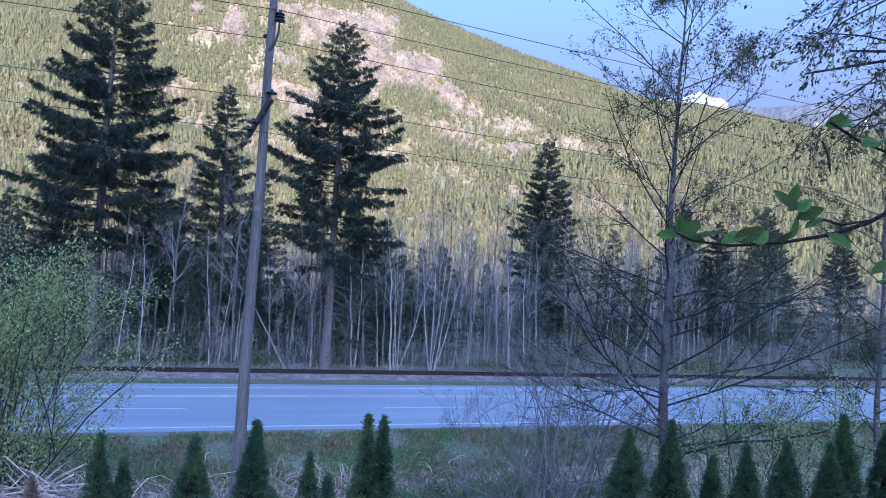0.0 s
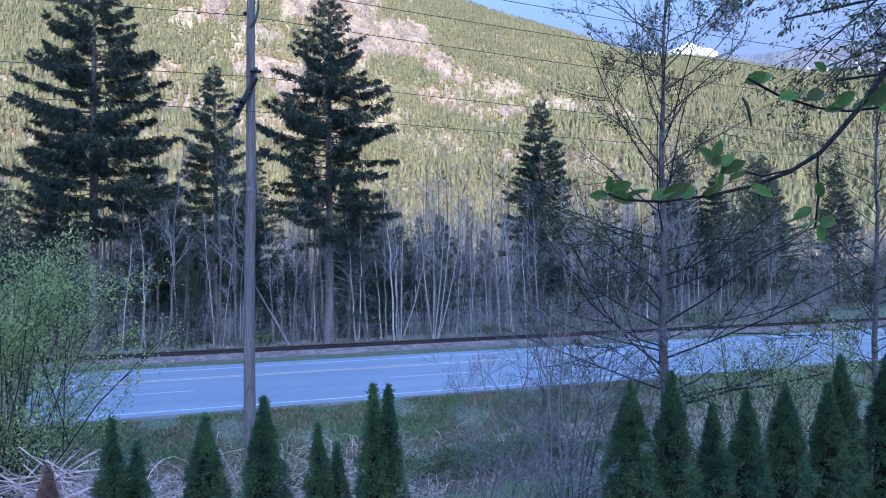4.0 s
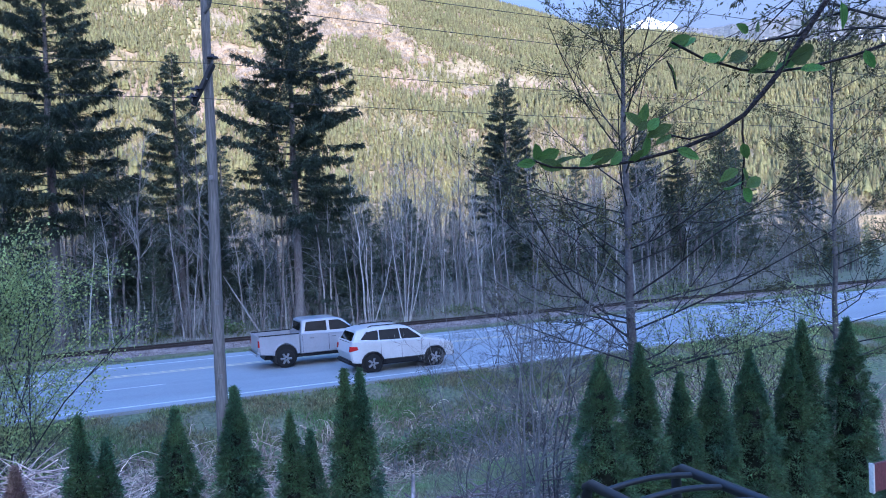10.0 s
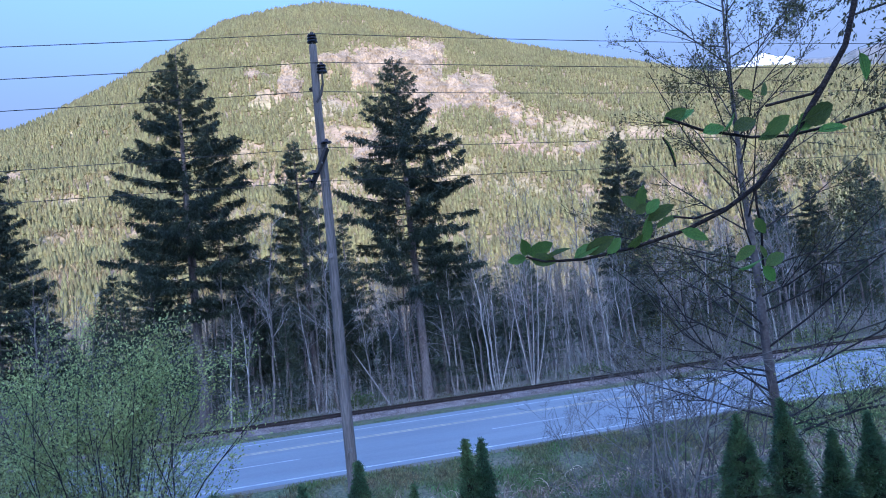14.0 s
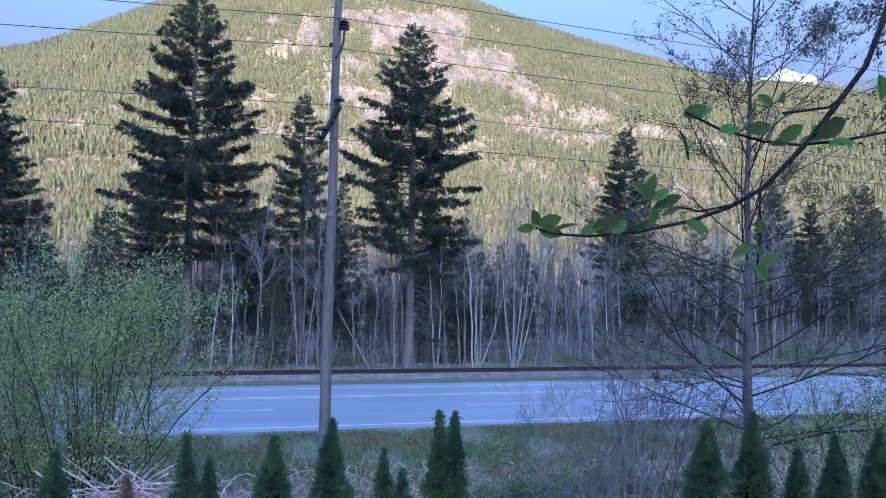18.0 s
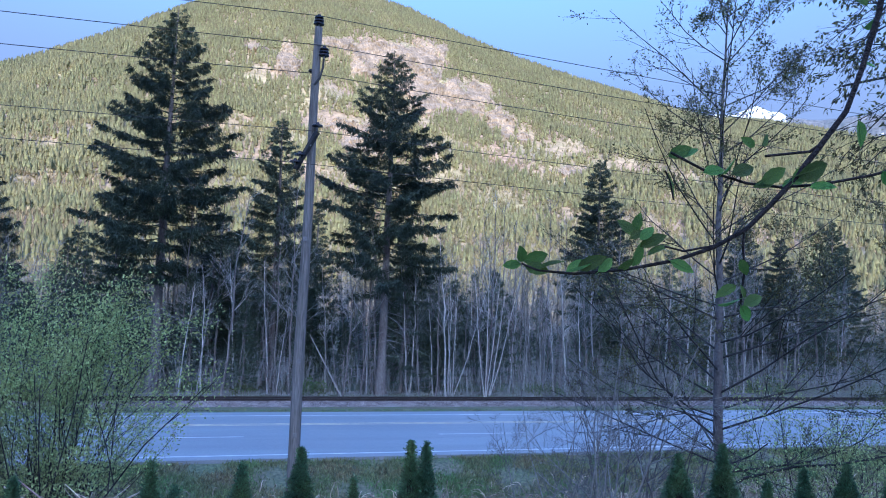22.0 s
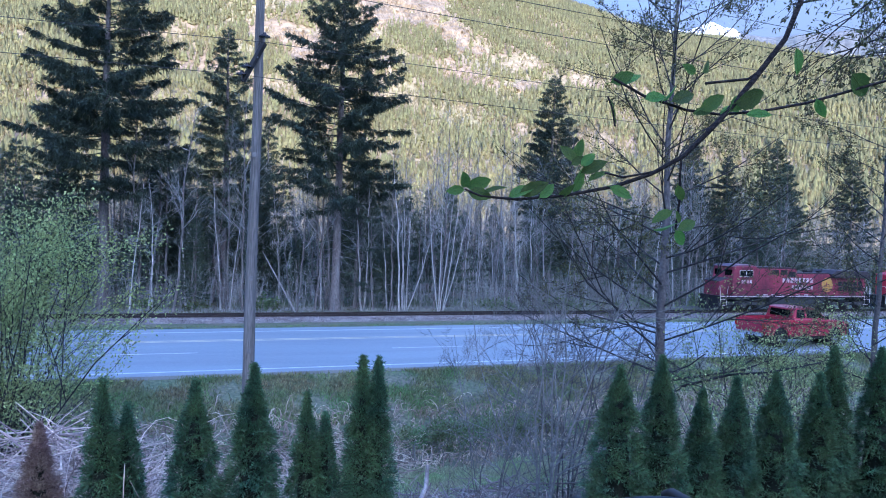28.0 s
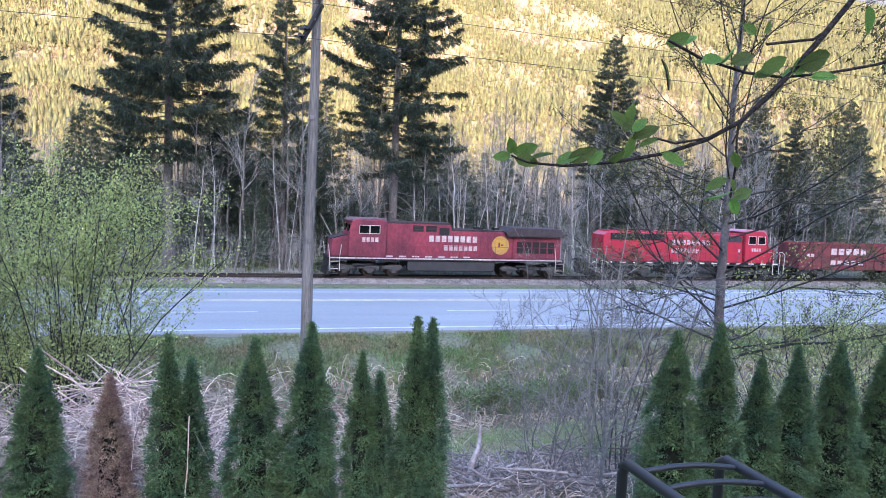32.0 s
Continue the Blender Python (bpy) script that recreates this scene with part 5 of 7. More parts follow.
for (x, y, z, dx, dy, dz, rad, lab) in ((4.55, 12.9, -0.75, 0.5, 0.7, 1.25, 0.062, "bleached pale log end up on the brush pile"), (6.4, 13.1, -0.55, 1.5, 0.15, 0.05, 0.05, "cut pale log lying on the brush pile"),
                                        (3.6, 13.2, -0.45, 0.9, 0.6, 0.1, 0.03, "grey log lying on the brush pile")):
    lg = thing("log", pose(x, y, z), lab, "log")
    part("wood", Geo().tube(np.array([[0, 0, 0], [dx * 0.25 + 0.03, dy * 0.25, dz * 0.2], [dx * 0.45 - 0.02, dy * 0.45, dz * 0.5 + 0.02], [dx * 0.75 + 0.03, dy * 0.7, dz * 0.72], [dx, dy, dz]]), [rad, rad * 0.92, rad * 0.95, rad * 0.75, rad * 0.55], 9), M_STICK, lg, smooth=True)
    part("broken_branch", Geo().tube(np.array([[dx * 0.5, dy * 0.5, dz * 0.5], [dx * 0.5 + 0.16, dy * 0.5 + 0.05, dz * 0.5 + 0.22], [dx * 0.5 + 0.2, dy * 0.5, dz * 0.5 + 0.4]]), [rad * 0.5, rad * 0.4, rad * 0.2], 6), M_STICK, lg, smooth=True)
# a dead pale trunk leaning at the edge of the wood
dt = thing("leaning_dead_trunk", pose(11.1, 63.4, -2.4), "bleached dead trunk leaning at the wood's edge", "dead tree")
part("trunk", Geo().tube(np.array([[0, 0, 0], [-1.5, 0.1, 2.7], [-2.9, 0.2, 5.2]]), [0.075, 0.06, 0.03], 7), M_BARK_PALE, dt, smooth=True)

# ---- near things: leafy branch, overhanging tree, metal frame, brown board ----
BRANCH_AT = (0.8595, 1.3125, 5.1132)
U = 1.05 / 1304.7


def local(x, y, d=0.0):
    return np.array([(x - 1312) * U, -(y - 215) * U, d])


branch = thing("leafy_branch", pose(0, 0, 0), "thin brown branch with fresh serrated green leaves", "branch")
part("main_stem", Geo().tube([local(*p) for p in ((1700, -900, 0.05), (1630, -440, 0.03), (1582, -195, 0.02), (1545, -85, 0.01), (1508, -3, 0.01), (1450, 72), (1398, 132), (1358, 172), (1312, 215), (1250, 248), (1180, 271), (1090, 287), (1000, 294), (935, 288), (905, 275))],
                             [0.0065, 0.0055, 0.0046, 0.0043, 0.0041, 0.0043, 0.004, 0.0038, 0.0035, 0.003, 0.0027, 0.0023, 0.002, 0.0017, 0.0014], 8), M_BRANCH, branch, smooth=True)
for pts, rad in ((((1180, 75, 0.01), (1240, 103, 0.0), (1330, 123, -0.02), (1400, 128, -0.03), (1480, 122, -0.03), (1568, 108, -0.02), (1750, 60, 0), (1950, -150, 0.02), (1900, -500, 0.04), (1700, -900, 0.05)), 0.0022),
                 (((1352, 82, 0.01), (1400, 74), (1440, 70), (1470, 50)), 0.0021), (((1308, 217), (1306, 250, -0.004), (1307, 285, -0.006), (1298, 352, -0.012)), 0.0018),
                 (((1160, 247, 0.008), (1195, 255, 0.004), (1260, 243)), 0.0016), (((1172, 105, 0.0), (1180, 128, 0.0), (1184, 160, 0.0)), 0.0014)):
    part("side_twig", Geo().tube([local(*p) for p in pts], rad, 6), M_BRANCH, branch, smooth=True)


def leaf_mesh(n=9):
    """A serrated oval leaf of unit length along x, cupped on its midrib."""
    u = np.linspace(0, 1, n)
    w = 0.25 * np.sin(np.pi * u ** 0.85) ** 0.8
    w[1:-1:2] *= 0.9
    mid = np.stack([u, 0 * u, -0.09 * u ** 2], -1)
    up = np.stack([u, w, 0.35 * w - 0.09 * u ** 2], -1)
    lo = np.stack([u, -w, 0.35 * w - 0.09 * u ** 2], -1)
    k = np.arange(n - 1)
    g = Geo().add(np.concatenate([mid, up, lo]), np.concatenate([np.stack([k, k + 1, k + 1 + n, k + n], -1), np.stack([k, k + 2 * n, k + 1 + 2 * n, k + 1], -1)]))
    g.tube(np.stack([np.linspace(-0.18, 0.9, 4), np.zeros(4), np.array([0.02, 0, -0.02, -0.07])], -1), [0.012, 0.014, 0.01, 0.004], 4, False)
    return g.mesh("leaf", True)


LEAF = leaf_mesh()
LEAF.materials.append(M_LEAF_NEAR)
LEAVES = [(905, 276, 868, 277), (907, 272, 900, 246), (908, 270, 962, 256), (912, 280, 960, 291), (935, 285, 985, 268), (985, 290, 1040, 266), (1005, 285, 1062, 262), (1040, 292, 1075, 262), (1075, 288, 1108, 268), (1105, 280, 1128, 232),
          (1110, 225, 1080, 190), (1112, 220, 1122, 180), (1118, 235, 1150, 205), (1120, 245, 1172, 222), (1100, 232, 1132, 212), (1130, 262, 1175, 240), (1170, 272, 1215, 296), (1178, 78, 1226, 62), (1205, 82, 1242, 55), (1275, 112, 1308, 80),
          (1290, 115, 1348, 92), (1345, 128, 1398, 100), (1340, 60, 1308, 45), (1352, 58, 1378, 28)]
LEAVES_B = [(1372, 128, 1330, 132), (1400, 132, 1442, 92), (1408, 118, 1490, 92), (1432, 138, 1482, 140), (1405, 120, 1380, 138), (1295, 270, 1308, 305), (1290, 315, 1242, 340), (1292, 340, 1240, 358), (1296, 352, 1345, 330), (1292, 352, 1318, 385),
            (1298, 340, 1290, 312), (1535, 10, 1552, 66), (1568, 108, 1590, 150), (1640, 60, 1700, 100), (1240, 110, 1290, 100), (1560, -170, 1608, -196), (1575, -215, 1545, -262), (1545, -100, 1590, -92), (1600, -320, 1650, -300)]
r = np.random.default_rng(111)
for k, (bx, by, tx, ty) in enumerate(LEAVES + LEAVES_B):
    p, q = local(bx, by, r.normal(0, 0.004)), local(tx, ty, r.normal(0, 0.01))
    d = Vector(q - p)
    L = d.length * (0.9 if k < len(LEAVES) else 0.85)
    m = Matrix.Translation(p) @ d.to_track_quat("X", "Z").to_matrix().to_4x4() @ pose(0, 0, 0, r.normal(0, 28), 0, 0) @ Matrix.Diagonal((L, L * r.uniform(0.9, 1.2), L, 1))
    part("leaf", LEAF, M_LEAF_NEAR, branch, m=m)
part("leaf", LEAF, M_LEAF_NEAR, branch, "withered brown hanging leaf", m=Matrix.Translation(local(1176, 108)) @ Vector(local(1186, 162) - local(1176, 108)).to_track_quat("X", "Z").to_matrix().to_4x4() @ Matrix.Diagonal((0.045, 0.012, 0.03, 1)))

over = thing("overhanging_tree", pose(9.3, 3.2, -0.05), "budding tree whose twigs hang into view", "tree")
part("trunk", Geo().tube(np.array([[0, 0, 0], [0.05, 0.1, 3], [0, 0.2, 6], [-0.1, 0.3, 9.5]]), [0.16, 0.13, 0.1, 0.03], 10), M_STEM_GREY, over, smooth=True)
tips = []
r = np.random.default_rng(121)
for z, d, L in ((6.3, (-0.62, 0.7, 0.2), 3.6), (7.2, (-0.7, 0.55, 0.14), 4.0), (7.9, (-0.72, 0.62, 0.1), 4.3), (8.6, (-0.85, 0.5, 0.05), 4.0), (5.5, (-0.35, 0.9, 0.2), 3.0), (9.2, (-0.6, 0.75, 0.1), 4.2)):
    g = Geo()
    branching(g, np.array([0, 0.2, z]), d, L, 0.035, r, 3, tips, 5, (4, 6), 0.18, -0.25, 0.5, (0.35, 0.8), 0.25)
    part("limb", g, M_TWIG_DARK, over)
c, d = np.array([t[0] for t in tips]), np.array([t[1] for t in tips])
idx = r.integers(0, len(c), 7000)
g = Geo()
L = r.uniform(0.025, 0.06, 7000)
cards(g, c[idx] + r.normal(0, 0.02, (7000, 3)), d[idx] + r.normal(0, 0.7, (7000, 3)) - [0, 0, 0.5], r.normal(0, 1, (7000, 3)), L, L * 0.5)
tagged(part("young_leaf", g, M_BUD, over, "small dark unfolding leaves"), kind="stuff")

fr = thing("metal_frame", pose(0, 0, 0), "black tubular metal frame with arched crossbars", "metal frame")
for (ax, ay), (bx, by) in (((1.703, 2.942), (1.685, 1.9)), ((2.134, 2.909), (2.11, 1.86))):
    part("post", Geo().tube(np.array([[ax, ay, 0.0], [ax, ay, 3.91], [ax, ay - 0.02, 3.945]]), [0.021, 0.021, 0.02], 12), M_BLACK_PAINT, fr, smooth=True)
    part("top_rail", Geo().tube(np.array([[ax, ay + 0.005, 3.935], [ax, ay - 0.035, 3.96], [bx, by, 3.96]]), [0.02, 0.021, 0.021], 12), M_BLACK_PAINT, fr, smooth=True)
    part("post", Geo().tube(np.array([[bx, by, 0.0], [bx, by, 3.96]]), 0.021, 12), M_BLACK_PAINT, fr, smooth=True)
for k in range(6):
    a = np.array([1.703 - 0.018 * k / 6, 2.83 - 0.165 * k, 3.955])
    b = np.array([2.134 - 0.024 * k / 6, 2.795 - 0.165 * k, 3.955])
    q = np.linspace(0, 1, 12)
    part("crossbar", Geo().tube(a + (b - a) * q[:, None] + np.array([0, 0, 1]) * (0.02 * np.sin(np.pi * q))[:, None], 0.0115, 10), M_BLACK_PAINT, fr, smooth=True)
bd = thing("sign_board", pose(7.58, 6.0, 0), "reddish-brown board on a post by the hedge", "board")
part("panel", Geo().box((0, -0.02, 1.96), (0.9, 0.02, 2.27), 0.006), M_BROWN_PAINT, bd)
part("edge_trim", Geo().box((-0.025, -0.03, 1.95), (-0.002, 0.03, 2.28), 0.004), M_LINE_WHITE, bd, "pale edge trim")
part("post", Geo().box((0.42, 0.022, 0), (0.51, 0.11, 2.2), 0.006), M_BROWN_PAINT, bd)

# ---- vehicles ----
M_TYRE = material("tyre_rubber", (0.012, 0.012, 0.013), rough=0.85, spread=0.15, scale=6, fine=40)
M_RIM = material("alloy_rim", (0.24, 0.24, 0.25), rough=0.45, metal=0.4, spread=0.1, scale=6, fine=40, bump=0)
M_GLASS = glass("dark_car_glass")
M_TRIM = material("black_trim", (0.008, 0.008, 0.009), rough=0.5, spread=0.15, scale=6, fine=40, bump=0)
M_CHROME = material("chrome", (0.7, 0.7, 0.72), rough=0.15, metal=1.0, spread=0.05, scale=6, fine=40, bump=0)
M_LAMP_RED = material("red_lens", (0.45, 0.02, 0.02), rough=0.2, spread=0.1, bump=0)
M_LAMP_WHITE = material("clear_lens", (0.75, 0.76, 0.78), rough=0.15, spread=0.1, bump=0)
M_RED_PAINT = paint("red_car_paint", (0.36, 0.014, 0.045))
M_BLUE_PAINT = paint("blue_car_paint", (0.018, 0.066, 0.21), amount=0.4)
M_TAN_PAINT = paint("tan_car_paint", (0.42, 0.4, 0.38))
M_SILVER_PAINT = paint("silver_car_paint", (0.45, 0.46, 0.5), 0.3, metal=0.3)
M_WHITE_PAINT = paint("white_car_paint", (0.6, 0.6, 0.61))


def arch(cx, r, z, n=9):
    a = np.linspace(np.pi, 0, n)
    return [(cx + r * math.cos(t), z + max(0, r * math.sin(t)) * 0.98) for t in a]


WHEELS = []


def wheel_at(parent, x, y, r, width, rim=M_RIM, spokes=6):
    side = -1 if y < 0 else 1
    w = new("wheel")
    w.parent = parent
    w.matrix_basis = pose(x, y, r)
    prof = [(-0.5, 0.7), (-0.5, 0.86), (-0.38, 0.98), (-0.1, 1.0), (0.1, 1.0), (0.38, 0.98), (0.5, 0.86), (0.5, 0.68)]
    g = Geo().tube([(0, a * width, 0) for a, b in prof], [b * r for a, b in prof], 28, False)
    part("tyre", g, M_TYRE, w, smooth=True)
    g = Geo()
    g.tube([(0, side * 0.3 * width, 0), (0, side * 0.44 * width, 0), (0, side * 0.46 * width, 0), (0, side * 0.39 * width, 0)], [0.7 * r, 0.7 * r, 0.64 * r, 0.6 * r], 28)
    g.tube([(0, side * 0.3 * width, 0), (0, side * 0.37 * width, 0), (0, side * 0.38 * width, 0)], [0.64 * r, 0.6 * r, 0.2 * r], 28)
    for k in range(spokes):
        t = k * 2 * math.pi / spokes
        d = np.array([math.cos(t), 0, math.sin(t)])
        g.tube([d * 0.08 * r + [0, side * 0.44 * width, 0], d * 0.6 * r + [0, side * 0.42 * width, 0]], [0.15 * r, 0.13 * r], 6)
    g.tube([(0, side * 0.38 * width, 0), (0, side * 0.48 * width, 0)], [0.16 * r, 0.13 * r], 12)
    part("rim", g, rim, w)
    WHEELS.append((w, x, y, r))
    return w


def set_pane(parent, name, pts, half, zl, inset, proud=0.006, mat=None, label=""):
    """Panes that sit in both flanks of a cab whose sides lean in from half at height zl."""
    zp = min(p[1] for p in pts)
    own = half * (1 - inset * (zp - zl)) + proud
    return part(name, Geo().profile(pts, -own, own, 0.008, inset * half / own), mat or M_GLASS, parent, label)


def pickup(name, label, mat, length, height, wb, crew, lower=None, grille=M_CHROME, box_in_bed=False, bumper=M_CHROME, r=0.39, behind_cab=0.64):
    ob = thing(name, pose(0, 0, 0), label, "pickup truck")
    s = length / 5.8
    h = height / 1.88
    W = 0.98
    fx, rx = 1.88 * s, 1.88 * s - wb
    back = rx + (behind_cab if crew else 0.8)
    front, rear = 2.9 * s, -2.9 * s
    zs = 0.52 * h
    body = [(back, zs)] + arch(fx, 0.49, zs) + [(front - 0.06, zs), (front, 0.8 * h), (front - 0.02, 1.14 * h), (front - 0.16, 1.23 * h), (1.4 * s, 1.33 * h), (back, 1.36 * h)]
    part("body", Geo().profile(body, -W, W, 0.05), mat, ob)
    wx0, wx1 = 1.4 * s, 0.72 * s
    inset = 0.26
    half = W - 0.04
    zl = 1.3 * h
    gh = [(back + 0.03, zl), (wx0 + 0.06, zl), (wx0, 1.34 * h), (wx1 + 0.05, 1.82 * h), (wx1 - 0.12, 1.88 * h), (wx1 - 0.5, 1.905 * h), (back + 0.3, 1.9 * h), (back + 0.12, 1.85 * h)]
    part("cab", Geo().profile(gh, -half, half, 0.05, inset), mat, ob)
    mid = 0.12 * s if crew else -0.1 * s
    set_pane(ob, "front_window", [(mid + 0.06, 1.4 * h), (wx0 - 0.16, 1.4 * h), (wx1 - 0.02, 1.77 * h), (wx1 - 0.12, 1.8 * h), (mid + 0.05, 1.81 * h)], half, zl, inset, label="dark tinted side window")
    set_pane(ob, "rear_side_window", [(back + 0.2, 1.42 * h), (mid - 0.06, 1.4 * h), (mid - 0.07, 1.81 * h), (back + 0.3, 1.8 * h)], half, zl, inset, label="dark tinted side window")
    slope = np.array([wx1 + 0.05 - wx0, 0.48 * h])
    out_x, out_z = slope[1] / np.hypot(*slope) * 0.02, -slope[0] / np.hypot(*slope) * 0.02
    lo_p, hi_p = (wx0 - 0.02, 1.37 * h), (wx1 + 0.08, 1.79 * h)
    part("windscreen", Geo().profile([lo_p, (lo_p[0] + out_x, lo_p[1] + out_z), (hi_p[0] + out_x, hi_p[1] + out_z), hi_p], -W + 0.17, W - 0.17, 0.004, 0.2), M_GLASS, ob)
    part("rear_window", Geo().profile([(back + 0.02, 1.45 * h), (back + 0.08, 1.45 * h), (back + 0.14, 1.78 * h), (back + 0.08, 1.78 * h)], -0.62, 0.62, 0.004), M_GLASS, ob)
    side = [(rear + 0.05, 0.62 * h)] + arch(rx, 0.5, 0.56 * h) + [(back - 0.03, 0.55 * h), (back - 0.03, 1.36 * h), (rear, 1.36 * h)]
    for k in (-1, 1):
        part("bed_side", Geo().profile(side, k * W if k < 0 else W - 0.12, -W + 0.12 if k < 0 else W, 0.04), mat, ob)
        part("bed_rail", Geo().box((rear + 0.02, k * (W - 0.06) - 0.055, 1.36 * h - 0.01), (back - 0.04, k * (W - 0.06) + 0.055, 1.36 * h + 0.025), 0.01), M_TRIM, ob)
        part("headlight", Geo().box((front - 0.16, k * 0.74 - 0.18, 0.95 * h), (front + 0.005, k * 0.74 + 0.2, 1.15 * h), 0.03), M_LAMP_WHITE, ob)
        part("tail_light", Geo().box((rear - 0.01, k * 0.9 - 0.07, 0.92 * h), (rear + 0.12, k * 0.9 + 0.09, 1.2 * h), 0.02), M_LAMP_RED, ob)
        part("mirror", Geo().box((wx0 - 0.32, k * 1.1 - 0.1, 1.36 * h), (wx0 - 0.2, k * 1.1 + 0.1, 1.55 * h), 0.03), M_TRIM if lower is None else mat, ob)
        for hx in ((mid + 0.12, mid - 0.85) if crew else (mid + 0.12,)):
            part("door_handle", Geo().box((hx, k * W - 0.02, 1.12 * h), (hx + 0.2, k * W + 0.02, 1.16 * h), 0.01), M_CHROME, ob)
        for gx in ((wx0 - 0.25, mid, back + 0.1) if crew else (wx0 - 0.25, mid, mid - 0.45)):
            part("door_seam", Geo().box((gx - 0.006, k * W - 0.01, 0.6 * h), (gx + 0.006, k * W + 0.003, 1.24 * h)), M_TRIM, ob)
        part("wheel_flare", Geo().tube([(x, k * (W + 0.005), z) for x, z in arch(fx, 0.5, zs)], 0.035, 6), lower or mat, ob)
        part("wheel_flare", Geo().tube([(x, k * (W + 0.005), z) for x, z in arch(rx, 0.51, 0.56 * h)], 0.035, 6), lower or mat, ob)
        if lower:
            part("rocker_panel", Geo().box((rx + 0.52, k * W - 0.03, 0.5 * h), (fx - 0.52, k * W + 0.02, 0.72 * h), 0.02), lower, ob, "tan lower panel")
            part("rocker_panel", Geo().box((rear + 0.06, k * W - 0.03, 0.62 * h), (rx - 0.52, k * W + 0.02, 0.78 * h), 0.02), lower, ob)
        else:
            part("side_step", Geo().box((rx + 0.55, k * W - 0.1, 0.42 * h), (fx - 0.55, k * W + 0.02, 0.49 * h), 0.02), M_TRIM, ob)
        wheel_at(ob, fx, k * (W - 0.14), r, 0.26)
        wheel_at(ob, rx, k * (W - 0.14), r, 0.26)
    for cx in (fx, rx):
        part("wheel_well", Geo().tube([(cx, -W + 0.06, 0.5), (cx, W - 0.06, 0.5)], 0.5, 16), M_TRIM, ob)
    part("bed_floor", Geo().box((rear + 0.08, -W + 0.13, 0.72 * h), (back - 0.05, W - 0.13, 0.78 * h)), M_TRIM, ob)
    part("cab_back", Geo().box((back - 0.028, -W + 0.13, 0.62 * h), (back + 0.03, W - 0.13, 1.36 * h)), mat, ob)
    part("tailgate", Geo().box((rear + 0.0, -W + 0.13, 0.72 * h), (rear + 0.075, W - 0.13, 1.35 * h), 0.015), mat, ob)
    part("front_bumper", Geo().box((front - 0.12, -W + 0.03, 0.5 * h), (front + 0.1, W - 0.03, 0.78 * h), 0.05), bumper, ob, "front bumper")
    part("rear_bumper", Geo().box((rear - 0.12, -W + 0.06, 0.55 * h), (rear + 0.04, W - 0.06, 0.72 * h), 0.04), bumper, ob, "rear bumper")
    part("grille", Geo().box((front - 0.1, -0.52, 0.82 * h), (front + 0.012, 0.52, 1.17 * h), 0.02), grille, ob)
    part("underbody", Geo().box((rear + 0.3, -0.6, 0.36), (front - 0.4, 0.6, 0.56 * h)), M_TRIM, ob)
    if box_in_bed:
        part("toolbox", Geo().box((back - 0.75, -W + 0.1, 1.12 * h), (back - 0.1, W - 0.1, 1.46 * h), 0.02), M_SILVER_PAINT, ob, "silver metal toolbox")
    return ob


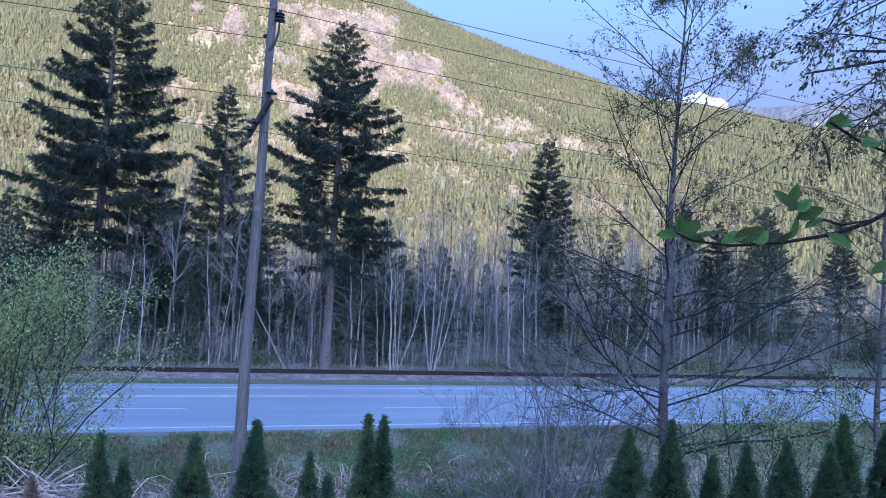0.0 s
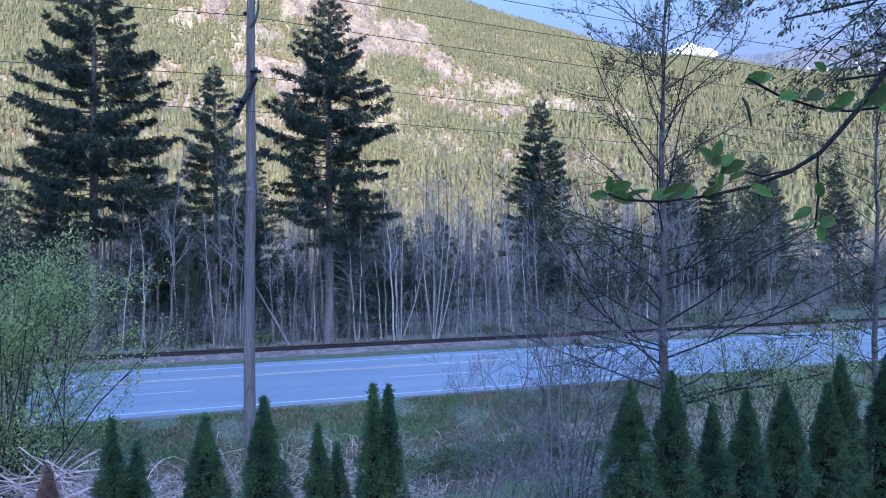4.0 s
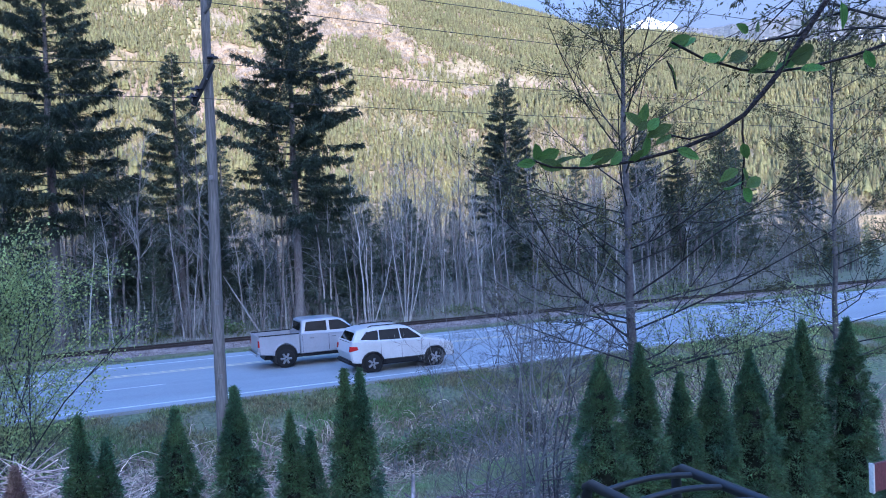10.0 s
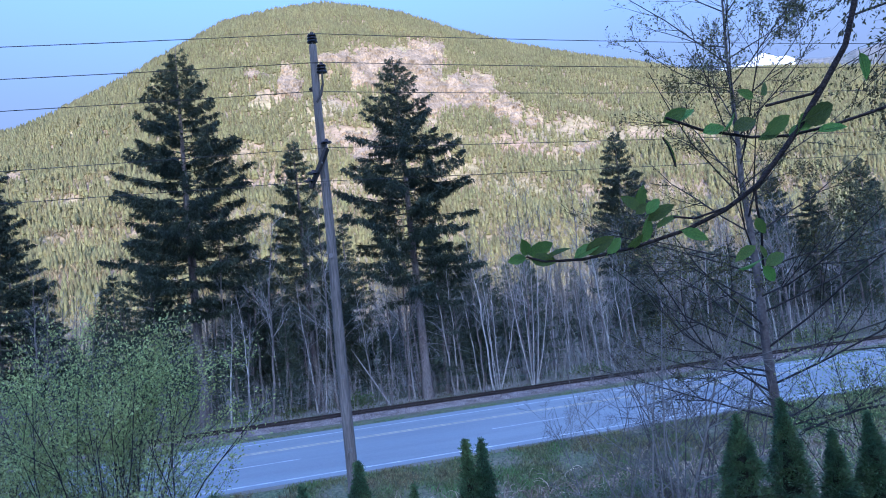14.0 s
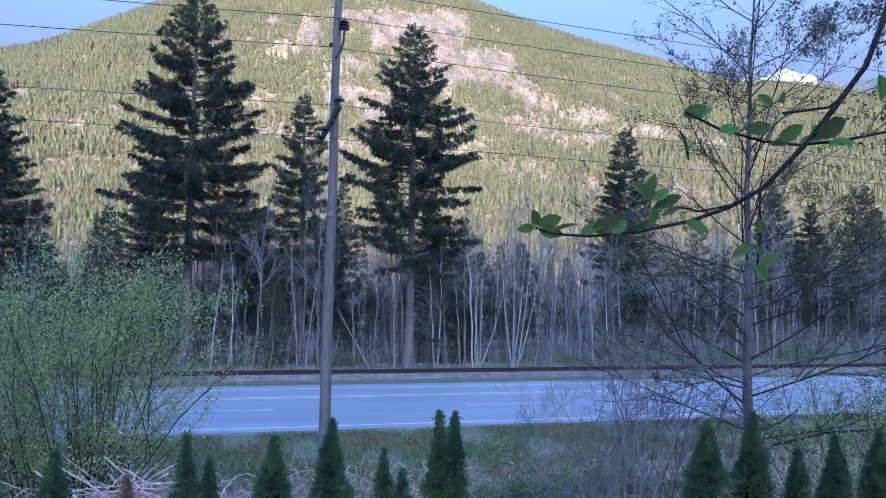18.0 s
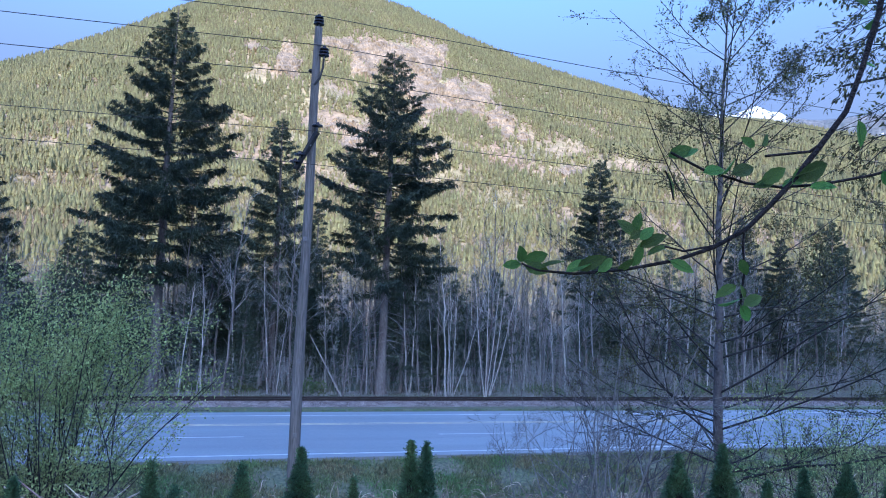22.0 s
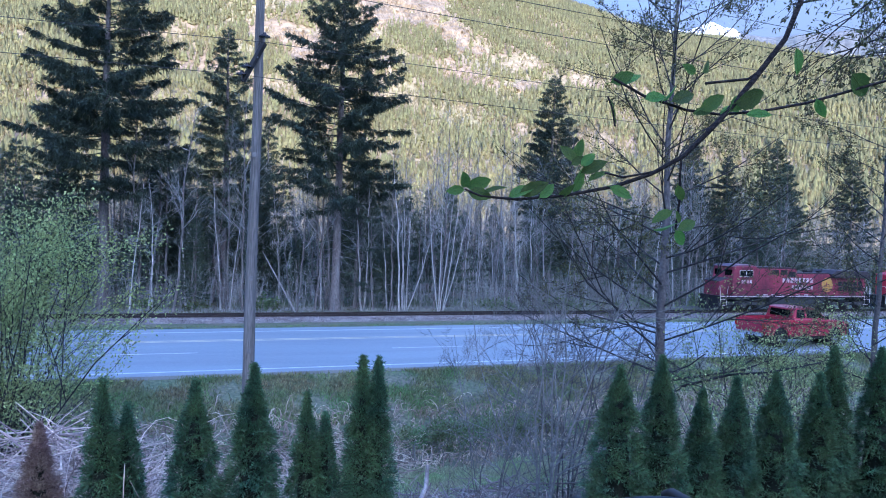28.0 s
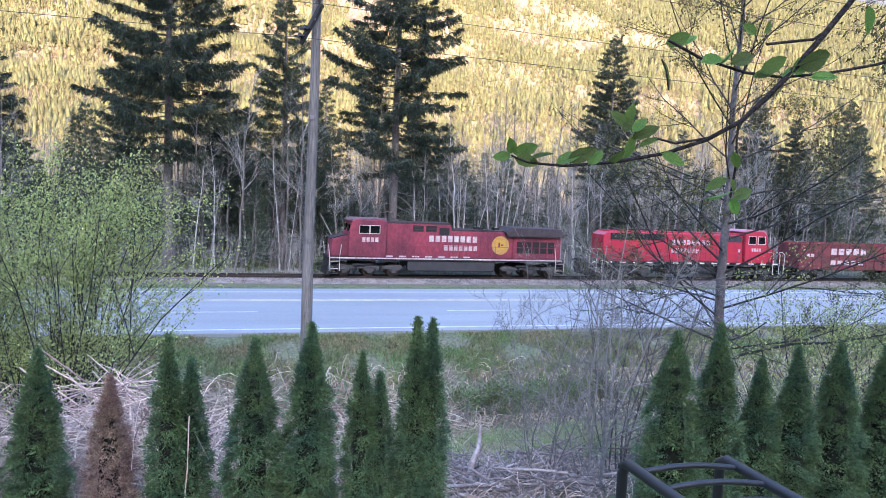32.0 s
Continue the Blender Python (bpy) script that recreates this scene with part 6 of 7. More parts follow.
def suv(name, label, mat, length, height, wb, trim, r, spoiler=0.0):
    ob = thing(name, pose(0, 0, 0), label, "car")
    s, h = length / 4.7, height / 1.74
    W = 0.93
    front, rear = 2.35 * s, -2.35 * s
    fx = front - 0.92 * s
    rx = fx - wb
    zs = 0.36 * h
    body = [(rear + 0.1, zs + 0.08)] + arch(rx, r + 0.08, zs) + arch(fx, r + 0.08, zs) + [(front - 0.1, zs), (front, 0.62 * h), (front - 0.05, 0.86 * h), (front - 0.3, 0.97 * h), (1.0 * s, 1.15 * h), (rear + 0.08, 1.25 * h), (rear, 0.8 * h)]
    part("body", Geo().profile(body, -W, W, 0.06), mat, ob)
    inset = 0.32
    half, zl = W - 0.04, 1.06 * h
    gh = [(rear + 0.05, zl), (1.2 * s, zl), (1.12 * s, 1.1 * h), (0.4 * s, 1.58 * h), (0.15 * s, 1.67 * h), (-0.4 * s, 1.71 * h), (rear + 0.7, 1.69 * h), (rear + 0.34 - spoiler, 1.62 * h), (rear + 0.3, 1.54 * h)]
    part("cabin", Geo().profile(gh, -half, half, 0.05, inset), mat, ob)
    for name_of, pts in (("front_window", [(-0.05 * s, 1.16 * h), (0.86 * s, 1.13 * h), (0.78 * s, 1.22 * h), (0.3 * s, 1.55 * h), (-0.11 * s, 1.58 * h)]), ("rear_side_window", [(-1.03 * s, 1.19 * h), (-0.09 * s, 1.16 * h), (-0.15 * s, 1.58 * h), (-1.02 * s, 1.58 * h)]),
                         ("quarter_window", [(rear + 0.46, 1.27 * h), (-1.08 * s, 1.2 * h), (-1.07 * s, 1.58 * h), (rear + 0.72, 1.54 * h)])):
        set_pane(ob, name_of, pts, half, zl, inset, label="dark tinted side window")
    part("windscreen", Geo().profile([(1.06 * s, 1.12 * h), (1.1 * s, 1.13 * h), (0.44 * s, 1.58 * h), (0.4 * s, 1.56 * h)], -W + 0.17, W - 0.17, 0.004, 0.25), M_GLASS, ob)
    part("tailgate_glass", Geo().profile([(rear + 0.06, 1.18 * h), (rear + 0.14, 1.16 * h), (rear + 0.36, 1.52 * h), (rear + 0.28, 1.54 * h)], -W + 0.24, W - 0.24, 0.004, 0.2), M_GLASS, ob)
    for k in (-1, 1):
        part("roof_rail", Geo().tube([(0.1 * s, k * 0.6, 1.7 * h), (0.0, k * 0.6, 1.745 * h), (-1.3 * s, k * 0.6, 1.745 * h), (-1.45 * s, k * 0.6, 1.7 * h)], 0.02, 6), M_TRIM, ob)
        part("headlight", Geo().box((front - 0.3, k * 0.74 - 0.12, 0.74 * h), (front - 0.02, k * 0.74 + 0.16, 0.88 * h), 0.04), M_LAMP_WHITE, ob)
        part("tail_light", Geo().profile([(rear - 0.01, 0.86 * h), (rear + 0.34, 0.92 * h), (rear + 0.3, 1.04 * h), (rear + 0.02, 1.06 * h)], k * 0.86 - 0.09, k * 0.86 + 0.09, 0.02), M_LAMP_RED, ob)
        part("mirror", Geo().box((0.72 * s, k * 1.02 - 0.09, 1.06 * h), (0.86 * s, k * 1.02 + 0.09, 1.19 * h), 0.03), mat, ob)
        for hx in (-0.2 * s, -1.15 * s):
            part("door_handle", Geo().box((hx, k * W - 0.02, 0.96 * h), (hx + 0.2, k * W + 0.02, 1.0 * h), 0.01), mat, ob)
        for gx in (0.82 * s, -0.08 * s, -1.0 * s):
            part("door_seam", Geo().box((gx - 0.004, k * W - 0.01, 0.46 * h), (gx + 0.004, k * W + 0.003, 1.06 * h)), M_TRIM, ob)
        part("sill", Geo().box((rx + r + 0.1, k * W - 0.06, zs - 0.05), (fx - r - 0.1, k * W + 0.012, zs + 0.13), 0.02), trim, ob, "dark sill cladding")
        for cx in (fx, rx):
            part("wheel_flare", Geo().tube([(x, k * W, z) for x, z in arch(cx, r + 0.09, zs)], 0.035, 6), trim, ob)
            wheel_at(ob, cx, k * (W - 0.12), r, 0.23, spokes=5)
    for cx in (fx, rx):
        part("wheel_well", Geo().tube([(cx, -W + 0.05, r), (cx, W - 0.05, r)], r + 0.07, 16), M_TRIM, ob)
    part("rear_bumper", Geo().box((rear - 0.05, -W + 0.08, 0.36 * h), (rear + 0.2, W - 0.08, 0.52 * h), 0.05), trim, ob, "dark rear bumper")
    part("front_bumper", Geo().box((front - 0.2, -W + 0.08, 0.34 * h), (front + 0.04, W - 0.08, 0.56 * h), 0.05), trim, ob, "dark front bumper")
    part("grille", Geo().box((front - 0.1, -0.45, 0.66 * h), (front + 0.01, 0.45, 0.84 * h), 0.02), M_TRIM, ob)
    part("underbody", Geo().box((rear + 0.3, -0.6, 0.22), (front - 0.4, 0.6, 0.5)), M_TRIM, ob)
    part("rear_window", Geo().box((rear + 0.07, -0.6, 1.16 * h), (rear + 0.2, 0.6, 1.18 * h)), M_TRIM, ob, "rear wiper")
    return ob


blue_pickup = pickup("blue_pickup", "muddy blue crew-cab pickup with tan lower panels", M_BLUE_PAINT, 6.3, 1.98, 4.0, True, M_TAN_PAINT, box_in_bed=True, r=0.4, behind_cab=1.25)
silver_pickup = pickup("silver_pickup", "silver extended-cab pickup truck on the highway", M_SILVER_PAINT, 5.8, 1.95, 3.65, True, r=0.4)
red_pickup = pickup("red_pickup", "red extended-cab pickup truck with chrome bumpers", M_RED_PAINT, 5.6, 1.93, 3.55, False, r=0.39)
white_suv = suv("white_suv", "white SUV with dark cladding and roof rails", M_WHITE_PAINT, 4.45, 1.8, 2.66, M_TRIM, 0.36)
silver_suv = suv("silver_suv", "pale silver compact SUV with roof rails", paint("pale_silver_paint", (0.6, 0.6, 0.6), 0.3, metal=0.15), 4.25, 1.66, 2.62, M_TRIM, 0.335)

# ---- train ----
M_LOCO_RED = material("faded_loco_red", (0.27, 0.042, 0.07), rough=0.5, spread=0.22, scale=0.45, fine=7, bump=0.05, other=(0.12, 0.025, 0.045), amount=0.5, stretch=(1, 1, 0.6))
M_LOCO_BRIGHT = paint("bright_loco_red", (0.44, 0.018, 0.05), 0.4, amount=0.35)
M_LOCO_DARK = material("sooty_black", (0.016, 0.016, 0.018), rough=0.6, spread=0.3, scale=2, fine=20)
M_LOCO_STEEL = material("dusty_truck_steel", (0.075, 0.072, 0.075), rough=0.65, spread=0.35, scale=3, fine=20)
M_LOCO_GREY = material("loco_roof_grime", (0.06, 0.045, 0.05), rough=0.7, spread=0.3, scale=2, fine=20)
M_TANK = material("fuel_tank_grey", (0.05, 0.05, 0.056), rough=0.5, spread=0.25, scale=2, fine=20)
M_WHITE_LETTER = material("worn_white_lettering", (0.62, 0.57, 0.58), spread=0.2, scale=3, fine=14, bump=0, other=(0.48, 0.3, 0.31), amount=0.4)
M_GOLD = material("worn_gold_disc", (0.48, 0.24, 0.05), spread=0.2, scale=4, fine=20, bump=0, other=(0.4, 0.27, 0.1), amount=0.4)
M_GOLD_BRIGHT = material("gold_paint", (0.45, 0.3, 0.06), spread=0.15, scale=4, fine=20, bump=0, other=(0.55, 0.3, 0.05), amount=0.4)
M_PINK_ROOF = material("faded_pink_roof", (0.5, 0.2, 0.24), rough=0.6, spread=0.2, scale=1, fine=10, bump=0.05)
M_GONDOLA = material("oxide_red_gondola", (0.2, 0.05, 0.055), rough=0.8, spread=0.25, scale=1, fine=10, other=(0.12, 0.04, 0.045))
M_CAB_ROOF = material("dusty_cab_roof", (0.17, 0.11, 0.13), rough=0.6, spread=0.25, scale=1.5, fine=12, bump=0.05)
M_YELLOW_RAIL = material("pale_handrail", (0.7, 0.66, 0.6), spread=0.1, scale=6, fine=30, bump=0)
AXLES = []


def bogie(parent, cx, axles, gap, gondola=False):
    e = gap * (axles - 1) / 2
    outline = [(cx - e - 0.8, 0.78), (cx - e - 0.45, 0.5)]
    for k in range(axles - 1):
        a = cx - e + k * gap
        outline += [(a + 0.3, 0.45), (a + 0.55, 0.68), (a + gap - 0.55, 0.68), (a + gap - 0.3, 0.45)]
    outline += [(cx + e + 0.45, 0.5), (cx + e + 0.8, 0.78), (cx + e + 0.55, 1.0), (cx + 0.3, 0.88), (cx - 0.3, 0.88), (cx - e - 0.55, 1.0)]
    fr = part("bolster", Geo().box((cx - 0.5, -1.1, 0.6), (cx + 0.5, 1.1, 1.1), 0.04), M_LOCO_DARK, parent)
    for s in (-1, 1):
        part("side_frame", Geo().profile(outline, min(s * 1.02, s * 1.2), max(s * 1.02, s * 1.2), 0.03), M_LOCO_STEEL, fr)
        part("brake_cylinder", Geo().tube([(cx - gap * 0.7, s * 1.28, 0.98), (cx - gap * 0.2, s * 1.28, 0.98)], 0.12, 10), M_LOCO_DARK, fr)
        part("brake_rod", Geo().tube([(cx - e - 0.5, s * 1.26, 0.62), (cx, s * 1.26, 0.8), (cx + e + 0.5, s * 1.26, 0.62)], 0.035, 6), M_LOCO_STEEL, fr)
    R = 0.42 if gondola else 0.53
    for k in range(axles):
        x = cx + (k - (axles - 1) / 2) * gap
        w = new("wheelset")
        w.parent = parent
        w.matrix_basis = pose(x, 0, R)
        for s in (-1, 1):
            g = Geo().tube([(0, s * 0.66, 0), (0, s * 0.68, 0), (0, s * 0.7, 0), (0, s * 0.82, 0), (0, s * 0.83, 0), (0, s * 0.79, 0)], [R * 1.05, R * 1.05, R, R * 0.99, R * 0.8, R * 0.3], 24)
            part("wheel_disc", g, M_RAIL, w)
        part("axle", Geo().tube([(0, -1.15, 0), (0, 1.15, 0)], 0.09, 10), M_LOCO_DARK, w)
        AXLES.append((w, x, R))
        for s in (-1, 1):
            part("axle_box", Geo().box((x - 0.2, s * 1.22 - 0.06, R - 0.2), (x + 0.2, s * 1.22 + 0.08, R + 0.22), 0.03), M_LOCO_STEEL, fr)
            part("spring", Geo().tube([(x + gap * 0.45, s * 1.23, 0.55), (x + gap * 0.45, s * 1.23, 0.95)], 0.11, 10), M_LOCO_DARK, fr)


def lettering(parent, rows, y, mat=M_WHITE_LETTER, name="lettering_bar"):
    """Worn lettering as plain bars: x, z, width, height, count."""
    for x, z, w, h, n in rows:
        step = w / n
        for k in range(n):
            part(name, Geo().box((x + k * step, y - 0.006, z), (x + k * step + step * 0.72, y + 0.0, z + h)), mat, parent)


def locomotive(label, red, facing):
    """Built with its front at x = 0 and running to x = 21.9; facing 1 has the cab in front, -1 at the far end."""
    ob = thing("locomotive", pose(0, 0, 0), label, "locomotive", "freight train")
    Lc = 21.8

    def X(u):
        return u if facing > 0 else Lc - u

    def bx(name, u0, u1, hw, z0, z1, mat, bev=0.04, lab="", y0=None, parent=None):
        a, b = sorted((X(u0), X(u1)))
        return part(name, Geo().box((a, -hw if y0 is None else y0[0], z0), (b, hw if y0 is None else y0[1], z1), bev), mat, parent or ob, lab)

    def pf(name, pts, hw, mat, bev=0.05, lab="", inset=0.0):
        return part(name, Geo().profile([(X(u), z) for u, z in pts], -hw, hw, bev, inset), mat, ob, lab)

    bx("deck", 0.7, 21.1, 1.52, 1.38, 1.62, M_LOCO_DARK, 0.03, "dark walkway deck")
    bx("sill_stripe", 0.9, 20.9, 0, 1.5, 1.6, M_WHITE_LETTER, 0.0, "broken white sill stripe", y0=(-1.53, -1.521))
    pf("short_nose", [(0.95, 1.62), (2.75, 1.62), (2.75, 3.35), (1.9, 3.25), (1.05, 2.98)], 1.1, red, 0.08)
    pf("nose_top", [(0.97, 2.99), (1.9, 3.26), (2.72, 3.36), (2.72, 3.42), (1.85, 3.33), (0.97, 3.06)], 1.05, M_LOCO_GREY, 0.02)
    cab = pf("cab", [(2.3, 1.62), (5.4, 1.62), (5.4, 4.5), (5.0, 4.62), (2.9, 4.62), (2.55, 4.45), (2.3, 3.3)], 1.5, red, 0.08)
    pf("cab_roof", [(2.35, 4.52), (5.45, 4.52), (5.2, 4.72), (2.8, 4.72)], 1.42, M_CAB_ROOF, 0.05)
    for s in (-1, 1):
        for u in (3.2, 4.05):
            bx("window_frame", u - 0.05, u + 0.78, 0, 3.5, 4.18, M_YELLOW_RAIL, 0.0, "pale window frame", y0=sorted((s * 1.505, s * 1.515)))
            bx("window_pane", u - 0.01, u + 0.74, 0, 3.54, 4.14, M_GLASS, 0.0, "", y0=sorted((s * 1.51, s * 1.525)))
    for yy in (-0.75, 0.75):
        part("windscreen", Geo().box((min(X(2.36), X(2.5)), yy - 0.45, 3.6), (max(X(2.36), X(2.5)), yy + 0.45, 4.2), 0.03), M_GLASS, ob)
    bx("equipment_hood", 5.4, 10.9, 1.22, 1.62, 4.35, red, 0.06)
    bx("hood_roof", 5.3, 10.9, 1.1, 4.34, 4.5, M_LOCO_GREY, 0.04)
    for u in (7.6, 8.7):
        bx("vent_louvre", u, u + 0.9, 0, 3.75, 4.25, M_LOCO_DARK, 0.0, "dark louvred vent", y0=(-1.24, -1.225))
        for k in range(4):
            bx("louvre_slat", u + 0.02, u + 0.88, 0, 3.79 + 0.12 * k, 3.83 + 0.12 * k, M_LOCO_GREY, 0.0, "", y0=(-1.262, -1.242))
    bx("dark_panel", 8.9 + 0.95, 10.7, 0, 3.5, 4.1, M_LOCO_DARK, 0.0, "", y0=(-1.24, -1.225))
    bx("engine_hood", 10.9, 16.4, 1.1, 1.62, 3.85, red, 0.06)
    bx("engine_roof", 10.9, 16.4, 0.98, 3.84, 4.0, M_LOCO_GREY, 0.04)
    for k in range(9):
        bx("hood_door_seam", 11.1 + 0.6 * k, 11.12 + 0.6 * k, 0, 1.75, 3.6, M_LOCO_GREY, 0.0, "", y0=(-1.112, -1.1))
    bx("exhaust_stack", 13.3, 14.0, 0.35, 3.98, 4.2, M_LOCO_DARK, 0.03)
    bx("air_horn", 15.0, 15.5, 0.2, 3.98, 4.18, M_LOCO_DARK, 0.03)
    bx("radiator_hood", 16.4, 20.9, 1.12, 1.62, 3.5, red, 0.06)
    pf("radiator_wing", [(15.8, 3.5), (21.0, 3.5), (21.1, 3.75), (20.7, 4.25), (16.2, 4.3), (15.6, 3.9)], 1.52, M_LOCO_GREY, 0.06, "sooty radiator wing")
    for k in range(5):
        bx("radiator_grille", 16.8 + 0.72 * k, 17.4 + 0.72 * k, 0, 2.1, 3.1, M_LOCO_DARK, 0.0, "dark radiator grille", y0=(-1.14, -1.122))
    part("emblem_disc", Geo().tube([(X(15.3), -1.102, 2.75), (X(15.3), -1.13, 2.75)], [0.78, 0.78], 28), M_GOLD, ob, "worn golden disc emblem")
    part("emblem_panel", Geo().box((X(15.3) - 0.42, -1.142, 2.36), (X(15.3) + 0.42, -1.131, 3.2), 0.004), M_GOLD_BRIGHT, ob, "bright gold square within the disc")
    part("emblem_bar", Geo().box((X(15.3) - 0.2, -1.15, 2.6), (X(15.3) - 0.06, -1.143, 3.0)), red, ob)
    part("emblem_bar", Geo().box((X(15.3) + 0.02, -1.15, 2.72), (X(15.3) + 0.26, -1.143, 2.84)), red, ob)
    lettering(ob, [(X(9.0) if facing > 0 else X(13.6), 2.95, 4.3, 0.5, 8), (X(10.3) if facing > 0 else X(13.6), 2.25, 3.0, 0.42, 7)], -1.226)
    lettering(ob, [(X(3.4) if facing > 0 else X(4.8), 2.85, 1.4, 0.36, 4)], -1.506)
    for k in range(7):
        bx("sill_patch", 5.4 + 1.1 * k, 6.0 + 1.1 * k, 0, 1.64, 1.76, M_WHITE_LETTER, 0.0, "", y0=(-1.236, -1.224))
    pf("fuel_tank", [(7.4, 0.5), (14.6, 0.5), (14.8, 0.7), (14.8, 1.38), (7.2, 1.38), (7.2, 0.7)], 1.4, M_TANK, 0.1, "grey fuel tank")
    bogie(ob, X(4.1), 3, 2.0)
    bogie(ob, X(18.1), 3, 2.0)
    for u in (0.35, 21.45):
        a, b = sorted((X(u - 0.35), X(u + 0.35)))
        part("coupler", Geo().box((a, -0.14, 0.78), (b, 0.14, 1.02), 0.04), M_LOCO_DARK, ob)
    pf("plow", [(0.55, 0.18), (0.95, 0.15), (0.95, 1.4), (0.8, 1.4)], 1.4, M_LOCO_DARK, 0.03, "black front plow")
    pf("end_plate", [(20.95, 0.4), (21.1, 0.4), (21.1, 1.5), (20.95, 1.5)], 1.45, M_LOCO_DARK, 0.02)
    for u in (1.25, 20.7):
        for s in (-1, 1):
            for k in range(4):
                bx("step", u - 0.32, u + 0.32, 0, 0.35 + 0.29 * k, 0.39 + 0.29 * k, M_WHITE_LETTER if k % 2 else M_LOCO_DARK, 0.0, "", y0=sorted((s * 1.25, s * 1.5)))
            for d in (-0.4, 0.4):
                part("handrail", Geo().tube([(X(u + d), s * 1.5, 0.5), (X(u + d), s * 1.52, 1.7), (X(u + d * 1.3), s * 1.5, 2.6)], 0.022, 6), M_YELLOW_RAIL, ob)
    for s in (-1, 1):
        part("walkway_rail", Geo().tube([(X(5.6), s * 1.47, 2.62), (X(20.3), s * 1.47, 2.62)], 0.018, 6), red, ob)
        for k in range(9):
            u = 6.0 + 1.75 * k
            part("rail_stanchion", Geo().tube([(X(u), s * 1.47, 1.62), (X(u), s * 1.47, 2.62)], 0.016, 5), red, ob)
    return ob


def road_switcher(label, red):
    """A long-hood locomotive running hood first: hood end at x = 0, cab and short nose at the far end, 21.8 m."""
    ob = thing("locomotive", pose(0, 0, 0), label, "locomotive", "freight train")

    def bx(name, x0, x1, hw, z0, z1, mat, bev=0.04, lab="", y0=None):
        return part(name, Geo().box((x0, -hw if y0 is None else y0[0], z0), (x1, hw if y0 is None else y0[1], z1), bev), mat, ob, lab)

    bx("deck", 0.7, 21.1, 1.52, 1.38, 1.6, M_LOCO_DARK, 0.03, "dark walkway deck")
    for k in range(15):
        bx("sill_stripe", 1.0 + 1.36 * k, 1.6 + 1.36 * k, 0, 1.46, 1.58, M_YELLOW_RAIL, 0.0, "", y0=(-1.53, -1.521))
    part("long_hood", Geo().profile([(2.2, 1.6), (16.9, 1.6), (16.9, 4.2), (2.7, 4.2), (2.2, 3.9)], -1.08, 1.08, 0.1), red, ob)
    bx("hood_roof", 2.7, 16.9, 0.95, 4.19, 4.32, red, 0.04)
    bx("radiator_grille", 2.9, 8.4, 0, 3.5, 4.08, M_LOCO_DARK, 0.0, "long dark radiator grille", y0=(-1.105, -1.082))
    for k in range(14):
        bx("grille_bar", 3.1 + 0.38 * k, 3.16 + 0.38 * k, 0, 3.52, 4.06, M_LOCO_GREY, 0.0, "", y0=(-1.125, -1.107))
    for k in range(3):
        part("roof_fan", Geo().tube([(4.0 + 1.6 * k, 0, 4.3), (4.0 + 1.6 * k, 0, 4.46)], [0.62, 0.6], 18), M_LOCO_GREY, ob)
    bx("exhaust_stack", 10.2, 11.0, 0.3, 4.3, 4.5, M_LOCO_DARK, 0.03)
    bx("blower_duct", 14.6, 16.8, 1.25, 1.6, 2.5, red, 0.05)
    bx("air_intake", 14.7, 16.7, 0, 3.5, 4.05, M_TANK, 0.0, "grey intake screen", y0=(-1.105, -1.082))
    for k in range(10):
        bx("hood_door_seam", 8.8 + 0.58 * k, 8.82 + 0.58 * k, 0, 1.7, 3.6, M_LOCO_GREY, 0.0, "", y0=(-1.092, -1.08))
    part("cab", Geo().profile([(16.9, 1.6), (19.4, 1.6), (19.4, 4.2), (18.9, 4.6), (17.4, 4.6), (16.9, 4.35)], -1.48, 1.48, 0.08), red, ob)
    part("cab_roof", Geo().profile([(16.8, 4.5), (19.5, 4.4), (19.1, 4.66), (17.3, 4.7)], -1.3, 1.3, 0.04), M_PINK_ROOF, ob, "faded pinkish cab roof")
    for x in (17.25, 18.3):
        bx("window_frame", x - 0.05, x + 0.8, 0, 3.35, 4.12, M_YELLOW_RAIL, 0.0, "pale window frame", y0=(-1.5, -1.482))
        bx("window_pane", x, x + 0.75, 0, 3.4, 4.07, M_GLASS, 0.0, "", y0=(-1.51, -1.501))
    part("short_nose", Geo().profile([(19.4, 1.6), (20.8, 1.6), (20.7, 3.0), (19.4, 3.35)], -0.95, 0.95, 0.1), red, ob)
    lettering(ob, [(9.2, 3.15, 4.2, 0.46, 8), (9.2, 2.4, 3.0, 0.42, 7)], -1.094)
    lettering(ob, [(17.6, 2.7, 1.1, 0.3, 4), (16.1, 2.6, 0.3, 0.3, 1)], -1.484)
    part("fuel_tank", Geo().tube([(8.6, -0.55, 0.92), (8.75, -0.55, 0.92), (13.85, -0.55, 0.92), (14.0, -0.55, 0.92)], [0.35, 0.5, 0.5, 0.35], 16), M_TANK, ob, "black rounded fuel tank", smooth=True)
    bx("tank_body", 8.7, 13.9, 1.0, 0.5, 1.38, M_LOCO_DARK, 0.05)
    bogie(ob, 4.3, 3, 2.0)
    bogie(ob, 17.5, 3, 2.0)
    for x in (0.35, 21.45):
        bx("coupler", x - 0.35, x + 0.35, 0.14, 0.78, 1.02, M_LOCO_DARK)
        bx("end_plate", 0.8 if x < 9 else 20.9, 0.95 if x < 9 else 21.05, 1.45, 0.3, 1.45, M_LOCO_DARK, 0.02)
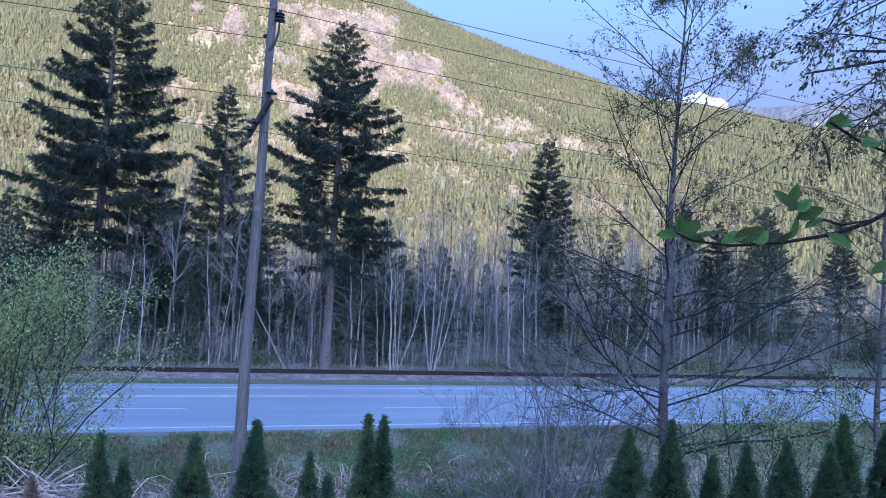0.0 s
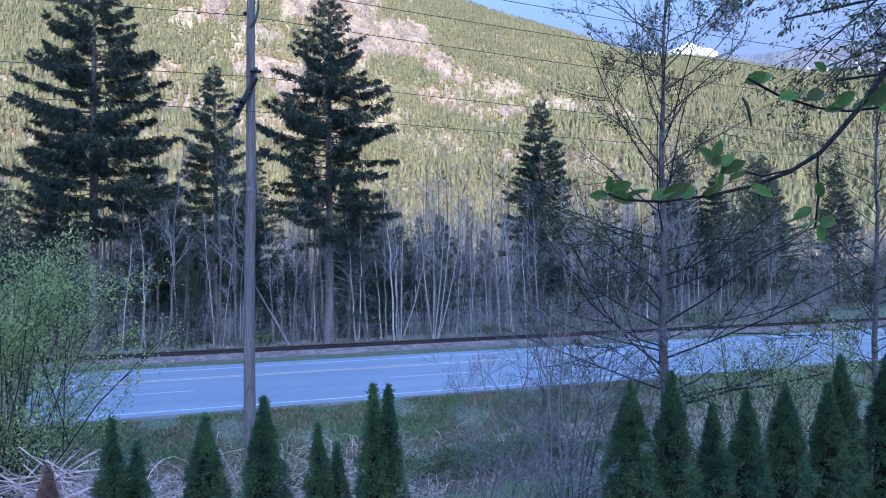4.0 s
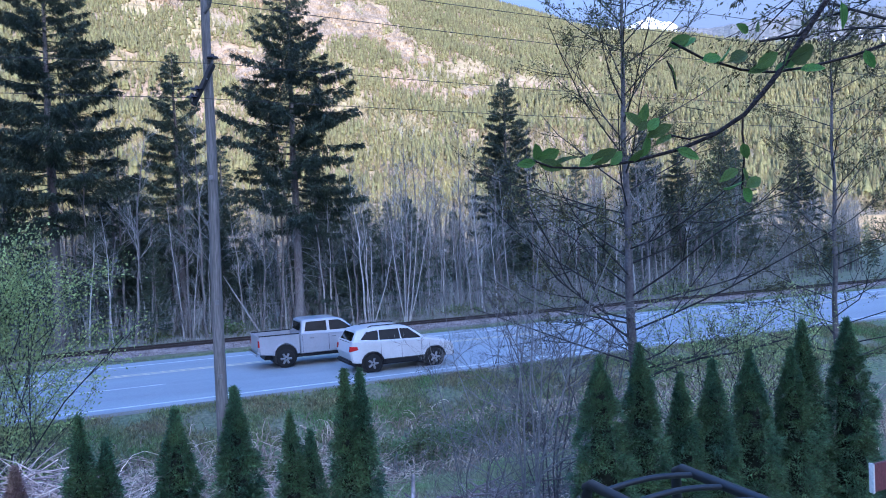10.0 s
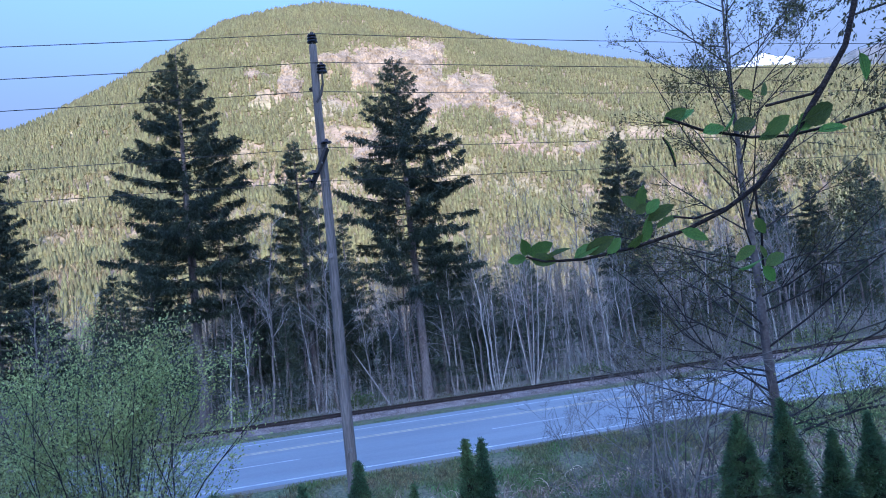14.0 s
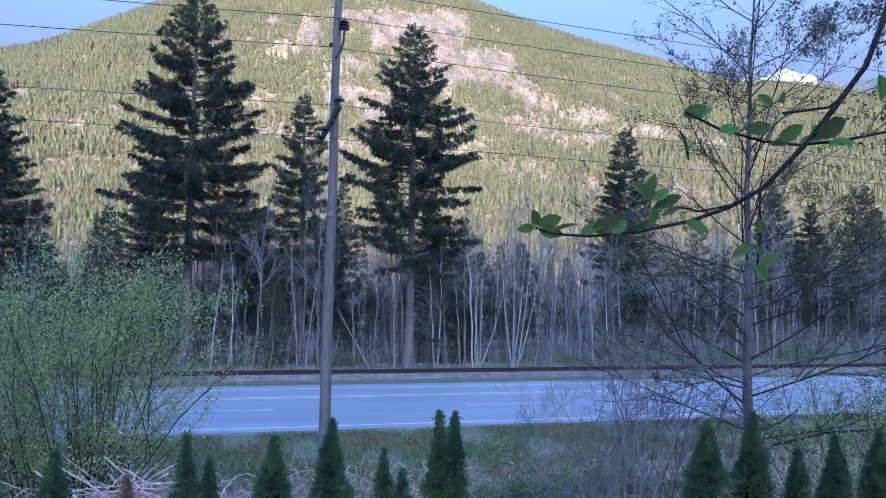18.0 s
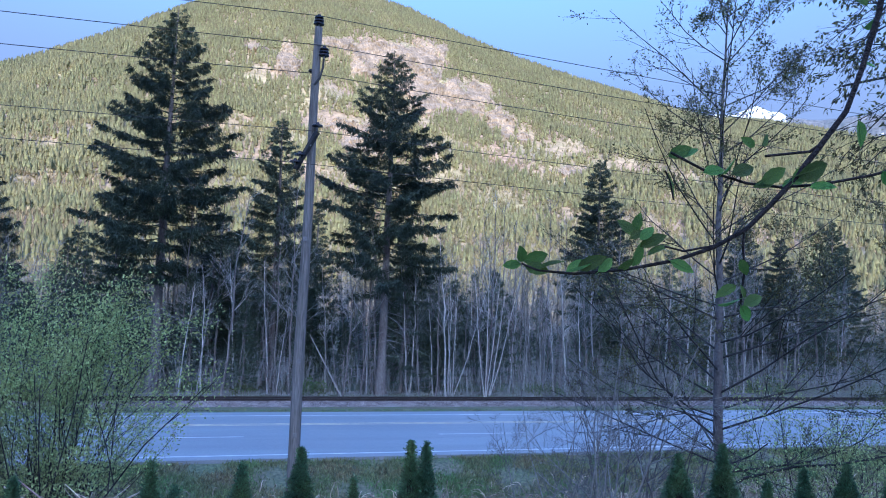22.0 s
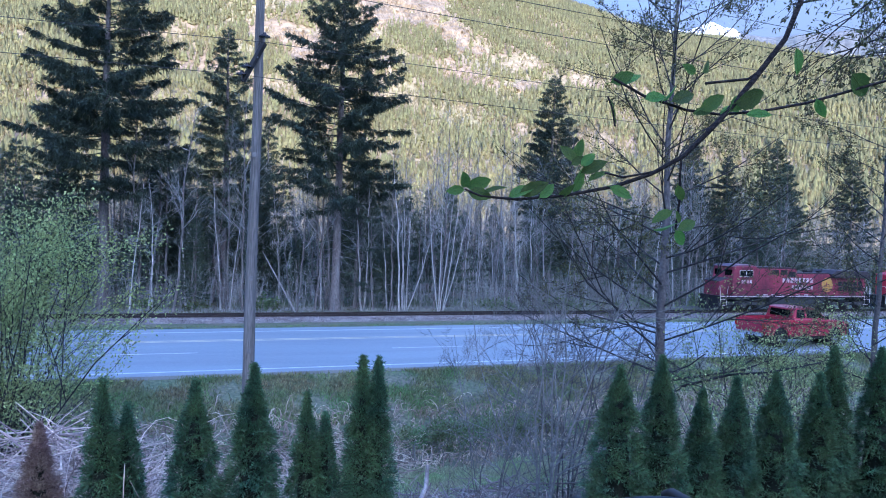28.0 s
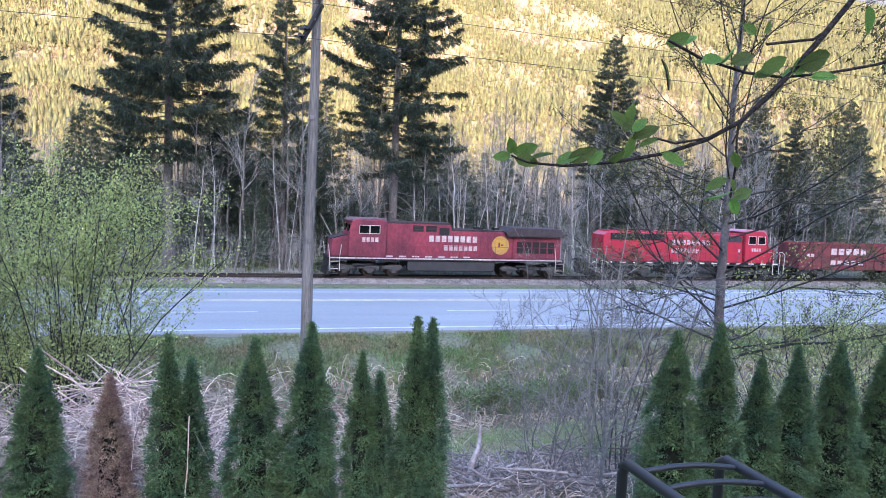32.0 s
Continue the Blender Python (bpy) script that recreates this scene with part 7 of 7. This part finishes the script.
    for x in (1.2, 20.6):
        for s in (-1, 1):
            for k in range(4):
                bx("step", x - 0.3, x + 0.3, 0, 0.35 + 0.29 * k, 0.39 + 0.29 * k, M_LOCO_DARK, 0.0, "", y0=sorted((s * 1.25, s * 1.5)))
            for d in (-0.5, 0.2, 0.75):
                part("handrail", Geo().tube([(x + d, s * 1.5, 0.6), (x + d + 0.06, s * 1.52, 2.4), (x + d - 0.2, s * 1.5, 2.66), (x + d - 0.55, s * 1.48, 2.66)], 0.026, 6), M_YELLOW_RAIL, ob)
    for s in (-1, 1):
        part("walkway_rail", Geo().tube([(2.2, s * 1.47, 2.6), (16.5, s * 1.47, 2.6)], 0.018, 6), red, ob)
        for k in range(8):
            part("rail_stanchion", Geo().tube([(2.6 + 1.9 * k, s * 1.47, 1.6), (2.6 + 1.9 * k, s * 1.47, 2.6)], 0.016, 5), red, ob)
    return ob


def gondola(label):
    """An open oxide-red ore car, 15.6 m over couplers, its front at x = 0."""
    ob = thing("gondola_car", pose(0, 0, 0), label, "rail car", "freight train")
    part("floor_pan", Geo().box((0.7, -1.4, 1.0), (14.9, 1.4, 1.2), 0.03), M_LOCO_DARK, ob)
    for s in (-1, 1):
        part("side_wall", Geo().box((0.9, s * 1.45 - 0.04, 1.05), (14.7, s * 1.45 + 0.04, 3.5), 0.02), M_GONDOLA, ob)
        part("top_chord", Geo().box((0.85, s * 1.47 - 0.08, 3.45), (14.75, s * 1.47 + 0.08, 3.6), 0.03), M_GONDOLA, ob)
        for k in range(13):
            x = 1.3 + 1.08 * k
            part("side_rib", Geo().box((x, min(s * 1.49, s * 1.58), 1.1), (x + 0.12, max(s * 1.49, s * 1.58), 3.46), 0.015), M_GONDOLA, ob)
    for x in (0.9, 14.7):
        part("end_wall", Geo().box((x - 0.04, -1.4, 1.05), (x + 0.04, 1.4, 3.5), 0.02), M_GONDOLA, ob)
    part("ore_load", Geo().profile([(1.0, 1.25), (14.6, 1.25), (14.3, 3.0), (9, 3.2), (5, 3.05), (1.3, 3.0)], -1.38, 1.38, 0.1), M_GRAVEL, ob)
    lettering(ob, [(4.5, 2.55, 4.5, 0.6, 5), (4.5, 1.55, 4.2, 0.45, 5), (1.6, 2.3, 1.0, 0.3, 2)], -1.592)
    bogie(ob, 2.6, 2, 1.75, True)
    bogie(ob, 13.0, 2, 1.75, True)
    for x in (0.35, 15.25):
        part("coupler", Geo().box((x - 0.36, -0.13, 0.78), (x + 0.36, 0.13, 1.0), 0.04), M_LOCO_DARK, ob)
    return ob


n_ax = len(AXLES)
TRAIN = [(locomotive("weathered dark red diesel locomotive with gold disc", M_LOCO_RED, 1), 0.0), (road_switcher("bright red long-hood diesel locomotive running cab last", M_LOCO_BRIGHT), 22.8),
         (gondola("oxide-red open gondola car with white lettering"), 45.1), (gondola("oxide-red open gondola car with white lettering"), 60.9)]


# ---- what moves ----
TRAIN_V = 10.85


def motions():
    """Train, vehicles, their wheels and the swaying branch."""
    sway = look((0, 0, 0), (0.28869, 0.9544, -0.07607), 2.4)
    rows = [(0, 0.904, 1.3, 5.131), (1, 0.899, 1.303, 5.145), (2, 0.9, 1.302, 5.136), (3, 0.889, 1.286, 5.121), (6, 0.884, 1.283, 5.119), (9, 0.881, 1.286, 5.125), (11.5, 0.886, 1.29, 5.128), (12.5, 0.857, 1.306, 5.112),
            (13, 0.841, 1.318, 5.106), (14.5, 0.843, 1.321, 5.109), (17, 0.84, 1.321, 5.115), (19, 0.835, 1.324, 5.12), (23, 0.849, 1.318, 5.123), (26.5, 0.847, 1.318, 5.127), (28, 0.867, 1.311, 5.127), (29, 0.864, 1.311, 5.114), (30, 0.862, 1.311, 5.106), (32, 0.859, 1.313, 5.113)]
    walk(branch, [(t, Matrix.Translation((x, y, z)) @ sway) for t, x, y, z in rows])
    times = [0.5 * k for k in range(67)]
    for ob, gap in TRAIN:
        walk(ob, [(t, pose(7.5 + gap + TRAIN_V * (32 - t), RAIL_Y, RAIL_Z)) for t in times])
    for w, x, radius in AXLES:
        turn = math.degrees(TRAIN_V / 15 / radius)
        ticks = [0.0] + [24 + k / 15 for k in range(121)]
        walk(w, [(t, pose(x, 0, radius, 0, -turn * k, 0)) for k, t in enumerate(ticks)])
    for ob, t0, x0, v, y in ((blue_pickup, 1.0, -1.25, 30.0, 29.1), (white_suv, 10.0, 10.44, 27.6, 29.0), (silver_pickup, 10.0, 8.26, 32.6, 32.7), (silver_suv, 21.0, 11.78, 25.6, 29.1), (red_pickup, 27.0, 3.56, 26.8, 29.0)):
        walk(ob, [(t, pose(x0 + v * (t - t0), y, road_z(y))) for t in times])
        for w, x, wy, radius in WHEELS:
            if w.parent is ob:
                first = max(0.0, t0 - 1.2)
                rows = [(first + k / 30, pose(x, wy, radius, 0, 80 * k, 0)) for k in range(80)]
                walk(w, ([(0.0, rows[0][1])] if first > 0 else []) + rows)


motions()
